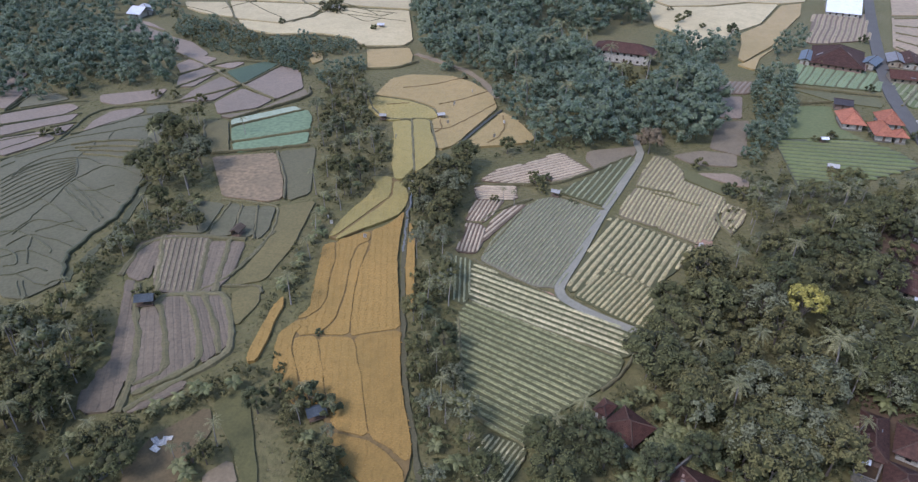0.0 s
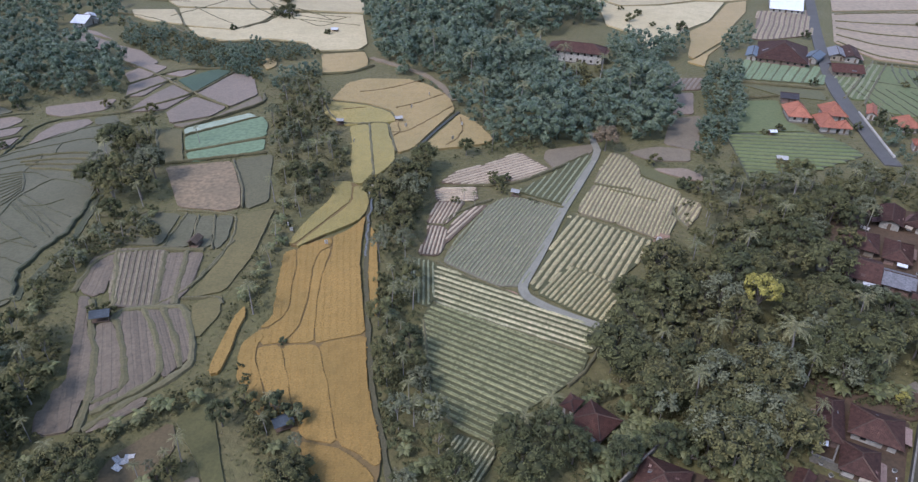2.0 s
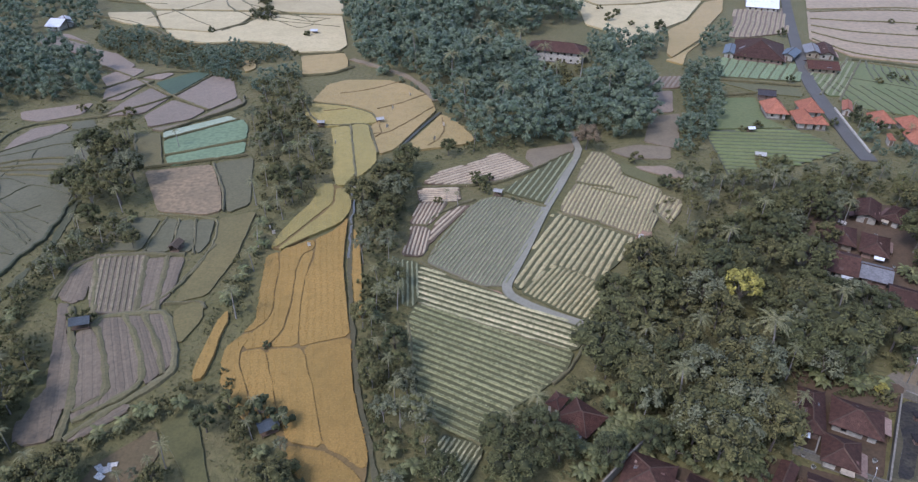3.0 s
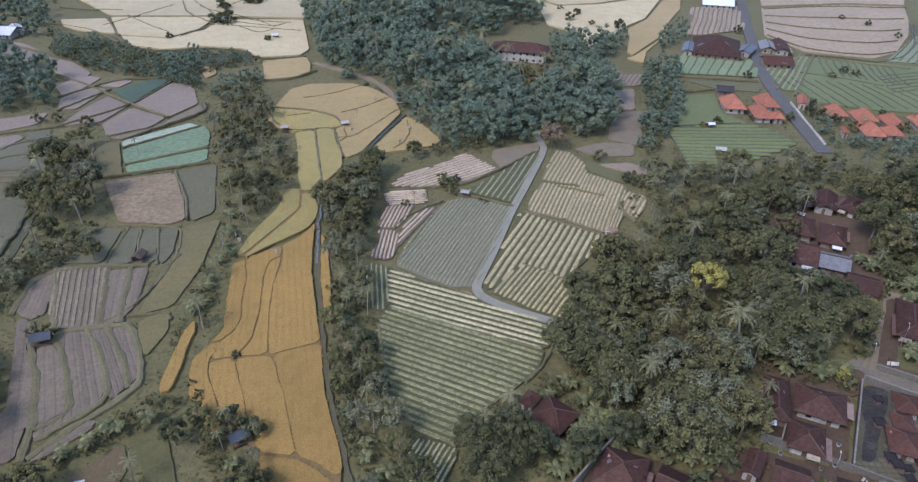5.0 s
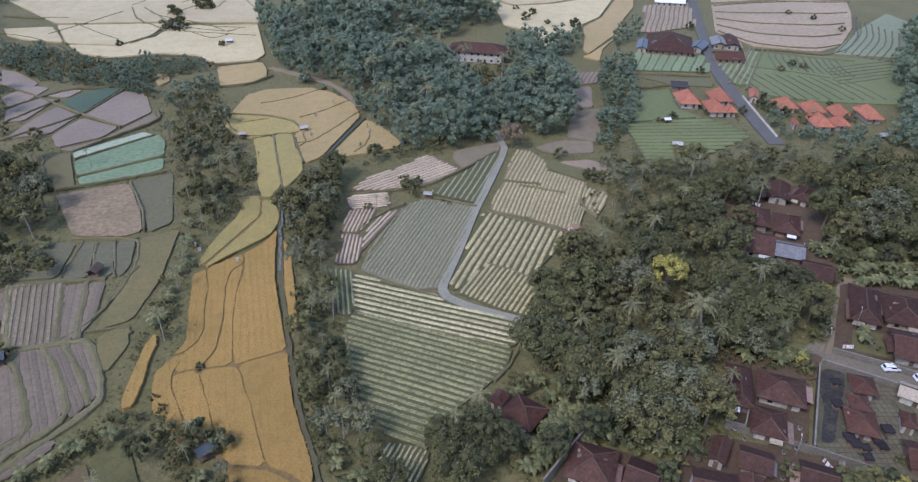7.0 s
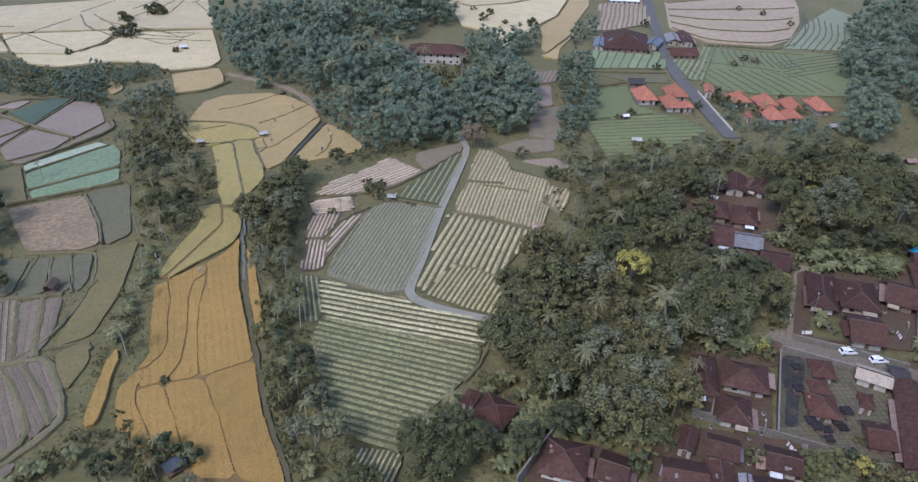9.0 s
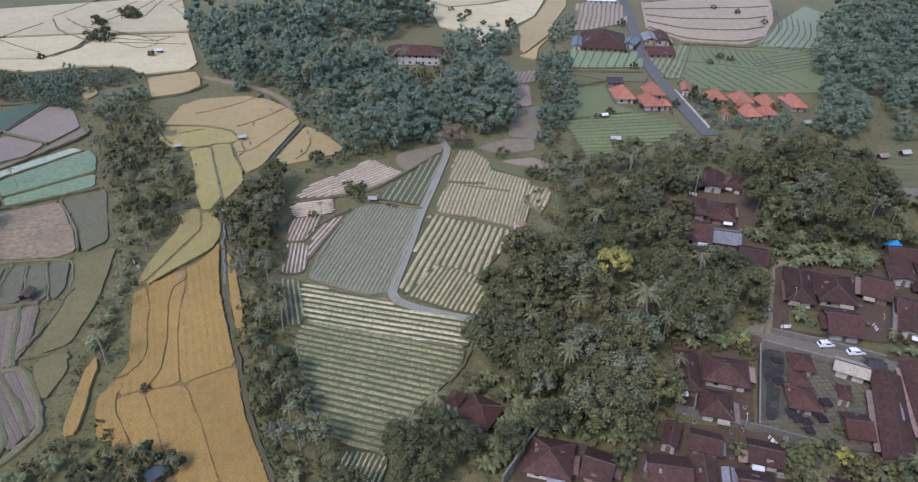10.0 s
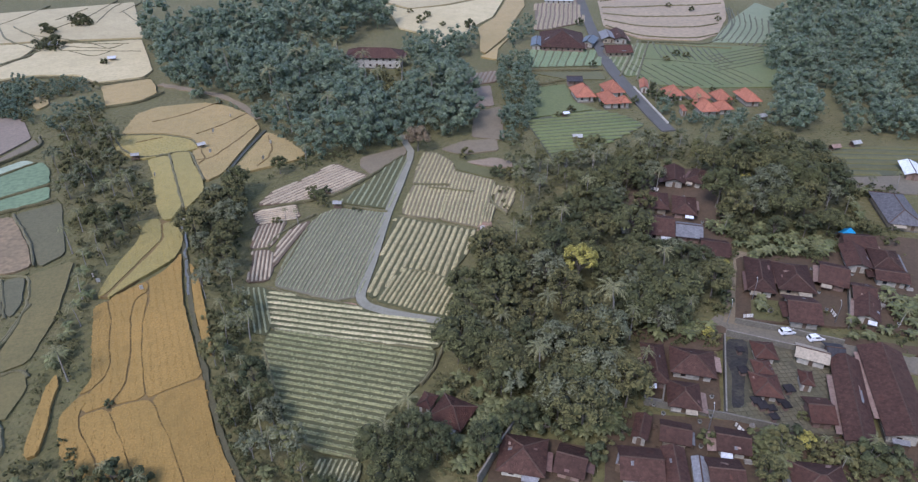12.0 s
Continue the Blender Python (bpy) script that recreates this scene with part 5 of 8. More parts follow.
terrace_set([(-139.0, 182.2), (-127.9, 173.0), (-116.9, 163.2)], [(-139.0, 187.6), (-125.1, 179.1), (-116.0, 174.4)], 3, 0.7)
terrace_set([(-137.7, 152.9), (-136.6, 162.3), (-128.0, 160.6), (-117.7, 157.1)], [(-133.2, 141.3), (-129.5, 146.1), (-118.8, 142.9), (-113.9, 140.0)], 3, 0.7)
terrace_set([(-178.3, 205.7), (-172.6, 214.0), (-167.4, 224.2)], [(-183.2, 212.7), (-177.3, 217.6), (-167.3, 222.0)], 2, 0.7)
pond([(-69.5, 75.9), (-69.5, 79.2), (-69.7, 82.7), (-66.5, 83.9), (-64.7, 80.6), (-65.0, 77.2), (-66.6, 74.6)])
# -- end of bunds --


# ---- houses ----
HOUSE_LABEL = {"brown_clay_tiles": "low village house with a weathered brown tiled roof", "red_brown_clay_tiles": "house with a faded red-brown tiled roof", "orange_clay_tiles": "white-walled pavilion with a bright orange tiled roof",
               "grey_roof_tiles": "house with a dark grey tiled roof", "white_roof_sheet": "building with a white sheet roof", "stained_flat_roof": "open yard shelter with a stained flat roof"}


def flat_part(name, faces3, material, parent, thick=0.14, label=""):
    """Sloping sheets with thickness."""
    bm = bmesh.new()
    for f in faces3:
        top = [bm.verts.new(v) for v in f]
        low = [bm.verts.new((v[0], v[1], v[2] - thick)) for v in f]
        bm.faces.new(top)
        bm.faces.new(low[::-1])
        for i in range(len(f)):
            j = (i + 1) % len(f)
            bm.faces.new((top[j], top[i], low[i], low[j]))
    bmesh.ops.recalc_face_normals(bm, faces=bm.faces)
    return part(name, bm, material, parent, label)


def house(x, y, w, d, turn, tile, form, awning=False, steep=1.0, storeys=1):
    CLEAR.append((x, y, 0.5 * max(w, d), 0.5 if storeys == 1 else 2.4))
    root = new("house")
    root.matrix_basis = pose(x, y, -0.15, 0, 0, turn)
    cat = "house" if tile not in (GREY_SHEET, CREAM_SHEET, DARK_SHEET, BLUE_SHEET, FLAT_ROOF) else "shed"
    if cat == "shed":
        root.name = "shed"
    tagged(root, HOUSE_LABEL.get(tile.name, "plain shed with a " + tile.name.replace("_", " ")), cat, "village houses")
    rng = random.Random(int(x * 3 + y * 7))
    e = 2.9 * storeys - 0.25
    o = min(1.1, 0.17 * min(w, d))
    iw, idp = w - 2 * o, d - 2 * o
    wall = rng.choice((PLASTER, CREAM_WALL, BRICK_WALL, PLASTER)) if tile is not ORANGE_TILE else PLASTER
    part("plinth", box(bmesh.new(), 0, 0, -0.05, iw + 0.5, idp + 0.5, 0.7, 0.05), STONE_WALL, root)
    t = 0.15
    for cx, cy, sx, sy in ((0, -idp / 2, iw, t), (0, idp / 2, iw, t), (-iw / 2, 0, t, idp - t), (iw / 2, 0, t, idp - t)):
        part("wall", box(bmesh.new(), cx, cy, e / 2 + 0.15, sx, sy, e - 0.3), wall, root)
    n = max(1, int(iw / 3))
    for s in range(storeys):
        for k in range(n):
            cx, z0 = -iw / 2 + (k + 0.5) * iw / n, 2.9 * s
            if k == n // 2 and s == 0:
                part("door", box(bmesh.new(), cx, -idp / 2 - 0.09, 1.3, 0.95, 0.06, 2.0, 0.01), WOOD, root)
            else:
                win = part("window", box(bmesh.new(), cx, -idp / 2 - 0.09, z0 + 1.5, 1.1, 0.06, 1.1, 0.01), WOOD, root)
                part("pane", box(bmesh.new(), cx, -idp / 2 - 0.125, z0 + 1.5, 0.9, 0.02, 0.9), GLASS, win)
    hw, hd = w / 2, d / 2
    up = 0.5 * (d if form == "gable" and w >= 0.6 * d else min(w, d)) * (0.40 if form == "gable" else 0.46) * steep
    if form == "hip":
        if w >= d:
            r = max(0.25, hw - hd)
            a, b = (-r, 0, e + up), (r, 0, e + up)
            slopes = [[(-hw, -hd, e), (hw, -hd, e), b, a], [(hw, hd, e), (-hw, hd, e), a, b], [(hw, -hd, e), (hw, hd, e), b], [(-hw, hd, e), (-hw, -hd, e), a]]
        else:
            r = max(0.25, hd - hw)
            a, b = (0, -r, e + up), (0, r, e + up)
            slopes = [[(hw, -hd, e), (hw, hd, e), b, a], [(-hw, hd, e), (-hw, -hd, e), a, b], [(-hw, -hd, e), (hw, -hd, e), a], [(hw, hd, e), (-hw, hd, e), b]]
        caps = [(a, b)] + [(c, min((a, b), key=lambda q: (q[0] - c[0]) ** 2 + (q[1] - c[1]) ** 2)) for c in ((-hw, -hd, e), (hw, -hd, e), (hw, hd, e), (-hw, hd, e))]
    elif form == "gable":
        if w >= 0.6 * d:
            a, b = (-hw, 0, e + up), (hw, 0, e + up)
            slopes = [[(-hw, -hd, e), (hw, -hd, e), b, a], [(hw, hd, e), (-hw, hd, e), a, b]]
            ends = [[(sx * iw / 2, -idp / 2, e - 0.1), (sx * iw / 2, idp / 2, e - 0.1), (sx * iw / 2, 0, e + up * idp / d - 0.1)] for sx in (-1, 1)]
        else:
            a, b = (0, -hd, e + up), (0, hd, e + up)
            slopes = [[(hw, -hd, e), (hw, hd, e), b, a], [(-hw, hd, e), (-hw, -hd, e), a, b]]
            ends = [[(-iw / 2, sy * idp / 2, e - 0.1), (iw / 2, sy * idp / 2, e - 0.1), (0, sy * idp / 2, e + up * iw / w - 0.1)] for sy in (-1, 1)]
        for g in ends:
            bm = bmesh.new()
            bm.faces.new([bm.verts.new(v) for v in g])
            bmesh.ops.solidify(bm, geom=bm.faces[:], thickness=0.12)
            part("gable", bm, wall, root)
        caps = [(a, b)]
    else:
        slopes = [[(-hw, -hd, e - 0.5), (hw, -hd, e - 0.5), (hw, hd, e), (-hw, hd, e)]]
        caps = []
    roof = flat_part("roof", slopes, tile, root)
    for a, b in caps:
        part("ridge_cap", tube(bmesh.new(), [Vector(a) + Vector((0, 0, 0.03)), Vector(b) + Vector((0, 0, 0.03))], [0.16, 0.16], 6), RIDGE if tile is not ORANGE_TILE else tile, roof)
    if tile in (BROWN_TILE, RUST_TILE) and min(w, d) > 4:
        # newer tiles and sheets laid over old leaks
        for _ in range(rng.randrange(2, 5)):
            quad = [Vector(v) for v in slopes[rng.randrange(2)]]
            u, v, du, dv = rng.uniform(0.12, 0.7), rng.uniform(0.08, 0.65), rng.uniform(0.05, 0.16), rng.uniform(0.06, 0.22)
            c = quad[3] if len(quad) == 4 else quad[2]
            spot = [(quad[0].lerp(quad[1], a)).lerp(c.lerp(quad[2], a), b) + Vector((0, 0, 0.09)) for a, b in ((u, v), (u + du, v), (u + du, v + dv), (u, v + dv))]
            flat_part("roof_patch", [spot], rng.choice((RUST_TILE, BROWN_TILE, FLAT_ROOF, RUST_SHEET, GREY_SHEET, RUST_TILE)), roof, 0.05)
    if tile is BROWN_TILE and min(w, d) > 4:
        # a lower lean-to roof against one side
        side, ln, out = rng.choice((-1, 1)), d * rng.uniform(0.45, 0.85), rng.uniform(1.6, 2.6)
        oy = rng.uniform(-0.5, 0.5) * (d - ln)
        x0, x1 = side * (hw - o + 0.05), side * (hw - o + 0.05 + out)
        flat_part("lean_to_roof", [[(x0, oy - ln / 2, e - 0.25), (x1, oy - ln / 2, e - 0.75), (x1, oy + ln / 2, e - 0.75), (x0, oy + ln / 2, e - 0.25)]], rng.choice((RUST_SHEET, GREY_SHEET, BROWN_TILE, FLAT_ROOF, RUST_SHEET)), root, 0.07)
        for sy in (-1, 1):
            part("post", tube(bmesh.new(), [(x1 - side * 0.15, oy + sy * ln * 0.46, 0), (x1 - side * 0.15, oy + sy * ln * 0.46, e - 0.74)], [0.06, 0.06], 6), WOOD, root)
    if awning:
        k = 0.34 * w
        ox = rng.choice((-1, 1)) * 0.2 * w
        flat_part("awning", [[(ox - k / 2, -hd - 0.9, e - 0.75), (ox + k / 2, -hd - 0.9, e - 0.75), (ox + k / 2, -hd + 0.2, e - 0.3), (ox - k / 2, -hd + 0.2, e - 0.3)]], rng.choice((WHITE_SHEET, GREY_SHEET, CREAM_SHEET)), root, 0.05, "pale sheet awning")
        for sx in (-1, 1):
            part("post", tube(bmesh.new(), [(ox + sx * k * 0.47, -hd - 0.75, 0), (ox + sx * k * 0.47, -hd - 0.75, e - 0.72)], [0.06, 0.06], 6), WOOD, root)


# -- houses --
house(91.8, 96.8, 10.2, 9.1, -28, BROWN_TILE, 'hip')
house(83.2, 98.8, 5.5, 13.4, -23, BROWN_TILE, 'hip', awning=True)
house(84.3, 88.0, 7.2, 8.3, -27, BROWN_TILE, 'hip', awning=True)
house(110.4, 95.9, 5.4, 6.2, -22, RUST_TILE, 'hip')
house(106.3, 90.8, 4.4, 5.5, -20, RUST_TILE, 'hip')
house(103.5, 85.9, 6.3, 7.5, -25, RUST_TILE, 'hip')
house(113.7, 85.4, 3.1, 4.9, -30, RUST_TILE, 'hip')
house(120.6, 91.9, 7.5, 5.6, -40, CREAM_SHEET, 'gable')
house(109.7, 76.4, 5.5, 7.7, -22, RUST_TILE, 'gable')
house(119.2, 77.6, 6.5, 27.3, -34, BROWN_TILE, 'gable')
house(126.2, 91.1, 4.2, 6.2, -27, DARK_SHEET, 'gable')
house(129.6, 76.8, 9.8, 29.1, -31, BROWN_TILE, 'gable', awning=True)
house(71.0, 82.2, 3.5, 7.0, -37, BROWN_TILE, 'gable')
house(76.9, 79.0, 6.4, 6.2, -30, BROWN_TILE, 'gable')
house(66.2, 73.7, 8.6, 8.5, -22, BROWN_TILE, 'gable', awning=True)
house(72.6, 71.6, 4.7, 9.1, -22, BROWN_TILE, 'gable')
house(76.6, 69.3, 3.0, 6.4, -26, GREY_SHEET, 'gable')
house(86.9, 74.0, 6.8, 6.6, -28, BROWN_TILE, 'gable', awning=True)
house(80.7, 67.2, 6.9, 7.8, -22, BROWN_TILE, 'gable')
house(96.9, 60.8, 10.5, 9.4, -24, BROWN_TILE, 'hip')
house(44.8, 81.8, 9.5, 9.6, -26, BROWN_TILE, 'hip', awning=True)
house(53.5, 77.9, 6.2, 7.5, -34, BROWN_TILE, 'gable')
house(63.4, 76.6, 1.2, 4.7, -37, GREY_SHEET, 'gable')
house(34.3, 96.3, 8.1, 7.9, -44, RUST_TILE, 'hip', awning=True)
house(30.0, 100.9, 3.4, 4.5, -37, RUST_TILE, 'hip')
house(138.0, 183.2, 7.3, 12.7, -30, BROWN_TILE, 'gable')
house(145.4, 180.0, 6.1, 10.9, -48, BROWN_TILE, 'hip', awning=True)
house(122.5, 168.2, 8.1, 11.4, -27, BROWN_TILE, 'hip')
house(129.7, 162.9, 7.7, 12.1, -30, BROWN_TILE, 'hip', awning=True)
house(108.7, 158.4, 7.9, 9.7, -26, BROWN_TILE, 'gable')
house(115.6, 153.8, 8.7, 12.5, -27, BROWN_TILE, 'gable', awning=True)
house(122.7, 148.9, 8.0, 9.0, -28, GREY_SHEET, 'gable')
house(124.7, 138.3, 8.1, 9.3, -31, BROWN_TILE, 'gable')
house(128.9, 123.0, 7.3, 16.5, -31, BROWN_TILE, 'hip', awning=True)
house(137.1, 119.6, 9.8, 13.6, -28, BROWN_TILE, 'hip', awning=True)
house(148.6, 117.9, 7.7, 11.4, -39, BROWN_TILE, 'gable', awning=True)
house(129.6, 106.8, 8.1, 11.7, -27, BROWN_TILE, 'gable')
house(146.7, 103.2, 6.1, 11.2, -42, BROWN_TILE, 'gable', awning=True)
house(150.3, 108.9, 6.0, 8.4, -31, BROWN_TILE, 'gable')
house(161.2, 123.6, 7.1, 12.2, -30, BROWN_TILE, 'gable')
house(168.3, 120.2, 8.0, 11.1, -31, BROWN_TILE, 'hip', awning=True)
house(163.5, 113.1, 8.7, 6.3, -31, BROWN_TILE, 'gable')
house(167.9, 130.5, 9.4, 8.4, -23, BROWN_TILE, 'gable')
house(194.8, 143.5, 10.8, 21.7, -27, SLATE_TILE, 'hip', awning=True)
house(222.9, 165.8, 6.3, 11.8, -33, WHITE_SHEET, 'gable')
house(141.3, 267.8, 9.3, 13.1, -8, ORANGE_TILE, 'hip', steep=1.75)
house(156.6, 268.9, 9.1, 11.7, -8, ORANGE_TILE, 'hip', steep=1.75)
house(149.0, 257.3, 7.7, 12.5, -8, ORANGE_TILE, 'hip', steep=1.75)
house(154.5, 253.6, 5.1, 6.5, -11, ORANGE_TILE, 'hip', steep=1.75)
house(180.8, 257.3, 8.3, 9.8, -8, ORANGE_TILE, 'hip', steep=1.75)
house(190.1, 251.9, 8.7, 10.2, -8, ORANGE_TILE, 'hip', steep=1.75)
house(185.2, 238.4, 8.0, 12.8, -8, ORANGE_TILE, 'hip', steep=1.75)
house(175.0, 238.6, 2.3, 5.7, -19, ORANGE_TILE, 'hip', steep=1.75)
house(199.1, 247.2, 7.5, 9.3, -8, ORANGE_TILE, 'hip', steep=1.75)
house(192.9, 236.3, 6.8, 8.0, -9, ORANGE_TILE, 'hip', steep=1.75)
house(210.7, 244.2, 7.4, 13.5, -8, ORANGE_TILE, 'hip', steep=1.75)
house(173.6, 270.7, 4.1, 11.8, -25, ORANGE_TILE, 'gable', steep=1.5)
house(164.7, 347.9, 24.5, 29.8, -21, BROWN_TILE, 'hip')
house(149.9, 347.9, 6.4, 16.7, -23, BLUE_SHEET, 'gable')
house(179.4, 343.4, 7.5, 13.8, -38, BLUE_SHEET, 'gable')
house(193.2, 349.2, 8.6, 14.8, -18, GREY_SHEET, 'gable')
house(200.0, 349.1, 8.5, 20.1, -18, BROWN_TILE, 'gable')
house(186.4, 323.6, 14.7, 11.8, -11, RUST_TILE, 'gable')
house(144.8, 285.4, 7.7, 7.0, -15, DARK_SHEET, 'gable')
house(203.8, 449.5, 19.7, 29.7, -17, WHITE_SHEET, 'gable')
house(58.3, 338.4, 29.0, 13.5, -17, BROWN_TILE, 'hip', storeys=2)
house(-215.1, 383.7, 9.3, 14.4, -9, WHITE_SHEET, 'gable')
house(-215.0, 389.7, 6.6, 15.4, 33, WHITE_SHEET, 'gable')
# -- end of houses --


# ---- huts and small things ----
def field_hut(x, y, s, turn, cover):
    CLEAR.append((x, y, s * 0.5, 0.5))
    material, words = {"tin": (TIN, "dull grey tin"), "thatch": (THATCH, "brown thatch"), "tarp": (GREY_TARP, "blue-grey tarpaulin"), "white": (WHITE_SHEET, "white sheet"), "rust": (RUST_SHEET, "rusty sheet"), "blue": (BLUE_TARP, "bright blue tarpaulin")}[cover]
    root = new("field_hut")
    root.matrix_basis = pose(x, y, rise(x, y), 0, 0, turn)
    tagged(root, "small open field hut with a " + words + " roof", "hut", "field huts")
    w, d, e = s, s * 0.75, 2.3
    for sx in (-1, 1):
        for sy in (-1, 1):
            part("post", tube(bmesh.new(), [(sx * w * 0.4, sy * d * 0.4, -0.2), (sx * w * 0.4, sy * d * 0.4, e)], [0.07, 0.06], 6), WOOD, root)
    part("platform", box(bmesh.new(), 0, 0, 0.7, w * 0.86, d * 0.86, 0.1, 0.01), WOOD, root)
    part("back_wall", box(bmesh.new(), 0, d * 0.41, 1.5, w * 0.8, 0.05, 1.6), WOOD, root)
    r = 0.3 * d
    flat_part("roof", [[(-w / 2, -d / 2, e), (w / 2, -d / 2, e), (w / 2, 0, e + r), (-w / 2, 0, e + r)], [(w / 2, d / 2, e), (-w / 2, d / 2, e), (-w / 2, 0, e + r), (w / 2, 0, e + r)]], material, root, 0.08 if cover != "thatch" else 0.22)


def white_tank(x, y):
    root = new("water_tank")
    root.matrix_basis = pose(x, y, 0.1, 0, 0, 20)
    tagged(root, "small white water tank on a low block", "tank")
    part("base", box(bmesh.new(), 0, 0, 0.2, 1.7, 1.3, 0.6, 0.03), STONE_WALL, root)
    part("tank", box(bmesh.new(), 0, 0, 1.2, 1.4, 1.0, 1.4, 0.15), CLOTH, root)
    part("lid", tube(bmesh.new(), [(0, 0, 1.85), (0, 0, 2.0)], [0.3, 0.28], 10), CLOTH, root)


def tarp_sheets(x, y):
    for k, (dx, dy, w, d, a) in enumerate(((0, 0, 2.2, 1.5, 20), (-1.3, 0.5, 1.2, 1.9, 50), (0.9, 1.3, 1.9, 1.1, 10), (-0.4, -1.5, 1.2, 2.0, 65))):
        bm = bmesh.new()
        bmesh.ops.create_grid(bm, x_segments=8, y_segments=8, size=0.5)
        for v in bm.verts:
            v.co = Vector((v.co.x * w, v.co.y * d, 0.30 * noise.noise(v.co * 3.3 + Vector((k, 0, 0))) + 0.2 + 0.03 * k))
        bmesh.ops.solidify(bm, geom=bm.faces[:], thickness=0.03)
        me = bpy.data.meshes.new("plastic_sheet")
        bm.to_mesh(me)
        bm.free()
        me.materials.append(CLOTH)
        ob = new("plastic_sheet", me)
        ob.matrix_basis = pose(x + dx, y + dy, 0.14, 0, 0, a)
        tagged(ob, "crumpled white plastic sheet lying on the brown yard", "plastic sheet", "sheets on the yard")


def concrete_basin(line):
    ob, _ = slab("basin", line, 0.35, CONCRETE, step=4, amp=0.0)
    tagged(ob, "small pale concrete water outlet at the path", "basin", kind="structure")


def bird_scarer(x, y):
    root = new("bird_scarer")
    root.matrix_basis = pose(x, y, 0.2, 0, 0, (x * 37 + y * 11) % 360)
    tagged(root, "white cloth flag on a thin pole in the rice", "bird scarer", "flags in the rice")
    part("pole", tube(bmesh.new(), [(0, 0, -0.2), (0, 0, 2.4)], [0.04, 0.03], 5), WOOD, root)
    bm = bmesh.new()
    bmesh.ops.create_grid(bm, x_segments=5, y_segments=4, size=0.5)
    for v in bm.verts:
        v.co = Vector((v.co.x * 1.0 + 0.5, 0.12 * math.sin(v.co.x * 6), v.co.y * 1.3 + 1.75))
    bmesh.ops.solidify(bm, geom=bm.faces[:], thickness=0.02)
    part("flag", bm, CLOTH, root)


def car(x, y, turn, paint):
    material = WHITE_PAINT if paint == "WHITE_PAINT" else BLACK_PAINT
    root = new("car")
    root.matrix_basis = pose(x, y, 0.14, 0, 0, turn)
    CLEAR.append((x, y, 3, 0.5))
    tagged(root, ("white" if material is WHITE_PAINT else "black") + " family car parked on the village street", "car", "parked cars")
    side = ((-2.1, 0.35), (-2.12, 0.85), (-1.95, 1.0), (-1.75, 1.55), (-0.2, 1.68), (0.45, 1.55), (1.15, 1.02), (1.95, 0.9), (2.12, 0.65), (2.08, 0.35))
    bm = bmesh.new()
    l = [bm.verts.new((px, -0.83 + (0.14 if pz > 1.2 else 0), pz)) for px, pz in side]
    r = [bm.verts.new((px, 0.83 - (0.14 if pz > 1.2 else 0), pz)) for px, pz in side]
    bm.faces.new(l)
    bm.faces.new(r[::-1])
    for i in range(len(side)):
        j = (i + 1) % len(side)
        bm.faces.new((l[j], l[i], r[i], r[j]))
    bmesh.ops.recalc_face_normals(bm, faces=bm.faces)
    bmesh.ops.bevel(bm, geom=bm.edges[:], offset=0.06, segments=2, affect="EDGES")
    body = part("body", bm, material, root)
    flat_part("windscreen", [[(1.12, -0.66, 1.09), (1.12, 0.66, 1.09), (0.5, 0.6, 1.56), (0.5, -0.6, 1.56)]], GLASS, body, 0.03)
    flat_part("rear_window", [[(-1.99, -0.62, 1.08), (-1.8, -0.58, 1.52), (-1.8, 0.58, 1.52), (-1.99, 0.62, 1.08)]], GLASS, body, 0.03)
    for s in (-1, 1):
        bm = bmesh.new()
        bm.faces.new([bm.verts.new(v) for v in ((-1.7, s * 0.80, 1.08), (0.95, s * 0.80, 1.08), (0.4, s * 0.725, 1.5), (-1.6, s * 0.725, 1.52))])
        bmesh.ops.solidify(bm, geom=bm.faces[:], thickness=0.06)
        part("side_window", bm, GLASS, body)
        part("headlight", box(bmesh.new(), 2.06, s * 0.58, 0.74, 0.1, 0.32, 0.16, 0.02), STEEL, body)
        for px in (-1.3, 1.3):
            wheel = part("wheel", tube(bmesh.new(), [(px, s * 0.68, 0.31), (px, s * 0.87, 0.31)], [0.31, 0.31], 14), RUBBER, root)
            part("rim", tube(bmesh.new(), [(px, s * 0.86, 0.31), (px, s * 0.89, 0.31)], [0.19, 0.18], 10), STEEL, wheel)


def lamp_post(x, y):
    root = new("street_lamp")
    root.matrix_basis = pose(x, y, rise(x, y), 0, 0, 60)
    tagged(root, "thin grey street lamp pole beside the yard walls", "street lamp", "street lamps")
    part("pole", tube(bmesh.new(), [(0, 0, -0.3), (0, 0, 3), (0, 0, 6.2), (0.5, 0, 6.8), (1.1, 0, 6.9)], [0.1, 0.08, 0.06, 0.05, 0.04], 7), STEEL, root)
    part("lamp_head", box(bmesh.new(), 1.3, 0, 6.88, 0.55, 0.22, 0.1, 0.03), CLOTH, root)


def compound_wall(line, h=1.7):
    root, fine = ribbon("wall", line, 0.3, h, STONE_WALL, step=4.0, deep=h + 0.6, times=0)
    tagged(root, "mossy grey yard wall with a pale coping", "wall", "yard walls", "structure")
    ob, _ = ribbon("coping", line, 0.36, h + 0.1, COPING, root, step=4.0, deep=0.12, times=0)


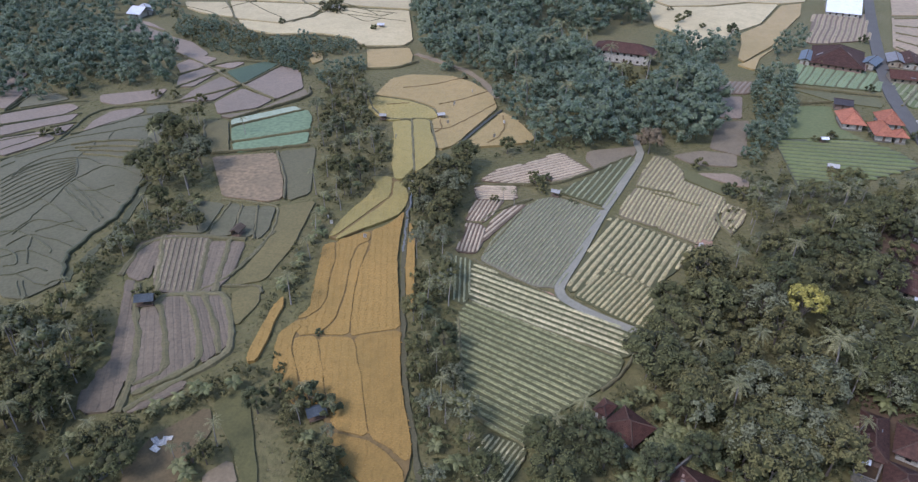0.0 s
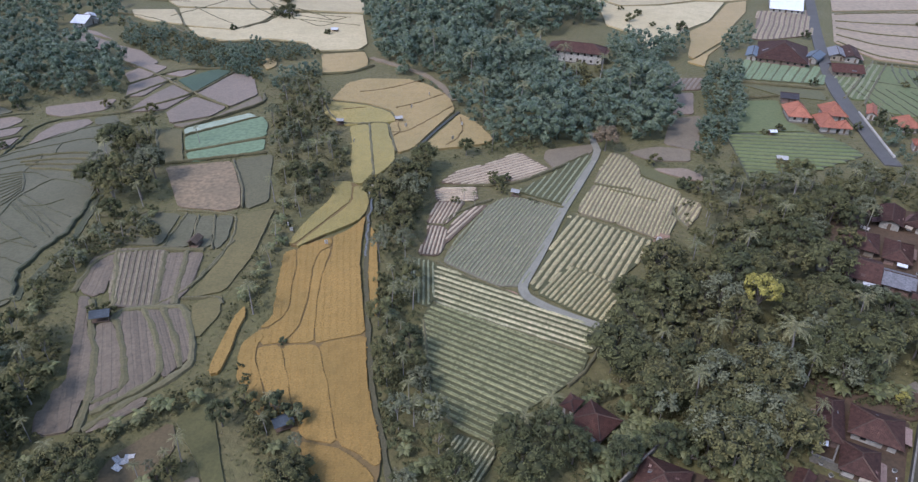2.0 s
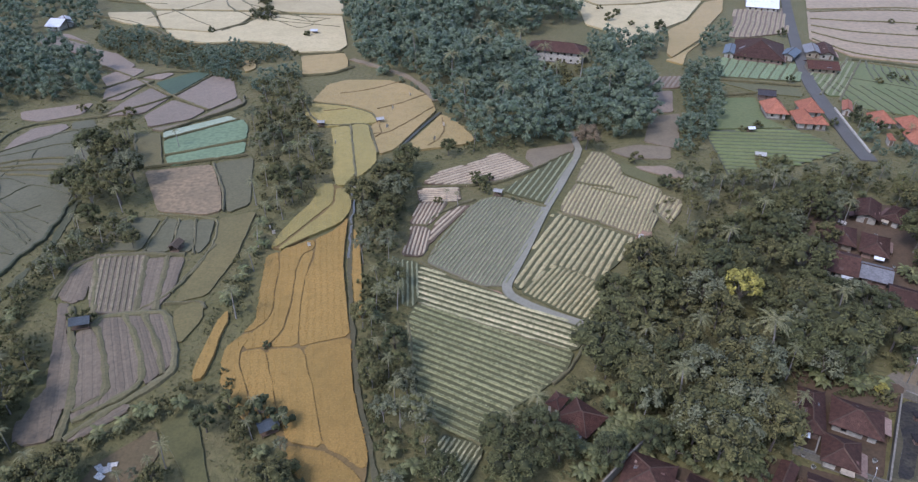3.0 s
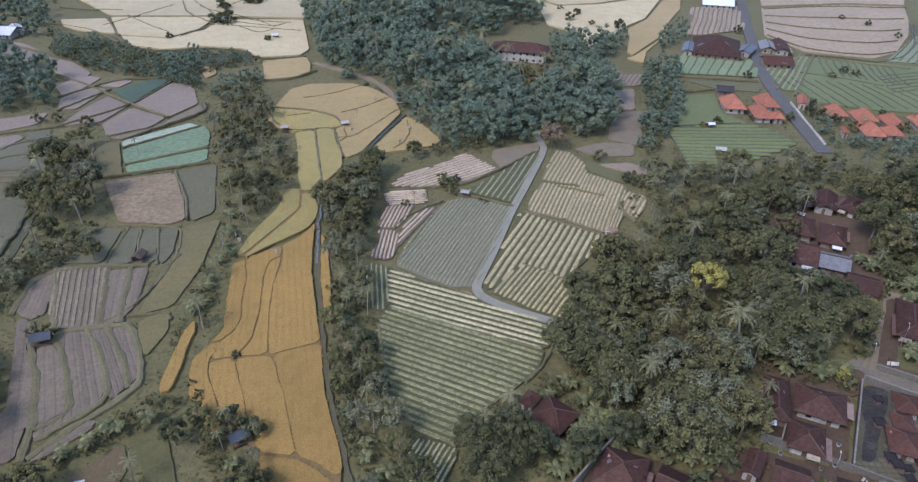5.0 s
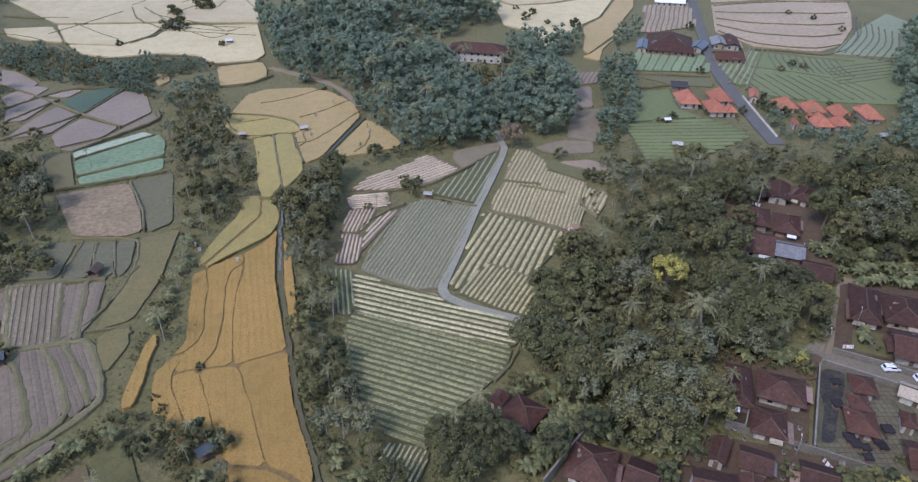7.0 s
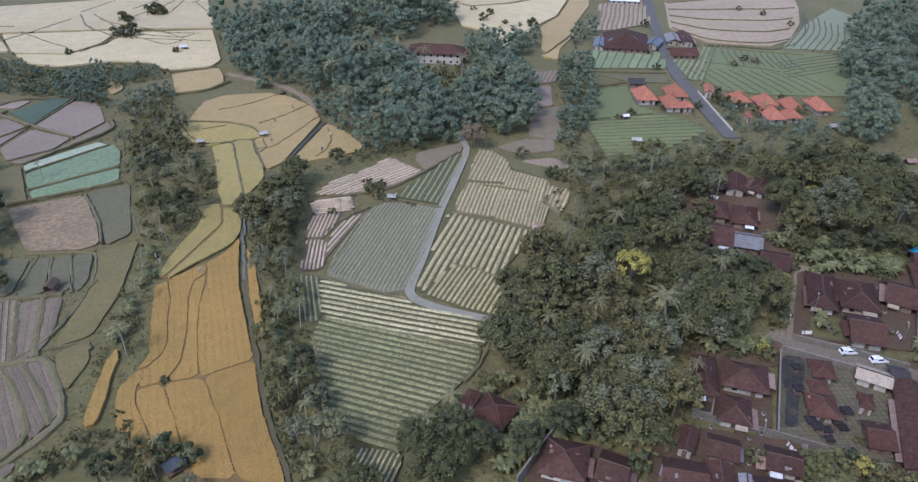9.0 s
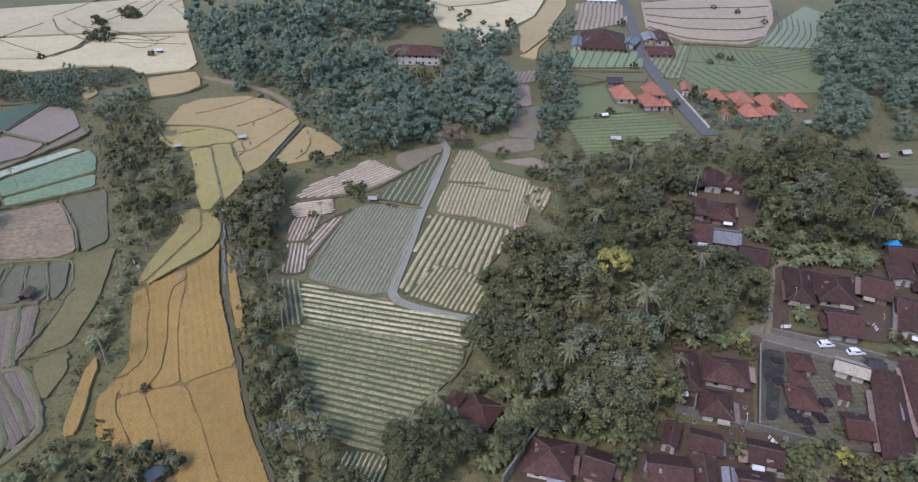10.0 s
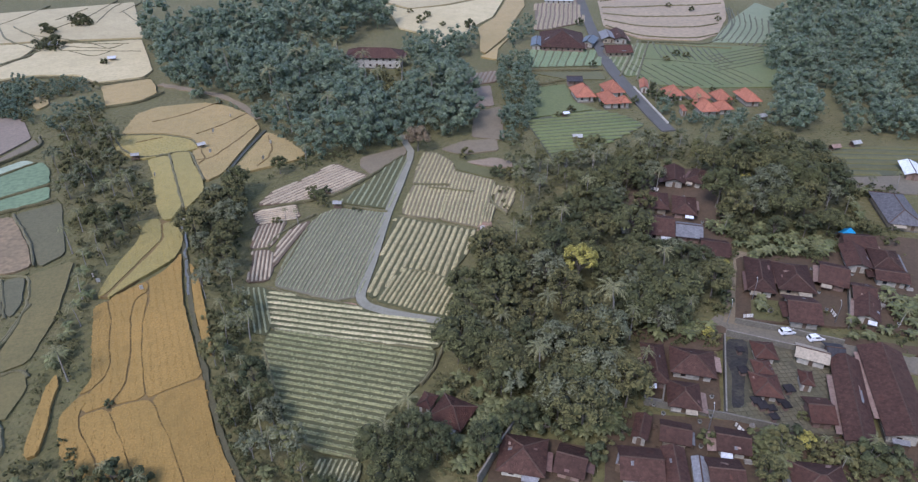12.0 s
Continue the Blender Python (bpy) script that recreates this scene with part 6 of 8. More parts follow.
def guard_wall(line):
    root, _ = ribbon("wall", line, 0.6, 0.9, PLASTER, step=4.0, deep=1.2, times=1)
    tagged(root, "low white guard wall along the asphalt road", "wall", "yard walls", "structure")


def court_paving(poly, angle):
    """Square slabs with open joints on the temple court."""
    dx, dy = math.cos(radians(angle)), math.sin(radians(angle))
    verts, faces, rng = [], [], random.Random(5)
    xs, ys = [p[0] for p in poly], [p[1] for p in poly]
    cx, cy, n = sum(xs) / len(xs), sum(ys) / len(ys), 16
    for i in range(-n, n):
        for j in range(-n, n):
            u, v = i * 1.25, j * 1.25
            x, y = cx + u * dx - v * dy, cy + u * dy + v * dx
            if not inside(x, y, poly) or rng.random() < 0.12:
                continue
            b, s, z = len(verts), 0.52, 0.28 + rng.uniform(0, 0.05)
            for q in (z, 0.1):
                for su, sv in ((-s, -s), (s, -s), (s, s), (-s, s)):
                    verts.append((x + su * dx - sv * dy, y + su * dy + sv * dx, q))
            faces += [(b, b + 1, b + 2, b + 3)] + [(b + k, b + 4 + k, b + 4 + (k + 1) % 4, b + (k + 1) % 4) for k in range(4)]
    tagged(mesh_ob("paving", verts, faces, PAVING), "square mossy paving slabs of the temple court", "paving", kind="stuff")


YARD_THINGS = {}


def yard_thing(x, y, kind, turn):
    """Small household things in the yards."""
    if any(math.hypot(x - cx, y - cy) < r * 0.95 for cx, cy, r, _d in CLEAR):
        return
    m = pose(x, y, 0.2, 0, 0, turn)
    if kind not in YARD_THINGS:
        if kind == "tub":
            root = new("plastic_tub")
            tagged(root, "pale blue plastic tub standing in a yard", "tub", "yard things")
            part("body", tube(bmesh.new(), [(0, 0, 0), (0, 0, 0.5), (0, 0, 0.55)], [0.34, 0.45, 0.48], 12), TIN, root)
            part("water", tube(bmesh.new(), [(0, 0, 0.55), (0, 0, 0.57)], [0.42, 0.42], 12), WATER, root)
        elif kind == "crate":
            root = new("crate")
            tagged(root, "worn wooden crate standing in a yard", "crate", "yard things")
            for z in (0.1, 0.35, 0.6):
                for a, b in ((0, 0.4), (0, -0.4)):
                    part("slat", box(bmesh.new(), a, b, z, 1.0, 0.04, 0.18), WOOD, root)
                for a in (0.5, -0.5):
                    part("slat", box(bmesh.new(), a, 0, z, 0.04, 0.76, 0.18), WOOD, root)
            part("floor", box(bmesh.new(), 0, 0, 0.03, 0.96, 0.74, 0.04), WOOD, root)
        elif kind == "sheet":
            root = new("laundry_line")
            tagged(root, "white laundry hanging on a line between two posts", "laundry", "yard things")
            for s in (-1, 1):
                part("post", tube(bmesh.new(), [(s * 1.6, 0, -0.2), (s * 1.6, 0, 1.7)], [0.05, 0.05], 6), WOOD, root)
            part("line", tube(bmesh.new(), [(-1.6, 0, 1.65), (0, 0, 1.58), (1.6, 0, 1.65)], [0.012, 0.012, 0.012], 5), STEEL, root)
            for k, w in ((-1.0, 0.7), (-0.1, 0.9), (0.9, 0.6)):
                bm = bmesh.new()
                bmesh.ops.create_grid(bm, x_segments=6, y_segments=4, size=0.5)
                for v in bm.verts:
                    v.co = Vector((v.co.x * w + k, 0.06 * math.sin(v.co.x * 9) + (0.25 * (0.5 - v.co.y)), v.co.y * 0.9 + 1.13))
                bmesh.ops.solidify(bm, geom=bm.faces[:], thickness=0.02)
                part("cloth", bm, CLOTH, root)
        else:
            root = new("log_pile")
            tagged(root, "stack of cut logs lying in a yard", "log pile", "yard things")
            for z, k in ((0.12, 5), (0.33, 4), (0.54, 3)):
                for q in range(k):
                    yy = (q - (k - 1) / 2) * 0.24
                    part("log", tube(bmesh.new(), [(-0.8, yy, z), (0.8, yy, z)], [0.12, 0.11], 7), PALE_BARK, root)
        root.matrix_basis = m
        YARD_THINGS[kind] = root
        return
    copy_thing(YARD_THINGS[kind], m)


def shrine(x, y):
    s = 0.55 + 0.35 * ((x * 13 + y * 7) % 1)
    root = new("shrine")
    root.matrix_basis = pose(x, y, 0.1, 0, 0, -8)
    tagged(root, "small temple shrine with a black thatched roof", "shrine", "shrines in the court")
    part("base", box(bmesh.new(), 0, 0, 0.5, 1.5 * s, 1.5 * s, 1.2, 0.08), BRICK_WALL, root)
    for sx in (-1, 1):
        for sy in (-1, 1):
            part("post", box(bmesh.new(), sx * 0.55 * s, sy * 0.55 * s, 1.35, 0.12, 0.12, 0.8), WOOD, root)
    e, w, u = 1.7, 1.3 * s, 0.75 * s
    flat_part("roof", [[(-w, -w, e), (w, -w, e), (0, 0, e + u)], [(w, -w, e), (w, w, e), (0, 0, e + u)], [(w, w, e), (-w, w, e), (0, 0, e + u)], [(-w, w, e), (-w, -w, e), (0, 0, e + u)]], BLACK_THATCH, root, 0.25)


# -- huts --
field_hut(-22.8, 253.3, 3.2, 20, 'tin')
field_hut(21.9, 194.3, 3.0, -20, 'tin')
field_hut(-30.0, 94.1, 4.2, 30, 'tarp')
field_hut(-83.3, 126.4, 4.8, 15, 'tarp')
field_hut(-72.0, 160.6, 4.2, 80, 'thatch')
field_hut(119.4, 224.0, 4.0, -15, 'tin')
field_hut(124.6, 247.8, 3.0, 5, 'white')
field_hut(-45.7, 249.2, 3.0, 0, 'tin')
field_hut(-71.3, 376.4, 4.0, 0, 'white')
field_hut(-105.8, 410.7, 6.0, 0, 'tin')
field_hut(211.4, 190.0, 4.0, 0, 'rust')
field_hut(221.5, 190.7, 4.0, 0, 'tin')
field_hut(168.4, 135.4, 5.0, 20, 'blue')
field_hut(203.3, 223.6, 4.0, 0, 'tin')
white_tank(63.1, 168.0)
tarp_sheets(-59.1, 84.0)
concrete_basin([(-27.5, 198.5), (-25.5, 199.6), (-25.3, 191.9)])
bird_scarer(-18.9, 246.7)
bird_scarer(-12.1, 280.5)
bird_scarer(-19.0, 265.5)
bird_scarer(2.5, 249.3)
bird_scarer(-0.7, 235.1)
bird_scarer(-37.4, 230.7)
bird_scarer(-45.2, 167.6)
bird_scarer(-47.1, 170.1)
bird_scarer(-33.6, 161.2)
car(122.1, 101.8, -8, 'WHITE_PAINT')
car(127.2, 97.9, -8, 'WHITE_PAINT')
car(138.6, 89.2, -8, 'BLACK_PAINT')
lamp_post(110.0, 109.3)
lamp_post(136.6, 102.2)
lamp_post(85.4, 79.5)
lamp_post(122.3, 116.2)
compound_wall([(105.7, 104.4), (91.0, 81.8)])
compound_wall([(90.7, 81.4), (100.6, 74.9)])
compound_wall([(107.1, 105.4), (120.6, 95.5)])
compound_wall([(46.6, 90.8), (40.8, 85.2), (34.6, 78.8)], 3.0)
compound_wall([(111.8, 108.9), (120.6, 103.2), (132.4, 94.5)])
compound_wall([(76.0, 89.7), (90.7, 81.4)])
compound_wall([(153.2, 116.7), (138.7, 99.7)])
compound_wall([(125.0, 89.0), (120.6, 81.8)])
compound_wall([(79.1, 95.4), (76.2, 90.1), (79.6, 88.4), (82.5, 92.6)])
guard_wall([(170.1, 273.4), (166.4, 251.5), (162.9, 229.5)])
court_paving([(110.8, 100.3), (125.6, 91.6), (112.2, 71.4), (101.6, 75.2), (91.2, 81.8), (92.8, 83.8), (97.6, 82.7)], -8)
yard_thing(87.9, 102.1, 'logs', 122)
yard_thing(86.9, 103.1, 'logs', 140)
yard_thing(91.3, 87.4, 'tub', 56)
yard_thing(89.7, 96.3, 'crate', 27)
yard_thing(80.2, 87.9, 'tub', 164)
yard_thing(89.6, 87.9, 'crate', 42)
yard_thing(91.4, 99.6, 'logs', 71)
yard_thing(77.7, 88.7, 'tub', 76)
yard_thing(82.3, 99.7, 'sheet', 79)
yard_thing(93.3, 92.4, 'logs', 108)
yard_thing(90.2, 94.8, 'crate', 59)
yard_thing(82.0, 89.7, 'tub', 20)
yard_thing(95.1, 78.2, 'logs', 51)
yard_thing(83.0, 77.1, 'crate', 91)
yard_thing(76.4, 76.3, 'sheet', 142)
yard_thing(72.5, 82.0, 'tub', 58)
yard_thing(72.4, 77.5, 'crate', 31)
yard_thing(77.3, 83.4, 'logs', 6)
yard_thing(88.3, 70.0, 'logs', 158)
yard_thing(87.8, 82.4, 'tub', 49)
yard_thing(91.3, 77.5, 'sheet', 97)
yard_thing(84.7, 81.7, 'tub', 2)
yard_thing(91.1, 72.7, 'logs', 53)
yard_thing(79.6, 82.2, 'tub', 15)
yard_thing(81.2, 75.8, 'tub', 63)
yard_thing(78.4, 85.8, 'tub', 74)
yard_thing(86.9, 76.6, 'crate', 122)
yard_thing(71.6, 80.2, 'logs', 9)
yard_thing(72.0, 80.0, 'sheet', 109)
yard_thing(87.5, 74.9, 'tub', 9)
yard_thing(74.7, 82.9, 'crate', 59)
yard_thing(91.0, 77.2, 'tub', 145)
yard_thing(141.8, 125.9, 'crate', 146)
yard_thing(137.9, 104.6, 'sheet', 75)
yard_thing(145.8, 117.8, 'logs', 127)
yard_thing(115.8, 109.4, 'sheet', 171)
yard_thing(127.8, 121.0, 'tub', 32)
yard_thing(146.1, 119.6, 'tub', 42)
yard_thing(140.3, 115.8, 'logs', 103)
yard_thing(151.7, 119.6, 'tub', 54)
yard_thing(127.2, 111.3, 'logs', 56)
yard_thing(129.6, 108.0, 'crate', 41)
yard_thing(142.3, 118.9, 'tub', 120)
yard_thing(147.0, 114.7, 'tub', 8)
yard_thing(147.1, 123.9, 'tub', 65)
yard_thing(141.4, 113.9, 'tub', 76)
yard_thing(138.0, 107.0, 'tub', 139)
yard_thing(138.5, 123.5, 'sheet', 99)
yard_thing(127.5, 118.6, 'logs', 24)
yard_thing(116.9, 111.3, 'crate', 163)
yard_thing(123.7, 110.6, 'logs', 30)
yard_thing(149.0, 121.8, 'crate', 45)
yard_thing(167.7, 115.0, 'sheet', 66)
yard_thing(156.4, 118.6, 'tub', 28)
yard_thing(153.6, 104.9, 'logs', 134)
yard_thing(163.9, 121.7, 'sheet', 0)
yard_thing(167.1, 110.0, 'tub', 78)
yard_thing(166.3, 108.7, 'logs', 156)
yard_thing(153.0, 106.9, 'crate', 110)
yard_thing(162.5, 123.6, 'tub', 45)
yard_thing(145.1, 99.9, 'crate', 147)
yard_thing(159.5, 104.7, 'tub', 19)
yard_thing(146.9, 99.5, 'crate', 84)
yard_thing(166.8, 115.2, 'sheet', 5)
yard_thing(160.5, 109.7, 'tub', 91)
yard_thing(152.7, 97.4, 'crate', 46)
yard_thing(160.9, 110.6, 'tub', 19)
yard_thing(151.6, 97.2, 'tub', 44)
yard_thing(121.6, 161.0, 'logs', 56)
yard_thing(127.4, 177.5, 'sheet', 137)
yard_thing(119.5, 144.4, 'logs', 129)
yard_thing(136.6, 186.9, 'crate', 138)
yard_thing(137.8, 155.5, 'crate', 130)
yard_thing(103.8, 149.5, 'sheet', 88)
yard_thing(134.9, 171.3, 'tub', 66)
yard_thing(123.0, 158.7, 'logs', 154)
yard_thing(145.2, 177.1, 'crate', 17)
yard_thing(111.0, 148.7, 'crate', 101)
yard_thing(131.5, 154.6, 'tub', 137)
yard_thing(118.8, 165.2, 'crate', 24)
yard_thing(108.3, 149.3, 'tub', 31)
yard_thing(51.4, 79.1, 'crate', 38)
yard_thing(50.5, 78.8, 'sheet', 141)
yard_thing(45.9, 82.4, 'crate', 76)
shrine(104.6, 82.0)
shrine(99.8, 81.5)
shrine(104.7, 80.2)
shrine(101.1, 80.3)
shrine(99.4, 83.1)
shrine(108.6, 84.3)
shrine(100.1, 78.0)
shrine(102.4, 92.1)
shrine(105.9, 98.4)
# -- end of huts --


# ---- trees ----
def fast_mesh(name, verts, corners, material, parent=None):
    """A mesh from arrays; corners: the vertices of each face, all faces alike."""
    me = bpy.data.meshes.new(name)
    n, k = corners.shape
    me.vertices.add(len(verts))
    me.vertices.foreach_set("co", np.asarray(verts, np.float32).ravel())
    me.loops.add(n * k)
    me.loops.foreach_set("vertex_index", np.asarray(corners, np.int32).ravel())
    me.polygons.add(n)
    me.polygons.foreach_set("loop_start", np.arange(0, n * k, k, dtype=np.int32))
    me.update(calc_edges=True)
    me.materials.append(material)
    ob = new(name, me)
    if parent is not None:
        ob.parent = parent
    return ob


def unit(v):
    return v / np.maximum(1e-9, np.linalg.norm(v, axis=-1, keepdims=True))


def crown_arrays(seed, rx, rz, zc, lobes, clumps, per, size, droop=0.35, corners=4, loose=1.0, lobe=(0.25, 0.40)):
    """A crown of rounded lobes, each covered in leaf clumps: the leaf sprays as bent diamonds, and the lobes' middles and radii."""
    g = np.random.RandomState(seed)
    i = np.arange(lobes)
    up = np.clip(1 - (i + 0.5) / lobes * (1 + droop) + g.uniform(-0.12, 0.12, lobes), -1, 1)
    a, ring = i * 2.4 + g.uniform(-0.4, 0.4, lobes), np.sqrt(np.maximum(0, 1 - up * up))
    lr = rx * g.uniform(*lobe, lobes)
    out = (rx - 0.75 * lr) * ring * g.uniform(0.8, 1.12, lobes)
    mids = np.stack((out * np.cos(a), out * np.sin(a), zc + (rz - 0.7 * lr) * up * g.uniform(0.85, 1.1, lobes)), 1)
    away = unit(mids - (0, 0, zc - 0.5 * rz))
    d = unit(g.normal(0, 1, (lobes, clumps, 3)) + 0.8 * away[:, None] + (0, 0, 0.35))
    cm = (mids[:, None] + d * (1, 1, 0.85) * (lr[:, None] * g.uniform(0.72, 1.0, (lobes, clumps)) * loose)[..., None]).reshape(-1, 3)
    cr = np.repeat(lr, clumps) * g.uniform(0.34, 0.6, lobes * clumps)
    e = unit(g.normal(0, 1, (len(cm), per, 3)) * (1, 1, 0.7) + (0, 0, 0.25))
    c = (cm[:, None] + e * (cr[:, None] * g.uniform(0.45, 1.15, (len(cm), per)))[..., None]).reshape(-1, 3)
    n = unit(0.7 * e.reshape(-1, 3) + 0.5 * np.repeat(d.reshape(-1, 3), per, 0) + g.normal(0, 0.3, (len(c), 3)) + (0, 0, 0.5))
    u = unit(np.cross(n, unit(g.normal(0, 1, n.shape))))
    v = np.cross(n, u)
    s = (size * g.uniform(0.6, 1.35, len(c)))[:, None]
    quads = np.stack((c - u * s * 0.75, c + v * s * 0.42 + n * s * 0.1, c + u * s * 0.75 - n * s * 0.25, c - v * s * 0.42 + n * s * 0.1), 1)
    return quads[:, :corners].reshape(-1, 3), mids, lr


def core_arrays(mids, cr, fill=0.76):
    """Filler for inner foliage: a rough twenty-sided lump in each lobe, mostly coloured darker as crown shade."""
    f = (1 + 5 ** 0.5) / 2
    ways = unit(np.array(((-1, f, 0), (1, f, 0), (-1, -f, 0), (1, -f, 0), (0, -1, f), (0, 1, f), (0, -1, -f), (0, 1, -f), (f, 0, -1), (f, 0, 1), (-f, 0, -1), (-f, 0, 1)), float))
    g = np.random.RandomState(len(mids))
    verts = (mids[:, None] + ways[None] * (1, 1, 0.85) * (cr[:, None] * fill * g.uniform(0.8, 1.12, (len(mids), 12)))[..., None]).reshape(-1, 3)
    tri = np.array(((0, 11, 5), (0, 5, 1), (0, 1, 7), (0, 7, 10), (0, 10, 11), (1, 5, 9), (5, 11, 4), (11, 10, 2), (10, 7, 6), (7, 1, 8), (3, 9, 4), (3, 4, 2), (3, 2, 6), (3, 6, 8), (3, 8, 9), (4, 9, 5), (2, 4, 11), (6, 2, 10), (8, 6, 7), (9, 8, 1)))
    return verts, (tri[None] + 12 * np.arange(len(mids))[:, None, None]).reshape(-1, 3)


def stem(rng, height, radius, mids, limbs=6, lean=0.5):
    bm = bmesh.new()
    lx, ly = rng.uniform(-lean, lean), rng.uniform(-lean, lean)
    pts = [Vector((lx * t * t, ly * t * t, -0.6 + (height + 0.6) * t)) for t in (0, 0.2, 0.45, 0.7, 1.0)]
    tube(bm, pts, [radius * k for k in (1.5, 1.0, 0.8, 0.6, 0.25)], 6)
    for mid in [Vector(p) for p in mids[:limbs]]:
        t = rng.uniform(0.45, 0.85)
        a = Vector((lx * t * t, ly * t * t, height * t))
        tube(bm, [a, a.lerp(mid, 0.55) + Vector((0, 0, 0.3)), mid], [radius * 0.45, radius * 0.3, radius * 0.1], 4)
    return bm


KINDS = {}


def tree_model(key, label, category, build):
    KINDS[key] = [None, label, category, build]


def plant_at(key, x, y, s, turn, group):
    """The first of a kind is built, the others are copies of it."""
    rec = KINDS[key]
    m = Matrix.Translation((x, y, rise(x, y))) @ Matrix.Rotation(radians(turn), 4, "Z") @ Matrix.Diagonal((s, s, s, 1))
    if rec[0] is None:
        rec[0] = rec[3]()
        tagged(rec[0], rec[1], rec[2], group)
        rec[0].matrix_basis = m
        return rec[0]
    base = rec[0]
    keep = base.matrix_basis.copy()
    base.matrix_basis = Matrix.Identity(4)
    ob = copy_thing(base, m)
    base.matrix_basis = keep
    return ob


def broadleaf(name, seed, leaf, rx, rz, zc, lobes, clumps, per, size, bark=None, thick=0.22, droop=0.35, core=None, loose=1.0):
    def build():
        rng = random.Random(seed)
        root = new(name)
        verts, mids, lr = crown_arrays(seed, rx, rz, zc, lobes, clumps, per, size, droop, 4, loose)
        part("trunk", stem(rng, zc, thick, mids.tolist(), 7), bark or BARK, root)
        crown = fast_mesh("crown", verts, np.arange(len(verts)).reshape(-1, 4), leaf, root)
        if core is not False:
            fast_mesh("inner_foliage", *core_arrays(mids, lr), core or LEAF_SHADE_CORE, crown)
        return root
    return build


# each model is about ten metres high
for k, (leaf, rx, rz, zc, lobes, clumps, per) in enumerate(((LEAF, 4.3, 3.4, 6.2, 18, 7, 11), (LEAF, 5.0, 3.0, 6.6, 20, 7, 11), (LEAF_OLIVE, 4.0, 3.7, 6.0, 16, 7, 11), (LEAF_OLIVE, 4.7, 3.2, 6.4, 18, 7, 11), (LEAF_DEEP, 3.6, 4.1, 5.8, 16, 7, 11), (LEAF_PALE, 4.2, 3.5, 6.2, 16, 8, 11))):
    tree_model(f"broad{k}", ("dense dark green broadleaf tree with a lumpy crown", "spreading dull green broadleaf tree", "olive-green broadleaf tree with a full crown", "wide olive broadleaf tree", "tall deep green broadleaf tree", "pale grey-green broadleaf tree with feathery foliage")[k], "tree", broadleaf("broadleaf_tree", 20 + k, leaf, rx, rz, zc, lobes, clumps, per, 0.34))
for k in range(2):
    tree_model(f"pale{k}", "pale grey-green tree with loose feathery foliage", "tree", broadleaf("feathery_tree", 30 + k, LEAF_PALE if k else LEAF_OLIVE, 3.8, 3.6, 6.0, 14, 7, 10, 0.36, PALE_BARK, 0.15, 0.5, LEAF, 1.15))
for k in range(2):
    tree_model(f"slender{k}", "slender tree with a pale bare trunk and thin feathery crown", "tree", broadleaf("slender_tree", 40 + k, LEAF_PALE if k else LEAF_OLIVE, 2.6, 2.6, 7.2, 10, 7, 11, 0.34, PALE_BARK, 0.12, 0.6, False, 1.15))
for k in range(3):
    tree_model(f"shrub{k}", "rounded green shrub at a field edge", "shrub", broadleaf("shrub", 50 + k, (LEAF, LEAF_OLIVE, LEAF_DEEP)[k], 4.6, 4.2, 4.2, 7, 7, 11, 0.85, BARK, 0.3, 0.6))
tree_model("yellow", "tree with bright yellow-green foliage among dark trees", "tree", broadleaf("yellow_tree", 61, LEAF_YELLOW, 3.0, 3.6, 6.0, 12, 10, 12, 0.36, core=LEAF_OLIVE))
tree_model("brown", "round brownish tree at the head of the farm road", "tree", broadleaf("brown_tree", 62, LEAF_BROWN, 4.4, 3.4, 5.4, 13, 10, 12, 0.4, core=LEAF_BROWN))


def frond(rng, length, a, lift, width, leaflets, drop):
    """An arching frond: a midrib with leaflets hanging to both sides."""
    verts, faces, last = [], [], None
    ca, sa = math.cos(a), math.sin(a)
    for i in range(leaflets + 1):
        t = i / leaflets
        r, z = length * t * (1 - 0.12 * t), length * (lift * t - drop * t * t)
        p = Vector((ca * r, sa * r, z))
        if last is not None:
            out = Vector((-sa, ca, 0))
            w = width * math.sin(math.pi * min(1, 0.12 + 0.88 * t)) * rng.uniform(0.8, 1.15)
            step = (p - last)
            for s in (-1, 1):
                b = len(verts)
                tip = p + out * s * w + Vector((ca, sa, 0)) * w * 0.35 + Vector((0, 0, -0.45 * w))
                verts += [last, last + step * 0.7, tip, tip - step * 0.3]
                faces.append((b, b + 1, b + 2, b + 3))
        last = p
    return verts, faces


def build_palm(seed, fronds, lean):
    def build():
        rng = random.Random(seed)
        root = new("coconut_palm")
        bm = bmesh.new()
        top = Vector((lean, lean * 0.4, 9.0))
        tube(bm, [Vector((top.x * t * t, top.y * t * t, -0.5 + 9.5 * t)) for t in (0, 0.1, 0.3, 0.5, 0.75, 1)], [0.26, 0.19, 0.16, 0.14, 0.12, 0.12], 8)
        part("trunk", bm, PALE_BARK, root)
        allv, allf = [], []
        for k in range(fronds):
            vs, fs = frond(rng, rng.uniform(2.5, 3.2), k * 2.4 + rng.uniform(-0.2, 0.2), rng.uniform(-0.1, 0.9), 0.33, 15, rng.uniform(0.45, 0.95))
            allf += [[i + len(allv) for i in f] for f in fs]
            allv += [v + top for v in vs]
        mesh_ob("crown", allv, allf, PALM_LEAF, root)
        return root
    return build


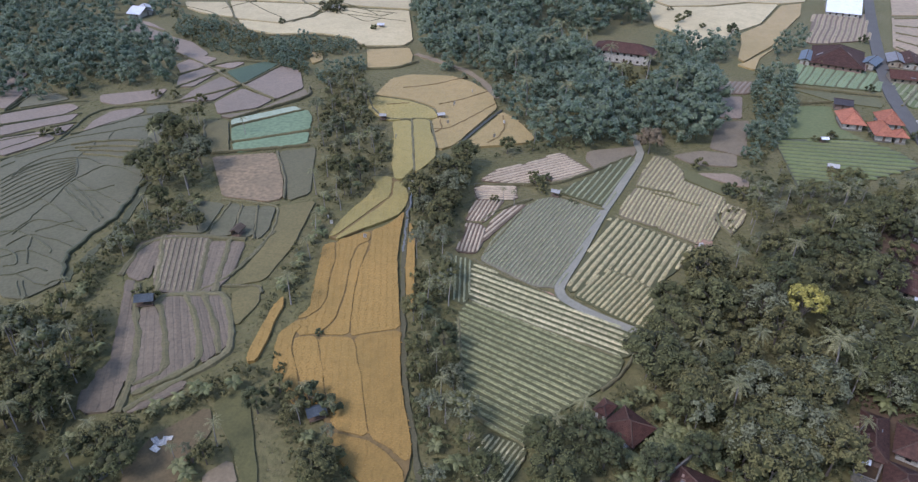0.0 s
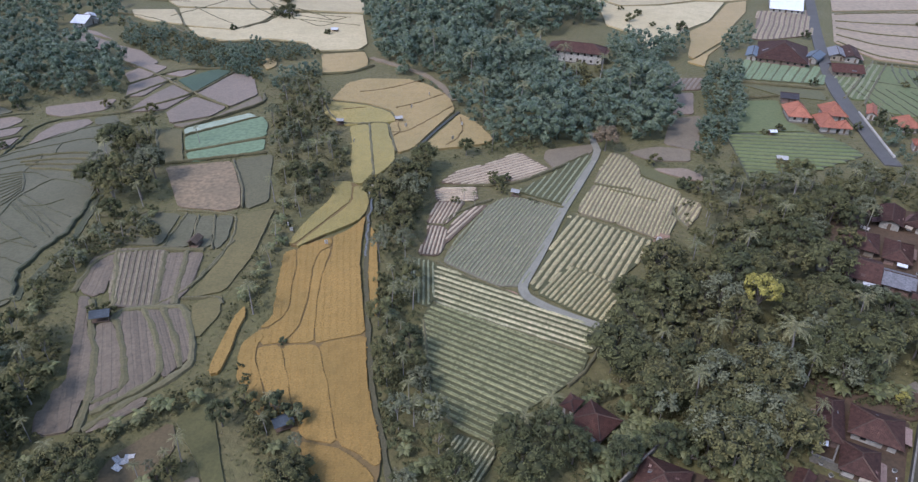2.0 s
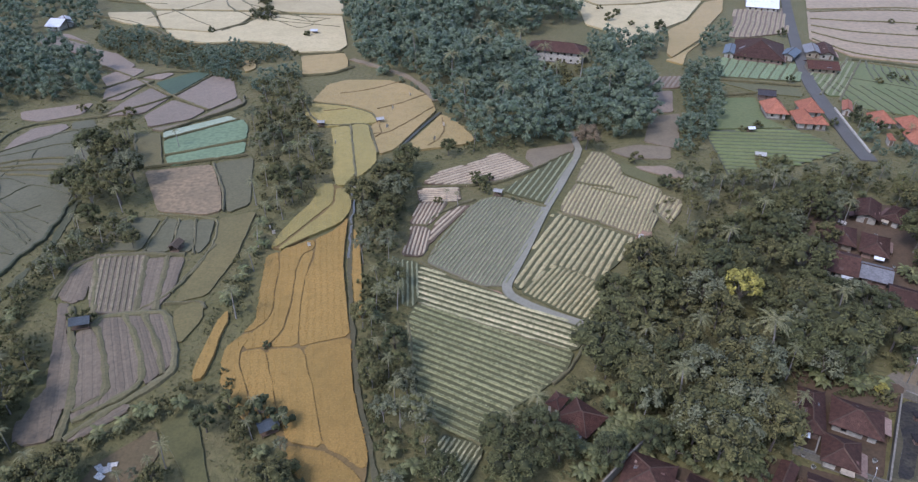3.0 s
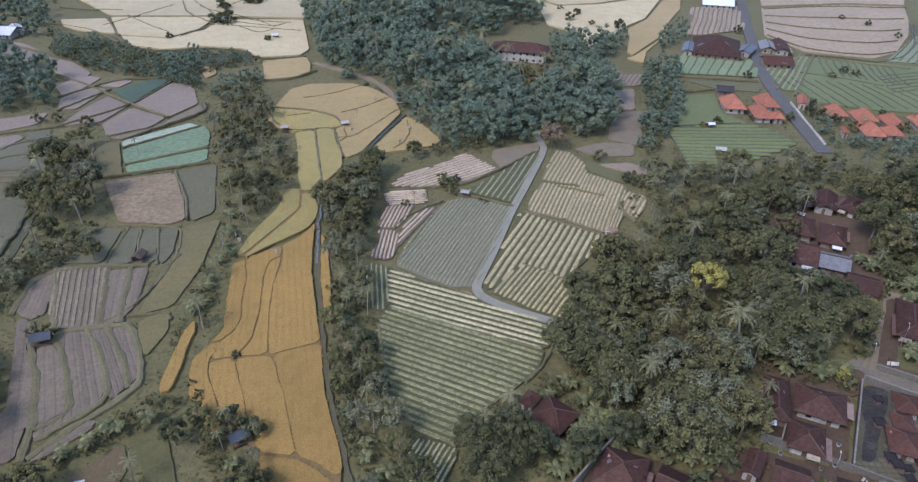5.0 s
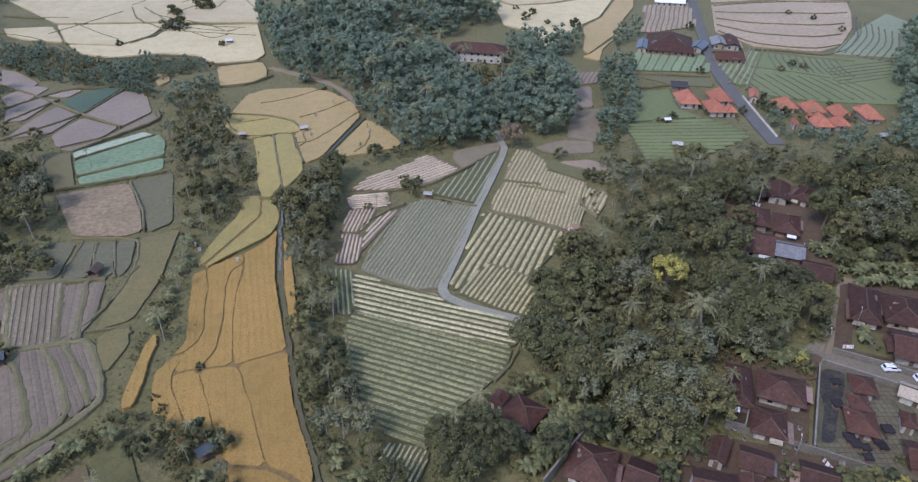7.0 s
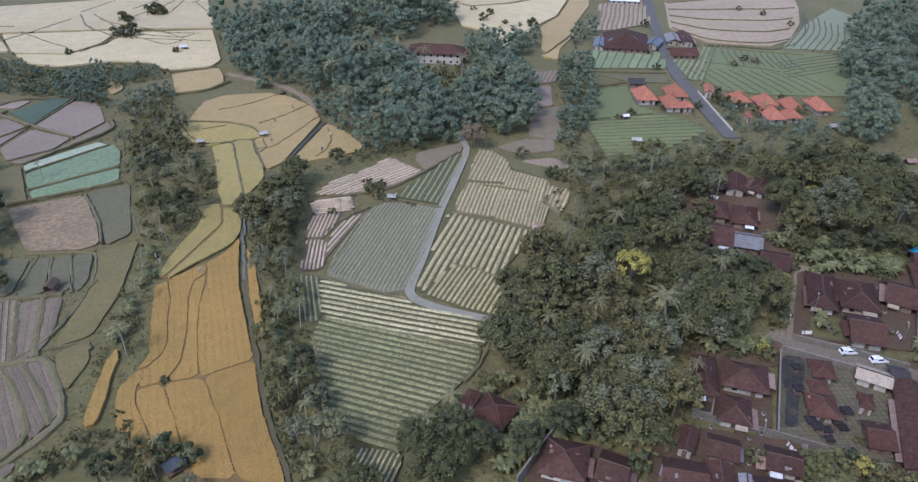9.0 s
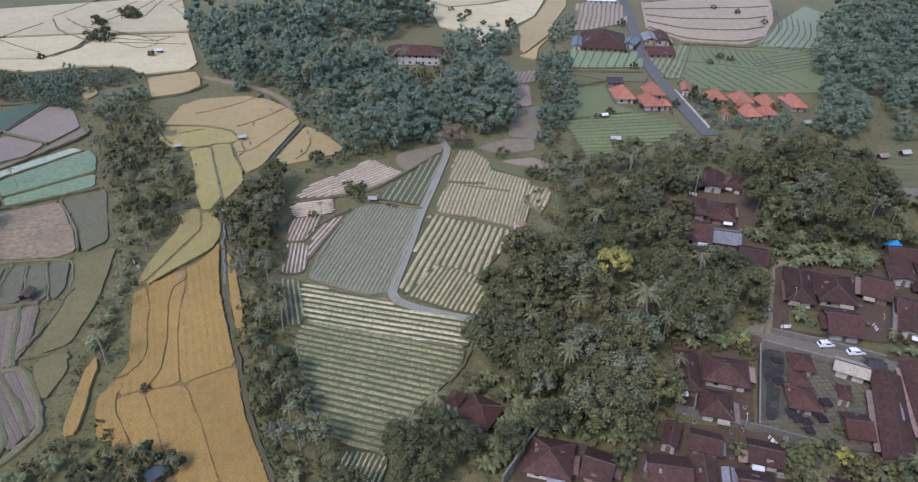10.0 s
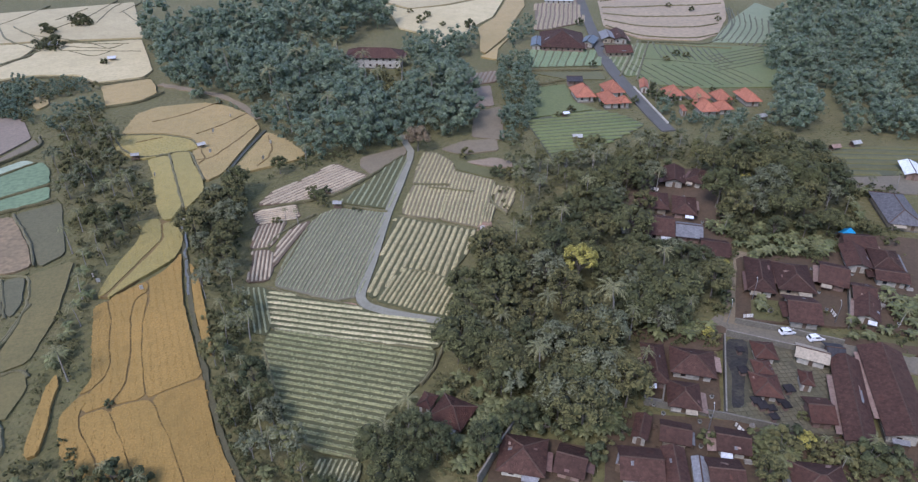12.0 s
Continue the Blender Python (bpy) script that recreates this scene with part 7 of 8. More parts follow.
for k in range(3):
    tree_model(f"palm{k}", "coconut palm with a pale leaning trunk and drooping fronds", "palm", build_palm(70 + k, 15, (0.6, -0.9, 0.2)[k]))


def build_banana(seed):
    def build():
        rng = random.Random(seed)
        root = new("banana_plant")
        stems = [(0, 0, 0)] + [(rng.uniform(-1.3, 1.3), rng.uniform(-1.3, 1.3), 0) for _ in range(2)]
        allv, allf = [], []
        bm = bmesh.new()
        for q, (sx, sy, _) in enumerate(stems):
            h = rng.uniform(1.8, 2.8)
            tube(bm, [(sx, sy, -0.4), (sx, sy, h * 0.6), (sx, sy, h)], [0.17, 0.14, 0.08], 7)
            for k in range(6):
                a, ln, lift, drop = k * 1.05 + rng.uniform(-0.3, 0.3), rng.uniform(1.8, 2.7), rng.uniform(0.5, 1.1), rng.uniform(0.7, 1.1)
                ca, sa = math.cos(a), math.sin(a)
                vs, fs = [], []
                for i in range(6):
                    t = i / 5
                    w = 0.52 * math.sin(math.pi * (0.1 + 0.86 * t)) + 0.02
                    p = Vector((sx + ca * ln * t * 0.9, sy + sa * ln * t * 0.9, h + ln * (lift * t - drop * t * t)))
                    o = Vector((-sa, ca, 0)) * w
                    vs += [p - o - Vector((0, 0, 0.1 * w)), p + Vector((0, 0, 0.08)), p + o - Vector((0, 0, 0.1 * w))]
                    if i:
                        b = 3 * (i - 1)
                        fs += [(b, b + 1, b + 4, b + 3), (b + 1, b + 2, b + 5, b + 4)]
                allf += [[i + len(allv) for i in f] for f in fs]
                allv += vs
        part("stem", bm, BANANA_LEAF, root)
        mesh_ob("foliage", allv, allf, BANANA_LEAF, root)
        return root
    return build


for k in range(2):
    tree_model(f"banana{k}", "clump of banana plants with broad pale green leaves", "banana plant", build_banana(80 + k))

BROAD, SMALL, MIXED, SHRUB, BANANA, BELT = "BROAD", "SMALL", "MIXED", "SHRUB", "BANANA", "BELT"
MIX = {BROAD: (("broad", 6, 16), ("slender", 2, 1), ("shrub", 3, 3)), SMALL: (("broad", 6, 5), ("shrub", 3, 6)), MIXED: (("broad", 6, 7), ("palm", 3, 3), ("banana", 2, 3), ("shrub", 3, 4), ("slender", 2, 2)),
       SHRUB: (("shrub", 3, 6), ("banana", 2, 4)), BANANA: (("banana", 2, 9), ("shrub", 3, 1)),
       BELT: (("pale", 2, 7), ("broad", 6, 2), ("palm", 3, 3), ("banana", 2, 3), ("shrub", 3, 3), ("slender", 2, 4))}
GROUP = {"broad": "broadleaf trees", "pale": "feathery trees", "slender": "slender trees", "palm": "coconut palms", "banana": "banana clumps", "shrub": "shrubs"}
PLANTED = []


def in_the_way(x, y, h):
    for cx, cy, r, d in CLEAR:
        ex, ey = x - cx, y - cy
        if math.hypot(ex, ey) < r + 0.22 * h + 0.4:
            return True
        # houses stand in open yards on their south side
        if abs(ex) < r + 0.5 and -(r + d * h) < ey < 0 and h > 4.0:
            return True
    for fine, w in LINES:
        for px, py in fine:
            if abs(px - x) < 6 and math.hypot(px - x, py - y) < w * 0.5 + 0.2 * h:
                return True
    return False


FAR_MODELS = []


def far_wood(spots, rng):
    """Woods far off: one joined mesh of many crowns."""
    if not FAR_MODELS:
        for k in range(12):
            # six fuller crowns for the nearer woods, six with fewer leaves for the distance
            rx, rz, few = 3.1 + 0.26 * (k % 6), 5.0 - 0.2 * (k % 6), k > 5
            verts, mids, lr = crown_arrays(200 + k, rx, rz, 5.0, 10 if few else 14, 6, 7 if few else 9, 0.72 if few else 0.55, 1.0, corners=3, lobe=(0.26, 0.42))
            cv, cf = core_arrays(mids, lr, 0.68)
            trunk = np.array(((0.25, 0, -0.5), (-0.12, 0.2, -0.5), (-0.12, -0.2, -0.5), (0, 0, 6.5)))
            cf = np.concatenate((cf, np.array(((0, 1, 3), (1, 2, 3), (2, 0, 3))) + len(cv)))
            FAR_MODELS.append((verts, np.concatenate((cv, trunk)), cf))
    leaves, cores, faces, count = [], [], [], 0
    for x, y, h in spots:
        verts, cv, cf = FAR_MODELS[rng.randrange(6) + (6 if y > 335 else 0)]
        s, a = h / 10, rng.uniform(0, 6.283)
        turn = np.array(((math.cos(a), -math.sin(a), 0), (math.sin(a), math.cos(a), 0), (0, 0, 1))) * s
        at = np.array((x, y, rise(x, y)))
        leaves.append(verts @ turn.T + at)
        cores.append(cv @ turn.T + at)
        faces.append(cf + count)
        count += len(cv)
    leaves = np.concatenate(leaves)
    ob = fast_mesh("woodland", leaves, np.arange(len(leaves)).reshape(-1, 3), LEAF_HAZE)
    tagged(ob, "dense wood of tall trees, leaves tinted bluish to stand for haze", "woodland", kind="stuff")
    tagged(fast_mesh("inner_foliage", np.concatenate(cores), np.concatenate(faces), LEAF_HAZE_CORE, ob), kind="stuff")


def wood(poly, gap, mix, low, high, depth):
    xs, ys = [p[0] for p in poly], [p[1] for p in poly]
    rng = random.Random(int(abs(xs[0]) * 17 + abs(ys[1]) * 5))
    tries = int(22 * abs(area(poly)) / (gap * gap)) + 10
    names = [m for m in MIX[mix] for _ in range(m[2])]
    spots, bushes, grid = [], [], {}
    for _ in range(tries):
        x, y = rng.uniform(min(xs), max(xs)), rng.uniform(min(ys), max(ys))
        kind, n, _w = rng.choice(names)
        h = rng.uniform(low, high)
        if depth == "far":
            h *= 0.92 + 0.45 * noise.noise(Vector((x * 0.045, y * 0.045, 6)))
        if kind == "banana":
            h = rng.uniform(3.5, 5.0)
        elif kind == "shrub":
            h = rng.uniform(1.8, 4.0)
        g = gap * (0.62 if kind in ("shrub", "banana") else 1.0) * (0.75 + 0.25 * h / high)
        if not inside(x, y, poly) or in_the_way(x, y, h) or any(math.hypot(px - x, py - y) < pr + 0.2 * h for px, py, pr in PLANTED):
            continue
        cell = (int(x // 12), int(y // 12))
        if any(math.hypot(px - x, py - y) < 0.5 * (g + pg) for i in (-1, 0, 1) for j in (-1, 0, 1) for px, py, pg in grid.get((cell[0] + i, cell[1] + j), ())):
            continue
        grid.setdefault(cell, []).append((x, y, g))
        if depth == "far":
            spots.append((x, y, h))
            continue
        if kind == "shrub":
            bushes.append((x, y, h))
            continue
        size = {"banana": h / 5.0}.get(kind, h / 10)
        plant_at(f"{kind}{rng.randrange(n)}", x, y, size, rng.uniform(0, 360), GROUP[kind])
    if spots:
        far_wood(spots, rng)
    if bushes:
        joined_bushes(bushes, rng)


def undergrowth(poly, gap, low, high):
    """Bushes too many to count under and between the trees, joined."""
    xs, ys = [p[0] for p in poly], [p[1] for p in poly]
    rng = random.Random(int(abs(xs[0]) * 13 + abs(ys[0])))
    spots = []
    for _ in range(int(0.75 * (max(xs) - min(xs)) * (max(ys) - min(ys)) / (gap * gap))):
        x, y, h = rng.uniform(min(xs), max(xs)), rng.uniform(min(ys), max(ys)), low + (high - low) * rng.random() ** 2
        if inside(x, y, poly) and not in_the_way(x, y, h * 0.6):
            spots.append((x, y, h))
    if spots:
        joined_bushes(spots, rng)


def joined_bushes(spots, rng):
    leaves, cores, faces, count = [], [], [], 0
    if not BUSH_MODELS:
        for k in range(5):
            verts, mids, lr = crown_arrays(300 + k, 4.4 + 0.3 * k, 4.6, 4.2, 5, 4, 6, 1.45, 0.6, corners=3)
            BUSH_MODELS.append((verts, *core_arrays(mids[:3], lr[:3], 0.85)))
    for x, y, h in spots:
        verts, cv, cf = rng.choice(BUSH_MODELS)
        s, a = h / 9, rng.uniform(0, 6.283)
        turn = np.array(((math.cos(a), -math.sin(a), 0), (math.sin(a), math.cos(a), 0), (0, 0, 1))) * s
        at = np.array((x, y, rise(x, y)))
        leaves.append(verts @ turn.T + at)
        cores.append(cv @ turn.T + at)
        faces.append(cf + count)
        count += len(cv)
    leaves = np.concatenate(leaves)
    ob = fast_mesh("undergrowth", leaves, np.arange(len(leaves)).reshape(-1, 3), rng.choice((LEAF, LEAF_OLIVE)))
    tagged(ob, "tangled green bushes and weeds under the trees", "undergrowth", kind="stuff")
    tagged(fast_mesh("inner_foliage", np.concatenate(cores), np.concatenate(faces), LEAF_SHADE_CORE, ob), kind="stuff")


BUSH_MODELS = []


def palm(x, y, h):
    PLANTED.append((x, y, 0.8 if h < 13 else 2.5))
    plant_at(f"palm{int(x * 7 + y) % 3}", x, y, h / 10, (x * 53 + y * 17) % 360, GROUP["palm"])


def yellow_tree(x, y, s=1.5):
    PLANTED.append((x, y, 3.3 * s))
    plant_at("yellow", x, y, s, 40 + x * 7 % 90, "broadleaf trees")


def brown_tree(x, y):
    PLANTED.append((x, y, 3.5))
    plant_at("brown", x, y, 1.1, 10, "broadleaf trees")


def shrub(x, y, s):
    plant_at(f"shrub{int(x + y) % 3}", x, y, s / 9.0, (x * 31 + y * 13) % 360, GROUP["shrub"])


# -- trees --
palm(79.0, 111.6, 18)
palm(83.2, 110.4, 11)
palm(-46.8, 130.5, 11)
palm(14.7, 229.3, 9)
palm(8.6, 187.3, 6)
palm(5.1, 188.8, 6)
palm(83.4, 155.6, 13)
palm(127.4, 176.5, 10)
palm(164.4, 180.3, 11)
palm(98.6, 111.7, 10)
palm(131.1, 191.5, 10)
palm(24.8, 95.6, 11)
palm(19.3, 92.0, 9)
palm(38.8, 268.9, 12)
palm(45.0, 263.5, 12)
palm(20.9, 245.9, 12)
palm(32.6, 253.0, 13)
palm(-95.2, 229.0, 8)
palm(-6.6, 109.1, 8)
palm(-4.6, 100.5, 9)
palm(56.0, 101.7, 14)
palm(105.3, 118.6, 10)
palm(-48.5, 184.4, 9)
palm(-47.6, 200.8, 9)
palm(-55.5, 199.9, 9)
palm(-49.4, 163.2, 9)
palm(-47.8, 84.8, 8)
palm(-70.9, 82.3, 8)
palm(-90.5, 99.9, 9)
palm(206.9, 155.4, 9)
palm(5.9, 292.1, 19)
palm(19.2, 313.3, 20)
palm(28.1, 336.1, 20)
palm(39.3, 328.6, 19)
palm(48.6, 305.1, 19)
palm(51.5, 280.3, 18)
palm(11.6, 262.4, 18)
palm(25.8, 258.1, 17)
palm(62.9, 292.1, 18)
palm(72.5, 273.1, 17)
palm(-12.0, 321.9, 20)
palm(-56.1, 187.4, 10)
palm(-57.5, 233.6, 10)
palm(-47.5, 214.4, 10)
palm(-43.3, 219.8, 9)
palm(-12.6, 144.0, 7)
palm(-9.6, 116.5, 7)
palm(-12.2, 124.7, 6)
palm(-3.1, 95.7, 9)
palm(-33.0, 92.2, 6)
palm(-33.5, 97.3, 6.5)
palm(-26.4, 94.5, 5.5)
palm(-54.0, 79.8, 6)
palm(-49.8, 82.4, 6)
palm(146.6, 165.0, 10)
palm(162.2, 167.3, 11)
palm(184.5, 161.3, 9)
palm(134.1, 147.3, 8)
palm(149.5, 101.7, 7)
palm(150.8, 96.5, 7)
palm(111.3, 63.8, 8)
palm(79.2, 98.3, 9)
palm(71.8, 98.4, 11)
palm(103.2, 130.1, 12)
palm(68.0, 151.5, 12)
palm(100.8, 175.1, 12)
palm(64.5, 119.6, 13)
palm(51.1, 116.4, 11)
palm(-105.4, 114.3, 9)
palm(-92.3, 107.4, 9)
palm(-66.3, 249.7, 9)
palm(-44.7, 188.8, 8)
palm(-50.3, 176.8, 8)
palm(-47.7, 151.1, 8)
palm(-67.3, 268.7, 9)
palm(-16.6, 173.7, 8)
palm(-15.7, 188.3, 9)
palm(-12.0, 133.9, 8)
yellow_tree(79.2, 133.1)
yellow_tree(100.4, 69.5, 0.62)
yellow_tree(65.6, 74.7, 0.4)
yellow_tree(101.3, 105.1, 0.45)
yellow_tree(156.4, 168.8, 0.8)
yellow_tree(183.5, 193.0, 0.7)
yellow_tree(120.9, 128.3, 0.6)
brown_tree(56.7, 230.9)
wood([(61.7, 153.7), (79.2, 164.1), (95.5, 175.1), (117.6, 189.2), (137.1, 198.6), (121.9, 164.6), (101.1, 146.6), (93.4, 120.0), (82.0, 109.9), (53.2, 97.1), (40.9, 101.3), (37.1, 110.2), (40.9, 122.1), (47.3, 135.8)], 6.0, BROAD, 9, 15, 'near')
wood([(84.5, 198.1), (98.4, 207.6), (117.3, 207.9), (128.3, 207.1), (144.4, 215.1), (143.1, 199.3), (114.9, 182.1), (84.6, 166.2), (67.7, 159.9), (76.8, 177.7)], 5.4, BELT, 7, 12, 'near')
wood([(78.3, 203.3), (93.4, 217.6), (102.6, 218.7), (94.6, 201.2), (84.0, 196.2)], 6.0, BELT, 4, 7, 'near')
wood([(152.3, 183.5), (182.3, 194.9), (188.3, 189.1), (190.9, 173.3), (182.6, 157.6), (166.7, 144.1), (145.4, 147.1), (137.6, 157.4)], 5.8, BROAD, 10, 16, 'near')
wood([(140.0, 212.7), (167.4, 211.2), (193.9, 192.9), (154.9, 187.7), (140.9, 196.4), (128.1, 194.7)], 5.2, BELT, 6, 11, 'near')
wood([(101.7, 142.5), (118.7, 134.2), (122.1, 127.9), (112.1, 111.7), (105.1, 108.7), (86.5, 109.1), (87.4, 123.4)], 5.4, BROAD, 9, 14, 'near')
wood([(-19.0, 202.1), (-10.0, 213.3), (-6.7, 207.9), (-9.3, 189.0), (-10.0, 167.7), (-10.3, 155.4), (-12.4, 155.1), (-17.9, 154.5), (-20.4, 166.5), (-22.3, 183.7)], 4.8, BROAD, 7, 11.5, 'near')
wood([(-17.2, 146.1), (-8.7, 151.2), (-6.6, 139.5), (-5.4, 125.4), (-3.1, 109.5), (0.6, 96.1), (4.4, 86.0), (6.5, 79.6), (-4.4, 78.4), (-6.8, 89.2), (-10.4, 99.8), (-13.7, 114.1)], 4.6, BELT, 6, 11, 'near')
wood([(-0.7, 217.2), (12.1, 225.5), (30.3, 227.7), (31.7, 233.9), (12.0, 230.5), (1.5, 224.2)], 6.0, SMALL, 4, 7, 'near')
wood([(-37.3, 327.5), (-15.6, 296.9), (-1.4, 280.5), (2.5, 261.3), (11.8, 250.5), (17.5, 234.7), (30.4, 229.7), (51.5, 237.3), (77.8, 239.5), (89.2, 260.0), (92.6, 288.9), (86.4, 310.0), (69.1, 319.7), (38.9, 321.7), (28.1, 336.1), (10.1, 363.1), (-16.4, 381.6), (-48.9, 377.2)], 6.8, BROAD, 13, 20, 'far')
wood([(-51.4, 382.7), (-17.2, 393.4), (10.0, 373.9), (45.3, 378.7), (59.8, 397.9), (77.4, 406.4), (80.8, 446.8), (46.6, 456.8), (-63.4, 426.4)], 9.5, BROAD, 16, 24, 'far')
wood([(69.2, 341.5), (85.7, 373.3), (95.5, 359.3), (101.7, 345.8), (100.4, 319.7), (86.4, 310.0)], 8.0, BROAD, 10, 15, 'far')
wood([(114.9, 377.2), (124.1, 373.2), (118.3, 352.6), (104.1, 337.1), (97.2, 345.2)], 8.0, BROAD, 9, 14, 'far')
wood([(154.4, 393.4), (166.2, 400.7), (152.5, 366.8), (131.8, 340.7), (130.1, 344.9)], 8.0, BROAD, 9, 13, 'far')
wood([(121.3, 322.4), (132.8, 315.9), (120.3, 272.8), (106.6, 243.0), (92.6, 222.0), (90.8, 231.1), (103.6, 264.7), (111.8, 298.3)], 5.0, MIXED, 6, 10, 'far')
wood([(-77.1, 281.6), (-65.4, 294.4), (-54.9, 270.3), (-52.7, 248.4), (-38.9, 225.3), (-35.6, 202.2), (-40.9, 189.2), (-44.8, 181.1), (-47.2, 168.4), (-47.6, 157.1), (-46.9, 142.8), (-46.9, 132.4), (-49.2, 129.7), (-52.2, 134.3), (-52.6, 150.5), (-52.9, 169.4), (-54.2, 187.7), (-61.3, 217.6), (-70.9, 240.3)], 6.2, BELT, 6, 10.5, 'near')
wood([(-125.8, 219.9), (-117.5, 240.3), (-102.0, 207.9), (-93.9, 183.0), (-97.0, 176.9), (-107.1, 175.7), (-118.6, 192.4)], 5.5, BELT, 8, 13, 'near')
wood([(-98.0, 174.9), (-91.5, 177.5), (-88.1, 165.4), (-96.4, 157.8), (-100.4, 145.1), (-99.0, 129.1), (-101.5, 123.9), (-106.5, 128.2), (-104.7, 136.2), (-107.5, 156.5), (-107.2, 173.8)], 4.2, BELT, 4, 8, 'near')
wood([(-86.4, 161.5), (-82.9, 162.6), (-81.7, 158.8), (-84.5, 157.9)], 5.0, SMALL, 5, 7, 'near')
wood([(-113.8, 113.4), (-103.2, 117.9), (-90.7, 116.0), (-85.3, 110.2), (-85.1, 97.8), (-85.4, 91.7), (-88.2, 80.4), (-91.2, 74.4), (-116.4, 104.8)], 4.2, BELT, 8, 12, 'near')
wood([(-300.6, 379.3), (-233.4, 382.2), (-209.2, 344.2), (-163.2, 315.5), (-148.1, 279.9), (-168.9, 269.9), (-186.1, 253.8), (-222.4, 245.9), (-320.5, 376.5)], 9.5, BROAD, 12, 18, 'far')
wood([(-384.3, 461.4), (-232.7, 484.1), (-193.8, 381.3), (-235.4, 385.8), (-325.1, 382.6)], 11, BROAD, 12, 18, 'far')
wood([(-193.2, 387.8), (-152.5, 365.3), (-132.9, 348.1), (-82.2, 348.7), (-72.3, 332.2), (-98.9, 319.4), (-89.0, 295.3), (-74.1, 313.8), (-61.5, 308.6), (-77.1, 281.6), (-92.9, 298.8), (-128.0, 317.4), (-152.8, 326.3), (-180.9, 353.5)], 4.6, MIXED, 4, 8, 'far')
wood([(269.7, 309.8), (305.8, 312.0), (365.0, 302.8), (385.0, 285.9), (266.5, 179.4), (250.6, 189.4), (225.9, 198.8), (249.4, 229.0), (255.2, 250.9), (205.4, 204.2), (201.6, 217.5), (235.0, 256.2)], 7.2, BROAD, 10, 17, 'far')
wood([(317.5, 368.6), (514.0, 450.6), (556.7, 440.1), (390.1, 290.5), (374.9, 312.7), (311.6, 318.9), (287.1, 322.7)], 10, BROAD, 14, 20, 'far')
wood([(-68.2, 88.7), (-60.7, 94.4), (-51.6, 104.2), (-49.7, 108.2), (-46.1, 103.8), (-50.0, 99.8), (-56.3, 93.2), (-64.6, 86.7)], 3.2, SHRUB, 2, 4, 'near')
wood([(-38.6, 95.1), (-35.7, 96.2), (-31.2, 89.5), (-26.0, 88.3), (-22.0, 81.8), (-17.4, 77.0), (-27.2, 76.0), (-32.4, 83.5)], 5.2, MIXED, 3, 6, 'near')
wood([(-77.5, 83.1), (-71.3, 85.2), (-65.1, 82.9), (-61.8, 72.3), (-76.9, 70.7), (-75.7, 76.1)], 4.4, MIXED, 5, 9, 'near')
wood([(-55.1, 79.7), (-48.1, 85.5), (-44.9, 83.6), (-44.4, 79.4), (-50.5, 74.8)], 4.2, MIXED, 4, 7, 'near')
wood([(17.6, 94.8), (26.1, 98.9), (29.3, 93.0), (34.7, 89.3), (40.9, 92.8), (48.2, 89.3), (39.4, 83.1), (25.2, 81.5), (14.2, 80.4), (14.7, 87.1)], 5.2, BROAD, 7, 11, 'near')
wood([(45.5, 103.5), (53.8, 103.2), (65.9, 98.0), (74.8, 90.1), (65.7, 83.1), (58.1, 86.8), (49.8, 92.4), (44.3, 95.7)], 5.6, BROAD, 9, 13, 'near')
wood([(89.8, 69.7), (101.3, 70.3), (105.5, 66.9), (115.2, 65.0), (120.3, 61.4), (114.7, 55.8), (105.1, 57.0), (85.7, 62.3)], 4.0, MIXED, 4, 8, 'near')
wood([(134.7, 143.6), (144.4, 142.8), (165.1, 132.1), (160.5, 126.8), (142.3, 131.7), (128.8, 132.2)], 3.6, BANANA, 4, 5, 'near')
wood([(157.2, 110.0), (163.5, 103.0), (153.7, 93.3), (148.7, 97.0), (150.2, 101.5)], 3.6, BANANA, 4, 5, 'near')
wood([(89.4, 113.0), (104.5, 106.6), (103.3, 103.5), (87.9, 108.7)], 3.4, BANANA, 4, 5, 'near')
wood([(34.3, 92.5), (42.5, 94.4), (42.5, 90.2), (33.8, 81.9), (31.5, 86.9)], 3.4, BANANA, 4, 5, 'near')
wood([(132.7, 153.1), (140.0, 153.0), (136.6, 144.9), (129.6, 146.7)], 3.6, BANANA, 4, 5, 'near')
wood([(195.8, 167.3), (206.4, 160.0), (182.3, 134.5), (173.0, 138.7)], 7.5, MIXED, 5, 9, 'near')
wood([(165.0, 243.8), (195.6, 229.0), (199.3, 218.1), (184.4, 212.7), (163.9, 227.4)], 5.5, MIXED, 5, 8, 'far')
wood([(58.5, 96.9), (83.0, 111.6), (91.6, 117.2), (82.0, 97.8), (77.9, 93.9), (60.5, 88.1), (55.8, 90.7)], 5.6, BROAD, 9, 13, 'near')
wood([(43.4, 126.1), (43.7, 117.5), (37.7, 108.1), (31.3, 101.5), (37.3, 99.3), (45.3, 100.4), (51.1, 112.9)], 4.5, MIXED, 5, 9, 'near')
wood([(136.3, 157.0), (147.7, 147.3), (169.5, 142.2), (166.4, 132.5), (136.4, 143.2)], 5.0, MIXED, 5, 9, 'near')
wood([(121.7, 135.3), (128.5, 132.9), (112.0, 109.8), (107.0, 109.2)], 4.4, MIXED, 4, 8, 'near')
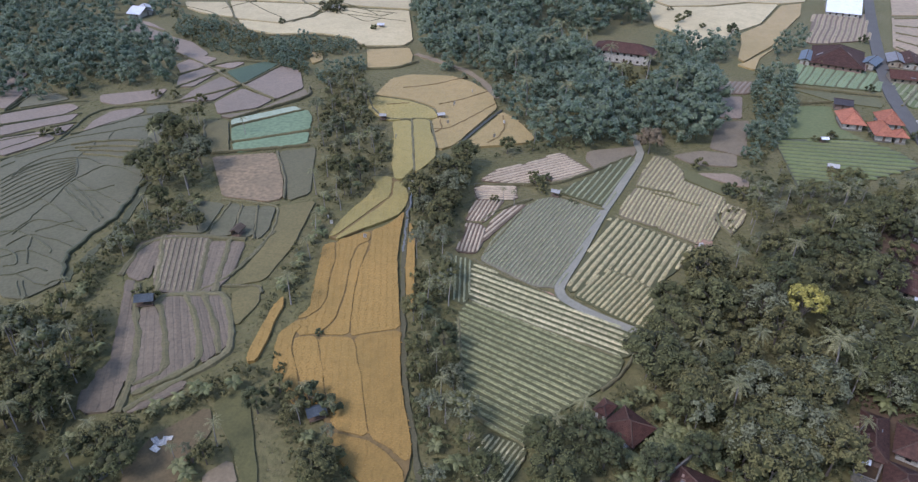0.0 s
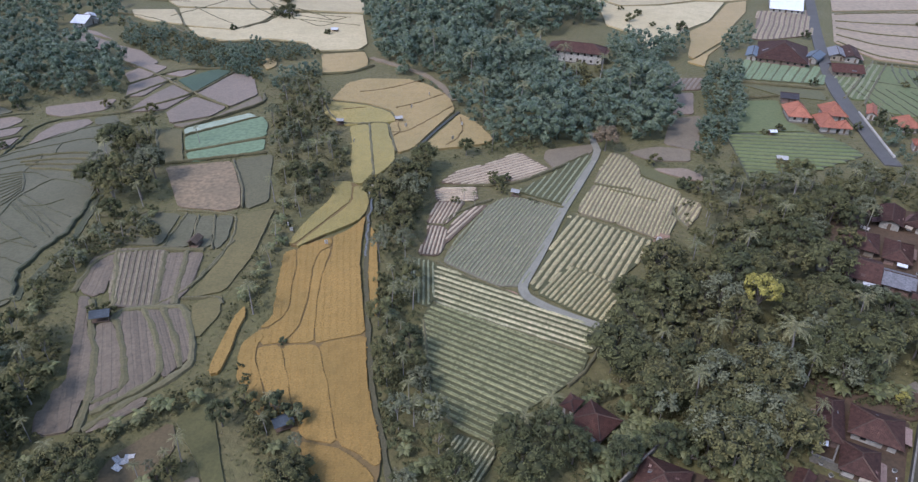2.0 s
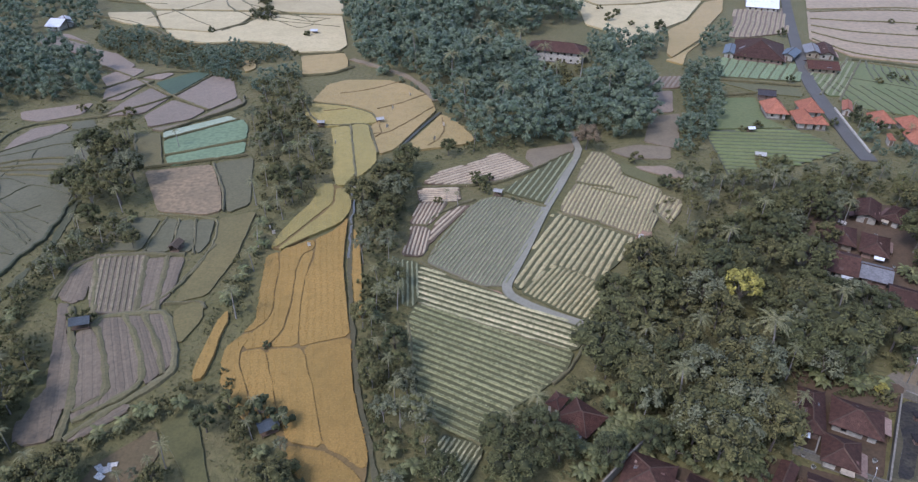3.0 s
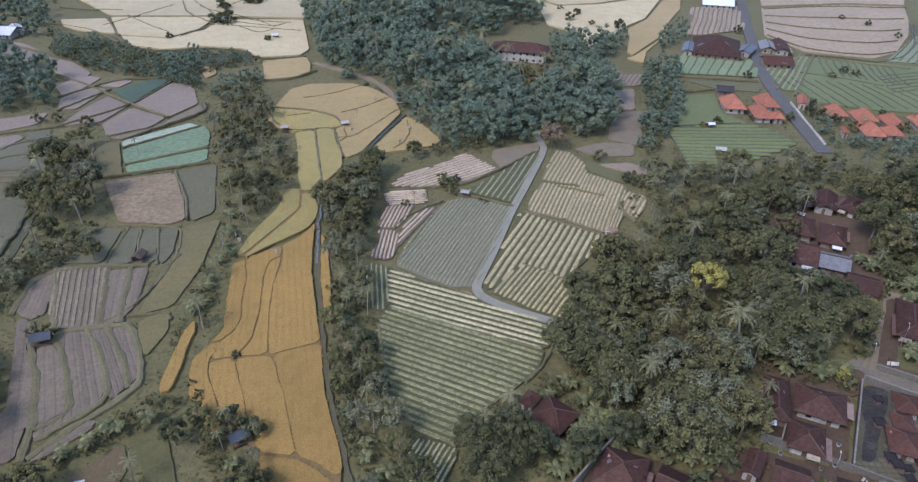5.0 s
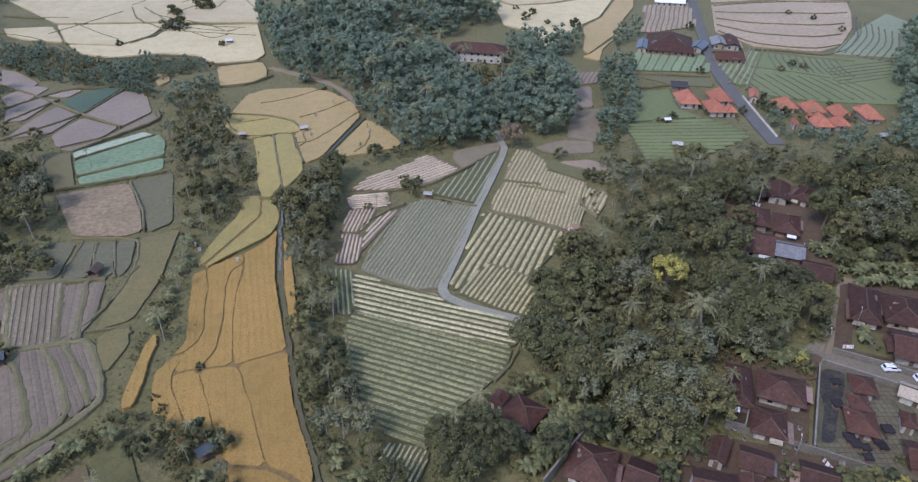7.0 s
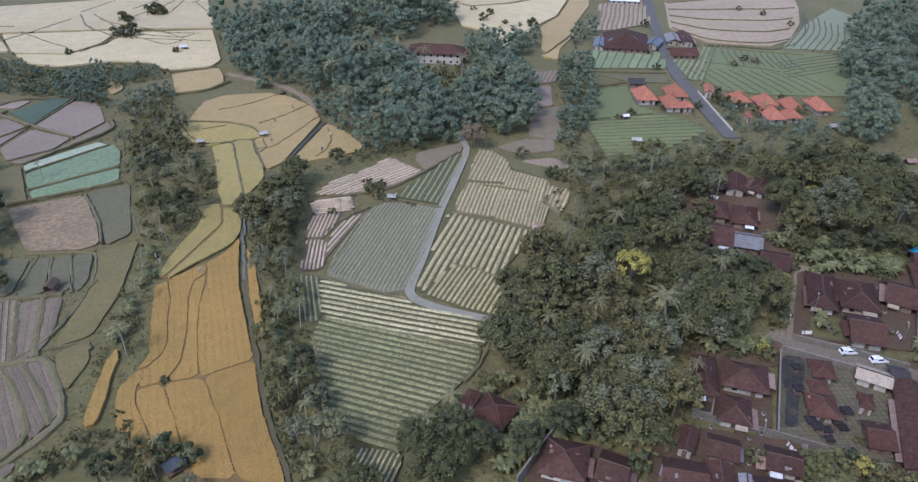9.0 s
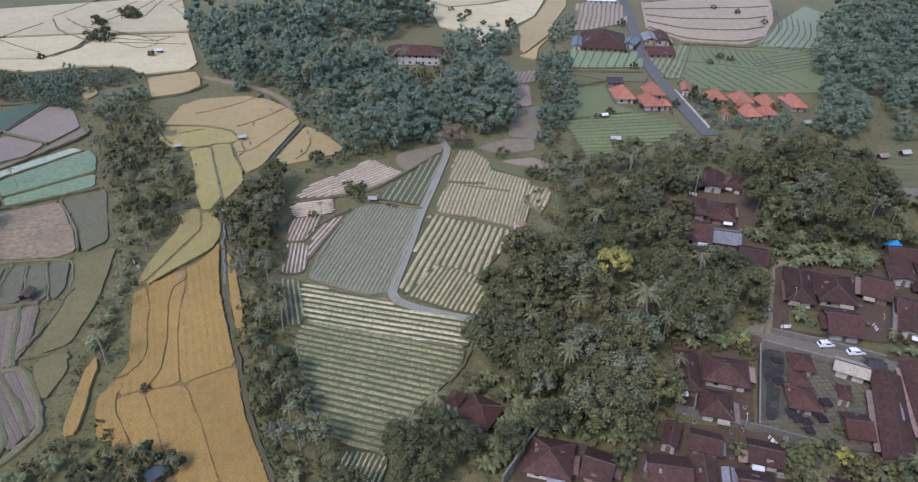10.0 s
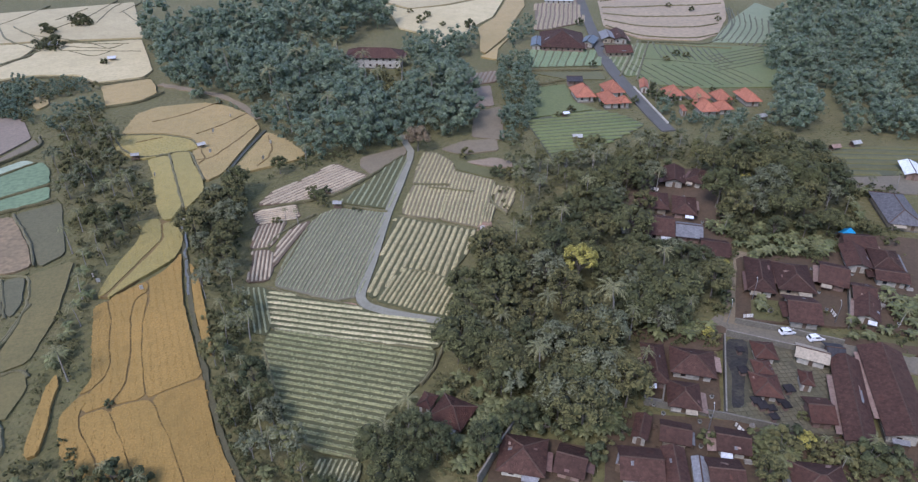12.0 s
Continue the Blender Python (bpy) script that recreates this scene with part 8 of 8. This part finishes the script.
wood([(186.5, 160.8), (205.0, 155.9), (185.0, 135.5), (170.5, 135.9), (171.5, 144.6)], 5.0, MIXED, 4, 8, 'near')
wood([(142.5, 101.6), (152.8, 92.4), (148.7, 88.4), (135.4, 96.0)], 4.6, SHRUB, 2, 4, 'near')
wood([(147.1, 111.4), (149.6, 110.4), (139.5, 99.5), (137.9, 100.9)], 3.4, BANANA, 4, 5, 'near')
wood([(125.5, 116.9), (131.4, 113.7), (126.0, 106.8), (118.7, 109.9)], 4.6, BANANA, 4, 5, 'near')
wood([(112.6, 69.3), (124.3, 64.1), (121.2, 61.1), (107.8, 66.3)], 4.2, BANANA, 4, 5, 'near')
wood([(-96.4, 78.1), (-88.0, 80.2), (-85.4, 91.7), (-79.0, 88.8), (-82.7, 79.6), (-80.9, 71.5), (-89.8, 69.3)], 4.2, BELT, 6, 10, 'near')
wood([(-115.4, 412.6), (-113.3, 420.3), (-105.3, 418.3), (-99.6, 408.6), (-101.9, 401.2), (-109.7, 403.2)], 2.6, SMALL, 3, 6.5, 'near')
wood([(-106.4, 460.2), (-104.5, 467.5), (-97.7, 465.8), (-92.9, 456.8), (-95.0, 449.6), (-101.7, 451.3)], 2.6, SMALL, 3, 6.5, 'near')
wood([(-118.2, 441.9), (-117.1, 446.8), (-112.5, 445.6), (-109.2, 439.7), (-110.4, 434.9), (-114.8, 436.1)], 2.6, SMALL, 3, 6.5, 'near')
wood([(47.4, 114.8), (64.5, 112.6), (81.7, 108.2), (74.8, 92.0), (69.3, 83.9), (59.7, 84.8), (51.8, 90.9), (46.1, 97.5)], 5.0, BROAD, 9, 13, 'near')
undergrowth([(138.8, 98.9), (148.8, 89.8), (145.3, 86.4), (135.5, 95.2)], 2.0, 0.6, 1.6)
undergrowth([(122.1, 115.9), (129.4, 112.4), (124.8, 106.0), (117.8, 109.9)], 2.0, 0.5, 1.4)
undergrowth([(93.8, 75.3), (100.2, 74.4), (117.9, 64.9), (114.1, 58.1), (86.7, 65.5)], 1.6, 0.6, 2.2)
undergrowth([(66.0, 88.0), (94.0, 79.0), (84.0, 65.0), (58.0, 72.0)], 3.2, 0.4, 1.6)
undergrowth([(129.0, 133.0), (164.0, 128.0), (140.0, 101.0), (114.0, 110.0)], 3.2, 0.4, 1.6)
undergrowth([(172.0, 136.0), (190.0, 128.0), (156.0, 95.0), (141.0, 100.0)], 3.2, 0.4, 1.6)
undergrowth([(86.0, 106.0), (101.0, 100.0), (91.0, 84.0), (77.0, 90.0)], 3.2, 0.4, 1.4)
wood([(37.1, 98.3), (45.0, 97.9), (51.8, 96.1), (52.3, 90.4), (43.5, 85.8), (35.0, 86.6)], 3.2, BANANA, 4, 5, 'near')
wood([(56.9, 88.6), (68.7, 89.4), (67.5, 83.6), (57.8, 84.6)], 3.2, BANANA, 4, 5, 'near')
wood([(93.5, 74.9), (100.6, 74.0), (96.3, 67.7), (89.8, 68.0)], 3.2, BANANA, 4, 5, 'near')
wood([(107.4, 69.3), (118.4, 63.9), (113.9, 59.3), (105.0, 63.1)], 3.2, BANANA, 4, 5, 'near')
undergrowth([(138.1, 156.5), (176.6, 144.0), (161.4, 125.0), (129.2, 133.3)], 2.0, 0.8, 3.5)
undergrowth([(122.1, 137.1), (130.6, 134.2), (112.0, 108.8), (106.1, 108.5)], 2.0, 0.8, 3.0)
undergrowth([(195.0, 172.2), (210.6, 156.6), (182.2, 131.0), (168.7, 136.3)], 2.2, 0.8, 3.0)
undergrowth([(138.8, 100.9), (156.4, 90.3), (152.4, 86.5), (134.7, 96.2)], 1.8, 0.6, 2.0)
undergrowth([(83.0, 114.7), (106.4, 105.6), (102.9, 101.1), (83.9, 107.1)], 1.8, 0.8, 2.5)
undergrowth([(-96.4, 78.1), (-88.0, 80.2), (-85.4, 91.7), (-78.7, 88.8), (-82.3, 78.9), (-80.1, 70.3), (-89.8, 69.3)], 2.0, 1.0, 4.0)
undergrowth([(-45.8, 104.8), (-45.0, 112.6), (-40.8, 108.2), (-36.0, 97.0), (-39.7, 96.6)], 2.0, 0.8, 2.5)
undergrowth([(82.7, 107.9), (85.6, 106.7), (75.6, 88.1), (72.9, 89.7)], 1.8, 0.8, 3.0)
undergrowth([(-18.3, 153.0), (-8.7, 155.5), (-6.3, 139.5), (-5.1, 125.5), (-2.5, 109.5), (1.2, 96.2), (5.0, 86.1), (7.1, 79.6), (-5.5, 78.3), (-8.0, 89.0), (-11.1, 99.7), (-14.2, 114.0), (-16.2, 133.4)], 2.3, 1.2, 4.0)
undergrowth([(-19.5, 210.8), (-8.8, 218.1), (-5.1, 211.2), (-8.2, 189.2), (-9.3, 167.8), (-10.0, 155.4), (-17.9, 154.5), (-20.7, 166.5), (-23.0, 183.6)], 2.4, 1.2, 3.5)
undergrowth([(-78.7, 292.7), (-66.3, 302.2), (-53.7, 270.5), (-52.0, 248.4), (-38.3, 225.4), (-35.2, 202.3), (-39.5, 191.4), (-43.9, 181.2), (-46.3, 168.5), (-46.8, 157.2), (-46.1, 142.8), (-46.2, 132.5), (-49.1, 128.6), (-52.2, 134.3), (-52.6, 150.5), (-52.9, 169.4), (-55.2, 187.5), (-63.4, 217.4), (-73.3, 248.8)], 2.8, 1.0, 3.5)
undergrowth([(-53.0, 133.0), (-51.0, 132.5), (-52.6, 122.0), (-52.1, 110.8), (-50.3, 104.3), (-56.9, 94.4), (-65.0, 87.4), (-69.2, 89.4), (-61.5, 96.0), (-54.0, 106.7), (-54.0, 114.7)], 1.8, 0.8, 2.2)
undergrowth([(-98.9, 176.6), (-91.4, 179.4), (-86.5, 163.9), (-96.4, 157.8), (-99.7, 143.7), (-98.3, 127.9), (-100.8, 122.8), (-107.2, 126.9), (-105.5, 137.5), (-108.3, 158.0), (-108.0, 175.6)], 2.0, 1.0, 3.2)
undergrowth([(-125.3, 116.6), (-105.2, 121.1), (-91.1, 119.2), (-85.7, 112.2), (-84.4, 97.8), (-84.3, 91.0), (-87.1, 79.8), (-91.6, 71.7)], 2.6, 1.5, 4.5)
undergrowth([(-77.9, 83.8), (-71.1, 86.0), (-64.6, 83.0), (-61.3, 72.3), (-78.0, 70.6), (-76.6, 76.7)], 2.2, 1.0, 3.5)
undergrowth([(-40.3, 96.6), (-38.5, 101.1), (-36.0, 97.0), (-31.2, 89.5), (-25.5, 88.6), (-21.4, 81.9), (-17.2, 77.0), (-29.4, 75.7), (-35.0, 86.1)], 2.2, 0.8, 2.5)
undergrowth([(41.8, 127.4), (48.2, 137.1), (62.0, 155.1), (79.6, 165.6), (100.7, 180.5), (137.1, 198.6), (121.9, 164.6), (101.1, 146.6), (93.4, 120.0), (82.0, 109.9), (53.1, 96.3), (40.2, 100.4), (31.5, 104.4), (36.6, 112.0)], 4.0, 1.5, 4.5)
undergrowth([(39.8, 337.6), (71.5, 337.3), (63.7, 288.7), (40.0, 296.5)], 2.8, 2.0, 6.0)
undergrowth([(45.8, 104.4), (67.4, 101.5), (84.1, 105.3), (75.8, 89.8), (65.7, 83.1), (58.1, 86.8), (49.8, 92.4), (43.1, 96.0)], 2.4, 1.2, 4.0)
undergrowth([(37.5, 94.9), (44.0, 94.9), (44.5, 90.5), (35.2, 80.8), (30.8, 84.1)], 2.0, 1.0, 3.0)
undergrowth([(21.3, 102.7), (26.5, 103.1), (31.9, 93.1), (32.6, 78.0), (13.3, 83.3)], 2.3, 1.2, 4.0)
undergrowth([(88.7, 113.1), (105.8, 107.4), (103.1, 102.0), (86.7, 107.9)], 1.8, 0.8, 2.5)
undergrowth([(91.8, 74.5), (100.8, 74.2), (110.0, 67.2), (122.4, 62.3), (114.5, 54.5), (84.7, 62.6)], 2.2, 1.0, 4.0)
undergrowth([(124.0, 195.8), (176.4, 208.8), (197.5, 197.6), (186.5, 160.8), (166.5, 138.7), (136.7, 146.6), (158.3, 181.9), (140.9, 196.4)], 4.2, 1.5, 4.5)
undergrowth([(75.3, 190.3), (117.9, 212.9), (130.2, 194.2), (108.5, 165.2), (93.1, 158.2), (73.4, 156.6)], 4.0, 1.5, 4.5)
undergrowth([(135.8, 146.8), (168.0, 133.1), (162.2, 126.4), (129.8, 135.0)], 2.0, 0.8, 2.5)
undergrowth([(195.8, 167.3), (205.7, 157.9), (183.1, 134.2), (171.7, 137.3)], 2.6, 1.0, 3.5)
undergrowth([(158.0, 109.8), (168.3, 101.7), (157.3, 91.2), (147.4, 98.6)], 2.2, 0.8, 2.5)
undergrowth([(-196.5, 387.4), (-152.5, 365.3), (-132.2, 346.1), (-81.8, 346.7), (-71.3, 334.2), (-97.7, 315.1), (-88.0, 291.5), (-73.1, 309.7), (-60.8, 305.4), (-77.1, 281.6), (-92.9, 298.8), (-128.0, 317.4), (-152.8, 326.3), (-180.9, 353.5)], 3.6, 2.0, 5.0)
undergrowth([(121.0, 326.4), (134.0, 320.0), (120.1, 269.7), (106.9, 240.4), (92.0, 219.6), (87.9, 226.0), (102.5, 264.6)], 3.4, 1.5, 4.5)
plant_at("broad3", -25.3, 78.7, 0.85, 30, GROUP["broad"])
plant_at("broad4", -42.7, 94.0, 0.75, 80, GROUP["broad"])
# -- end of trees --
def verge_grass(x0, x1, y0, y1, count, seed, material, label):
    """Tufts of grass and weeds on all ground that is not field, road or house."""
    rng = np.random.RandomState(seed)
    p = np.stack((rng.uniform(x0, x1, count), rng.uniform(y0, y1, count)), 1)
    open_ground = np.ones(count, bool)
    for poly in FIELDS:
        q = np.array(poly)
        hit = np.zeros(count, bool)
        near = np.where((p[:, 0] > q[:, 0].min()) & (p[:, 0] < q[:, 0].max()) & (p[:, 1] > q[:, 1].min()) & (p[:, 1] < q[:, 1].max()))[0]
        if not len(near):
            continue
        px, py = p[near, 0], p[near, 1]
        inn = np.zeros(len(near), bool)
        for (ax, ay), (bx, by) in zip(q, np.roll(q, -1, 0)):
            if ay != by:
                inn ^= ((ay > py) != (by > py)) & (px < (bx - ax) * (py - ay) / (by - ay) + ax)
        open_ground[near[inn]] = False
    for cx, cy, r, _d in CLEAR:
        open_ground &= np.hypot(p[:, 0] - cx, p[:, 1] - cy) > r
    for fine, w in LINES:
        for cx, cy in fine:
            open_ground &= np.hypot(p[:, 0] - cx, p[:, 1] - cy) > w * 0.5 + 0.6
    p = p[open_ground]
    n = len(p)
    verts, blades = np.zeros((n, 4, 3, 3)), rng.uniform(0, 6.283, (n, 4))
    size = rng.uniform(0.2, 0.5, n) * (0.6 + 0.8 * rng.rand(n) ** 3)
    ground = np.array([rise(x, y) for x, y in p])
    for k in range(4):
        c, s = np.cos(blades[:, k]), np.sin(blades[:, k])
        for i, (out, side, up) in enumerate(((0.0, 0.35, 0.0), (0.0, -0.35, 0.0), (0.9, 0.0, 0.75))):
            verts[:, k, i, 0] = p[:, 0] + size * (out * c - side * s)
            verts[:, k, i, 1] = p[:, 1] + size * (out * s + side * c)
            verts[:, k, i, 2] = ground + size * up * (0.6 + 0.25 * k) + (-0.05 if up == 0 else 0.08)
    me = bpy.data.meshes.new("grass")
    flat = verts.reshape(-1, 3)
    me.from_pydata(flat.tolist(), [], np.arange(len(flat)).reshape(-1, 3).tolist())
    me.materials.append(material)
    tagged(new("grass", me), label, "grass", kind="stuff")


verge_grass(-190, 240, 55, 300, 45000, 3, WEED, "tufts of green weeds on banks and verges")
verge_grass(-190, 240, 55, 300, 15000, 4, DRY_WEED, "tufts of dry straw-coloured grass on banks")
# -- field_shrubs --
shrub(-107.2, 409.1, 5)
shrub(-128.4, 376.9, 4)
shrub(-74.3, 371.4, 4)
shrub(97.0, 435.1, 4)
shrub(98.0, 409.2, 6)
shrub(105.4, 422.9, 5)
shrub(109.2, 398.7, 4)
shrub(123.3, 389.2, 7)
shrub(-169.1, 218.8, 4)
shrub(-165.1, 221.5, 3)
shrub(-36.4, 119.4, 2.2)
shrub(16.0, 200.8, 5)
shrub(14.8, 205.7, 4)
shrub(17.4, 196.9, 4)
shrub(19.4, 205.4, 3)
shrub(26.7, 191.4, 1.5)
shrub(28.5, 189.7, 1.5)
shrub(2.3, 188.5, 3)
shrub(-125.1, 258.1, 5)
shrub(-138.9, 263.1, 4)
shrub(-146.3, 262.2, 4)
shrub(128.5, 250.9, 4)
shrub(121.8, 249.0, 3)
shrub(72.5, 219.6, 5)
shrub(79.8, 201.4, 5)
shrub(-34.5, 95.5, 6)
shrub(-27.2, 95.5, 5)
shrub(-32.4, 97.8, 6)
shrub(-86.9, 129.2, 3)
shrub(-39.9, 100.4, 5)
shrub(-24.4, 83.0, 6)
shrub(-48.8, 82.0, 3)
shrub(-50.6, 80.2, 3)
shrub(-82.7, 128.9, 4)
shrub(129.5, 253.7, 3)
shrub(83.1, 199.9, 5)
shrub(78.3, 203.3, 4)
shrub(190.8, 382.1, 5)
shrub(-180.7, 257.8, 5)
shrub(267.1, 409.7, 4)
shrub(276.1, 395.7, 4)
shrub(279.1, 370.5, 4)
shrub(153.1, 339.0, 4)
shrub(164.5, 306.3, 4)
shrub(215.2, 312.2, 4)
shrub(218.7, 307.6, 4)
shrub(205.7, 305.7, 4)
shrub(82.8, 76.4, 4)
shrub(56.7, 77.9, 4)
shrub(59.0, 78.7, 5)
shrub(61.7, 80.3, 4)
shrub(92.1, 72.9, 5)
shrub(95.7, 70.3, 7)
shrub(99.0, 71.0, 6)
shrub(102.7, 66.9, 5)
shrub(107.3, 64.9, 6)
shrub(110.7, 63.2, 7)
shrub(114.7, 61.4, 6)
shrub(106.7, 77.1, 2.5)
shrub(114.3, 116.2, 4)
shrub(101.9, 103.8, 4)
shrub(150.9, 126.3, 3)
shrub(121.7, 111.6, 2.5)
shrub(154.0, 119.4, 3)
shrub(178.8, 128.5, 4)
shrub(74.0, 85.9, 3)
shrub(66.9, 82.8, 4)
shrub(52.2, 88.4, 5)
shrub(55.2, 86.0, 5)
shrub(49.8, 90.7, 5)
shrub(171.8, 259.6, 5)
shrub(172.8, 253.0, 6)
shrub(176.6, 249.1, 5)
shrub(181.8, 242.6, 5)
shrub(201.2, 241.5, 5)
shrub(161.0, 255.0, 4)
shrub(145.6, 255.9, 3)
shrub(147.2, 265.7, 3)
shrub(192.1, 258.4, 4)
shrub(211.0, 248.9, 5)
shrub(177.8, 268.7, 4)
shrub(203.0, 259.0, 3)
palm(171.0, 254.4, 8)
palm(182.9, 240.2, 8)
palm(172.1, 246.9, 8)
palm(173.0, 265.5, 8)
# -- end of field_shrubs --
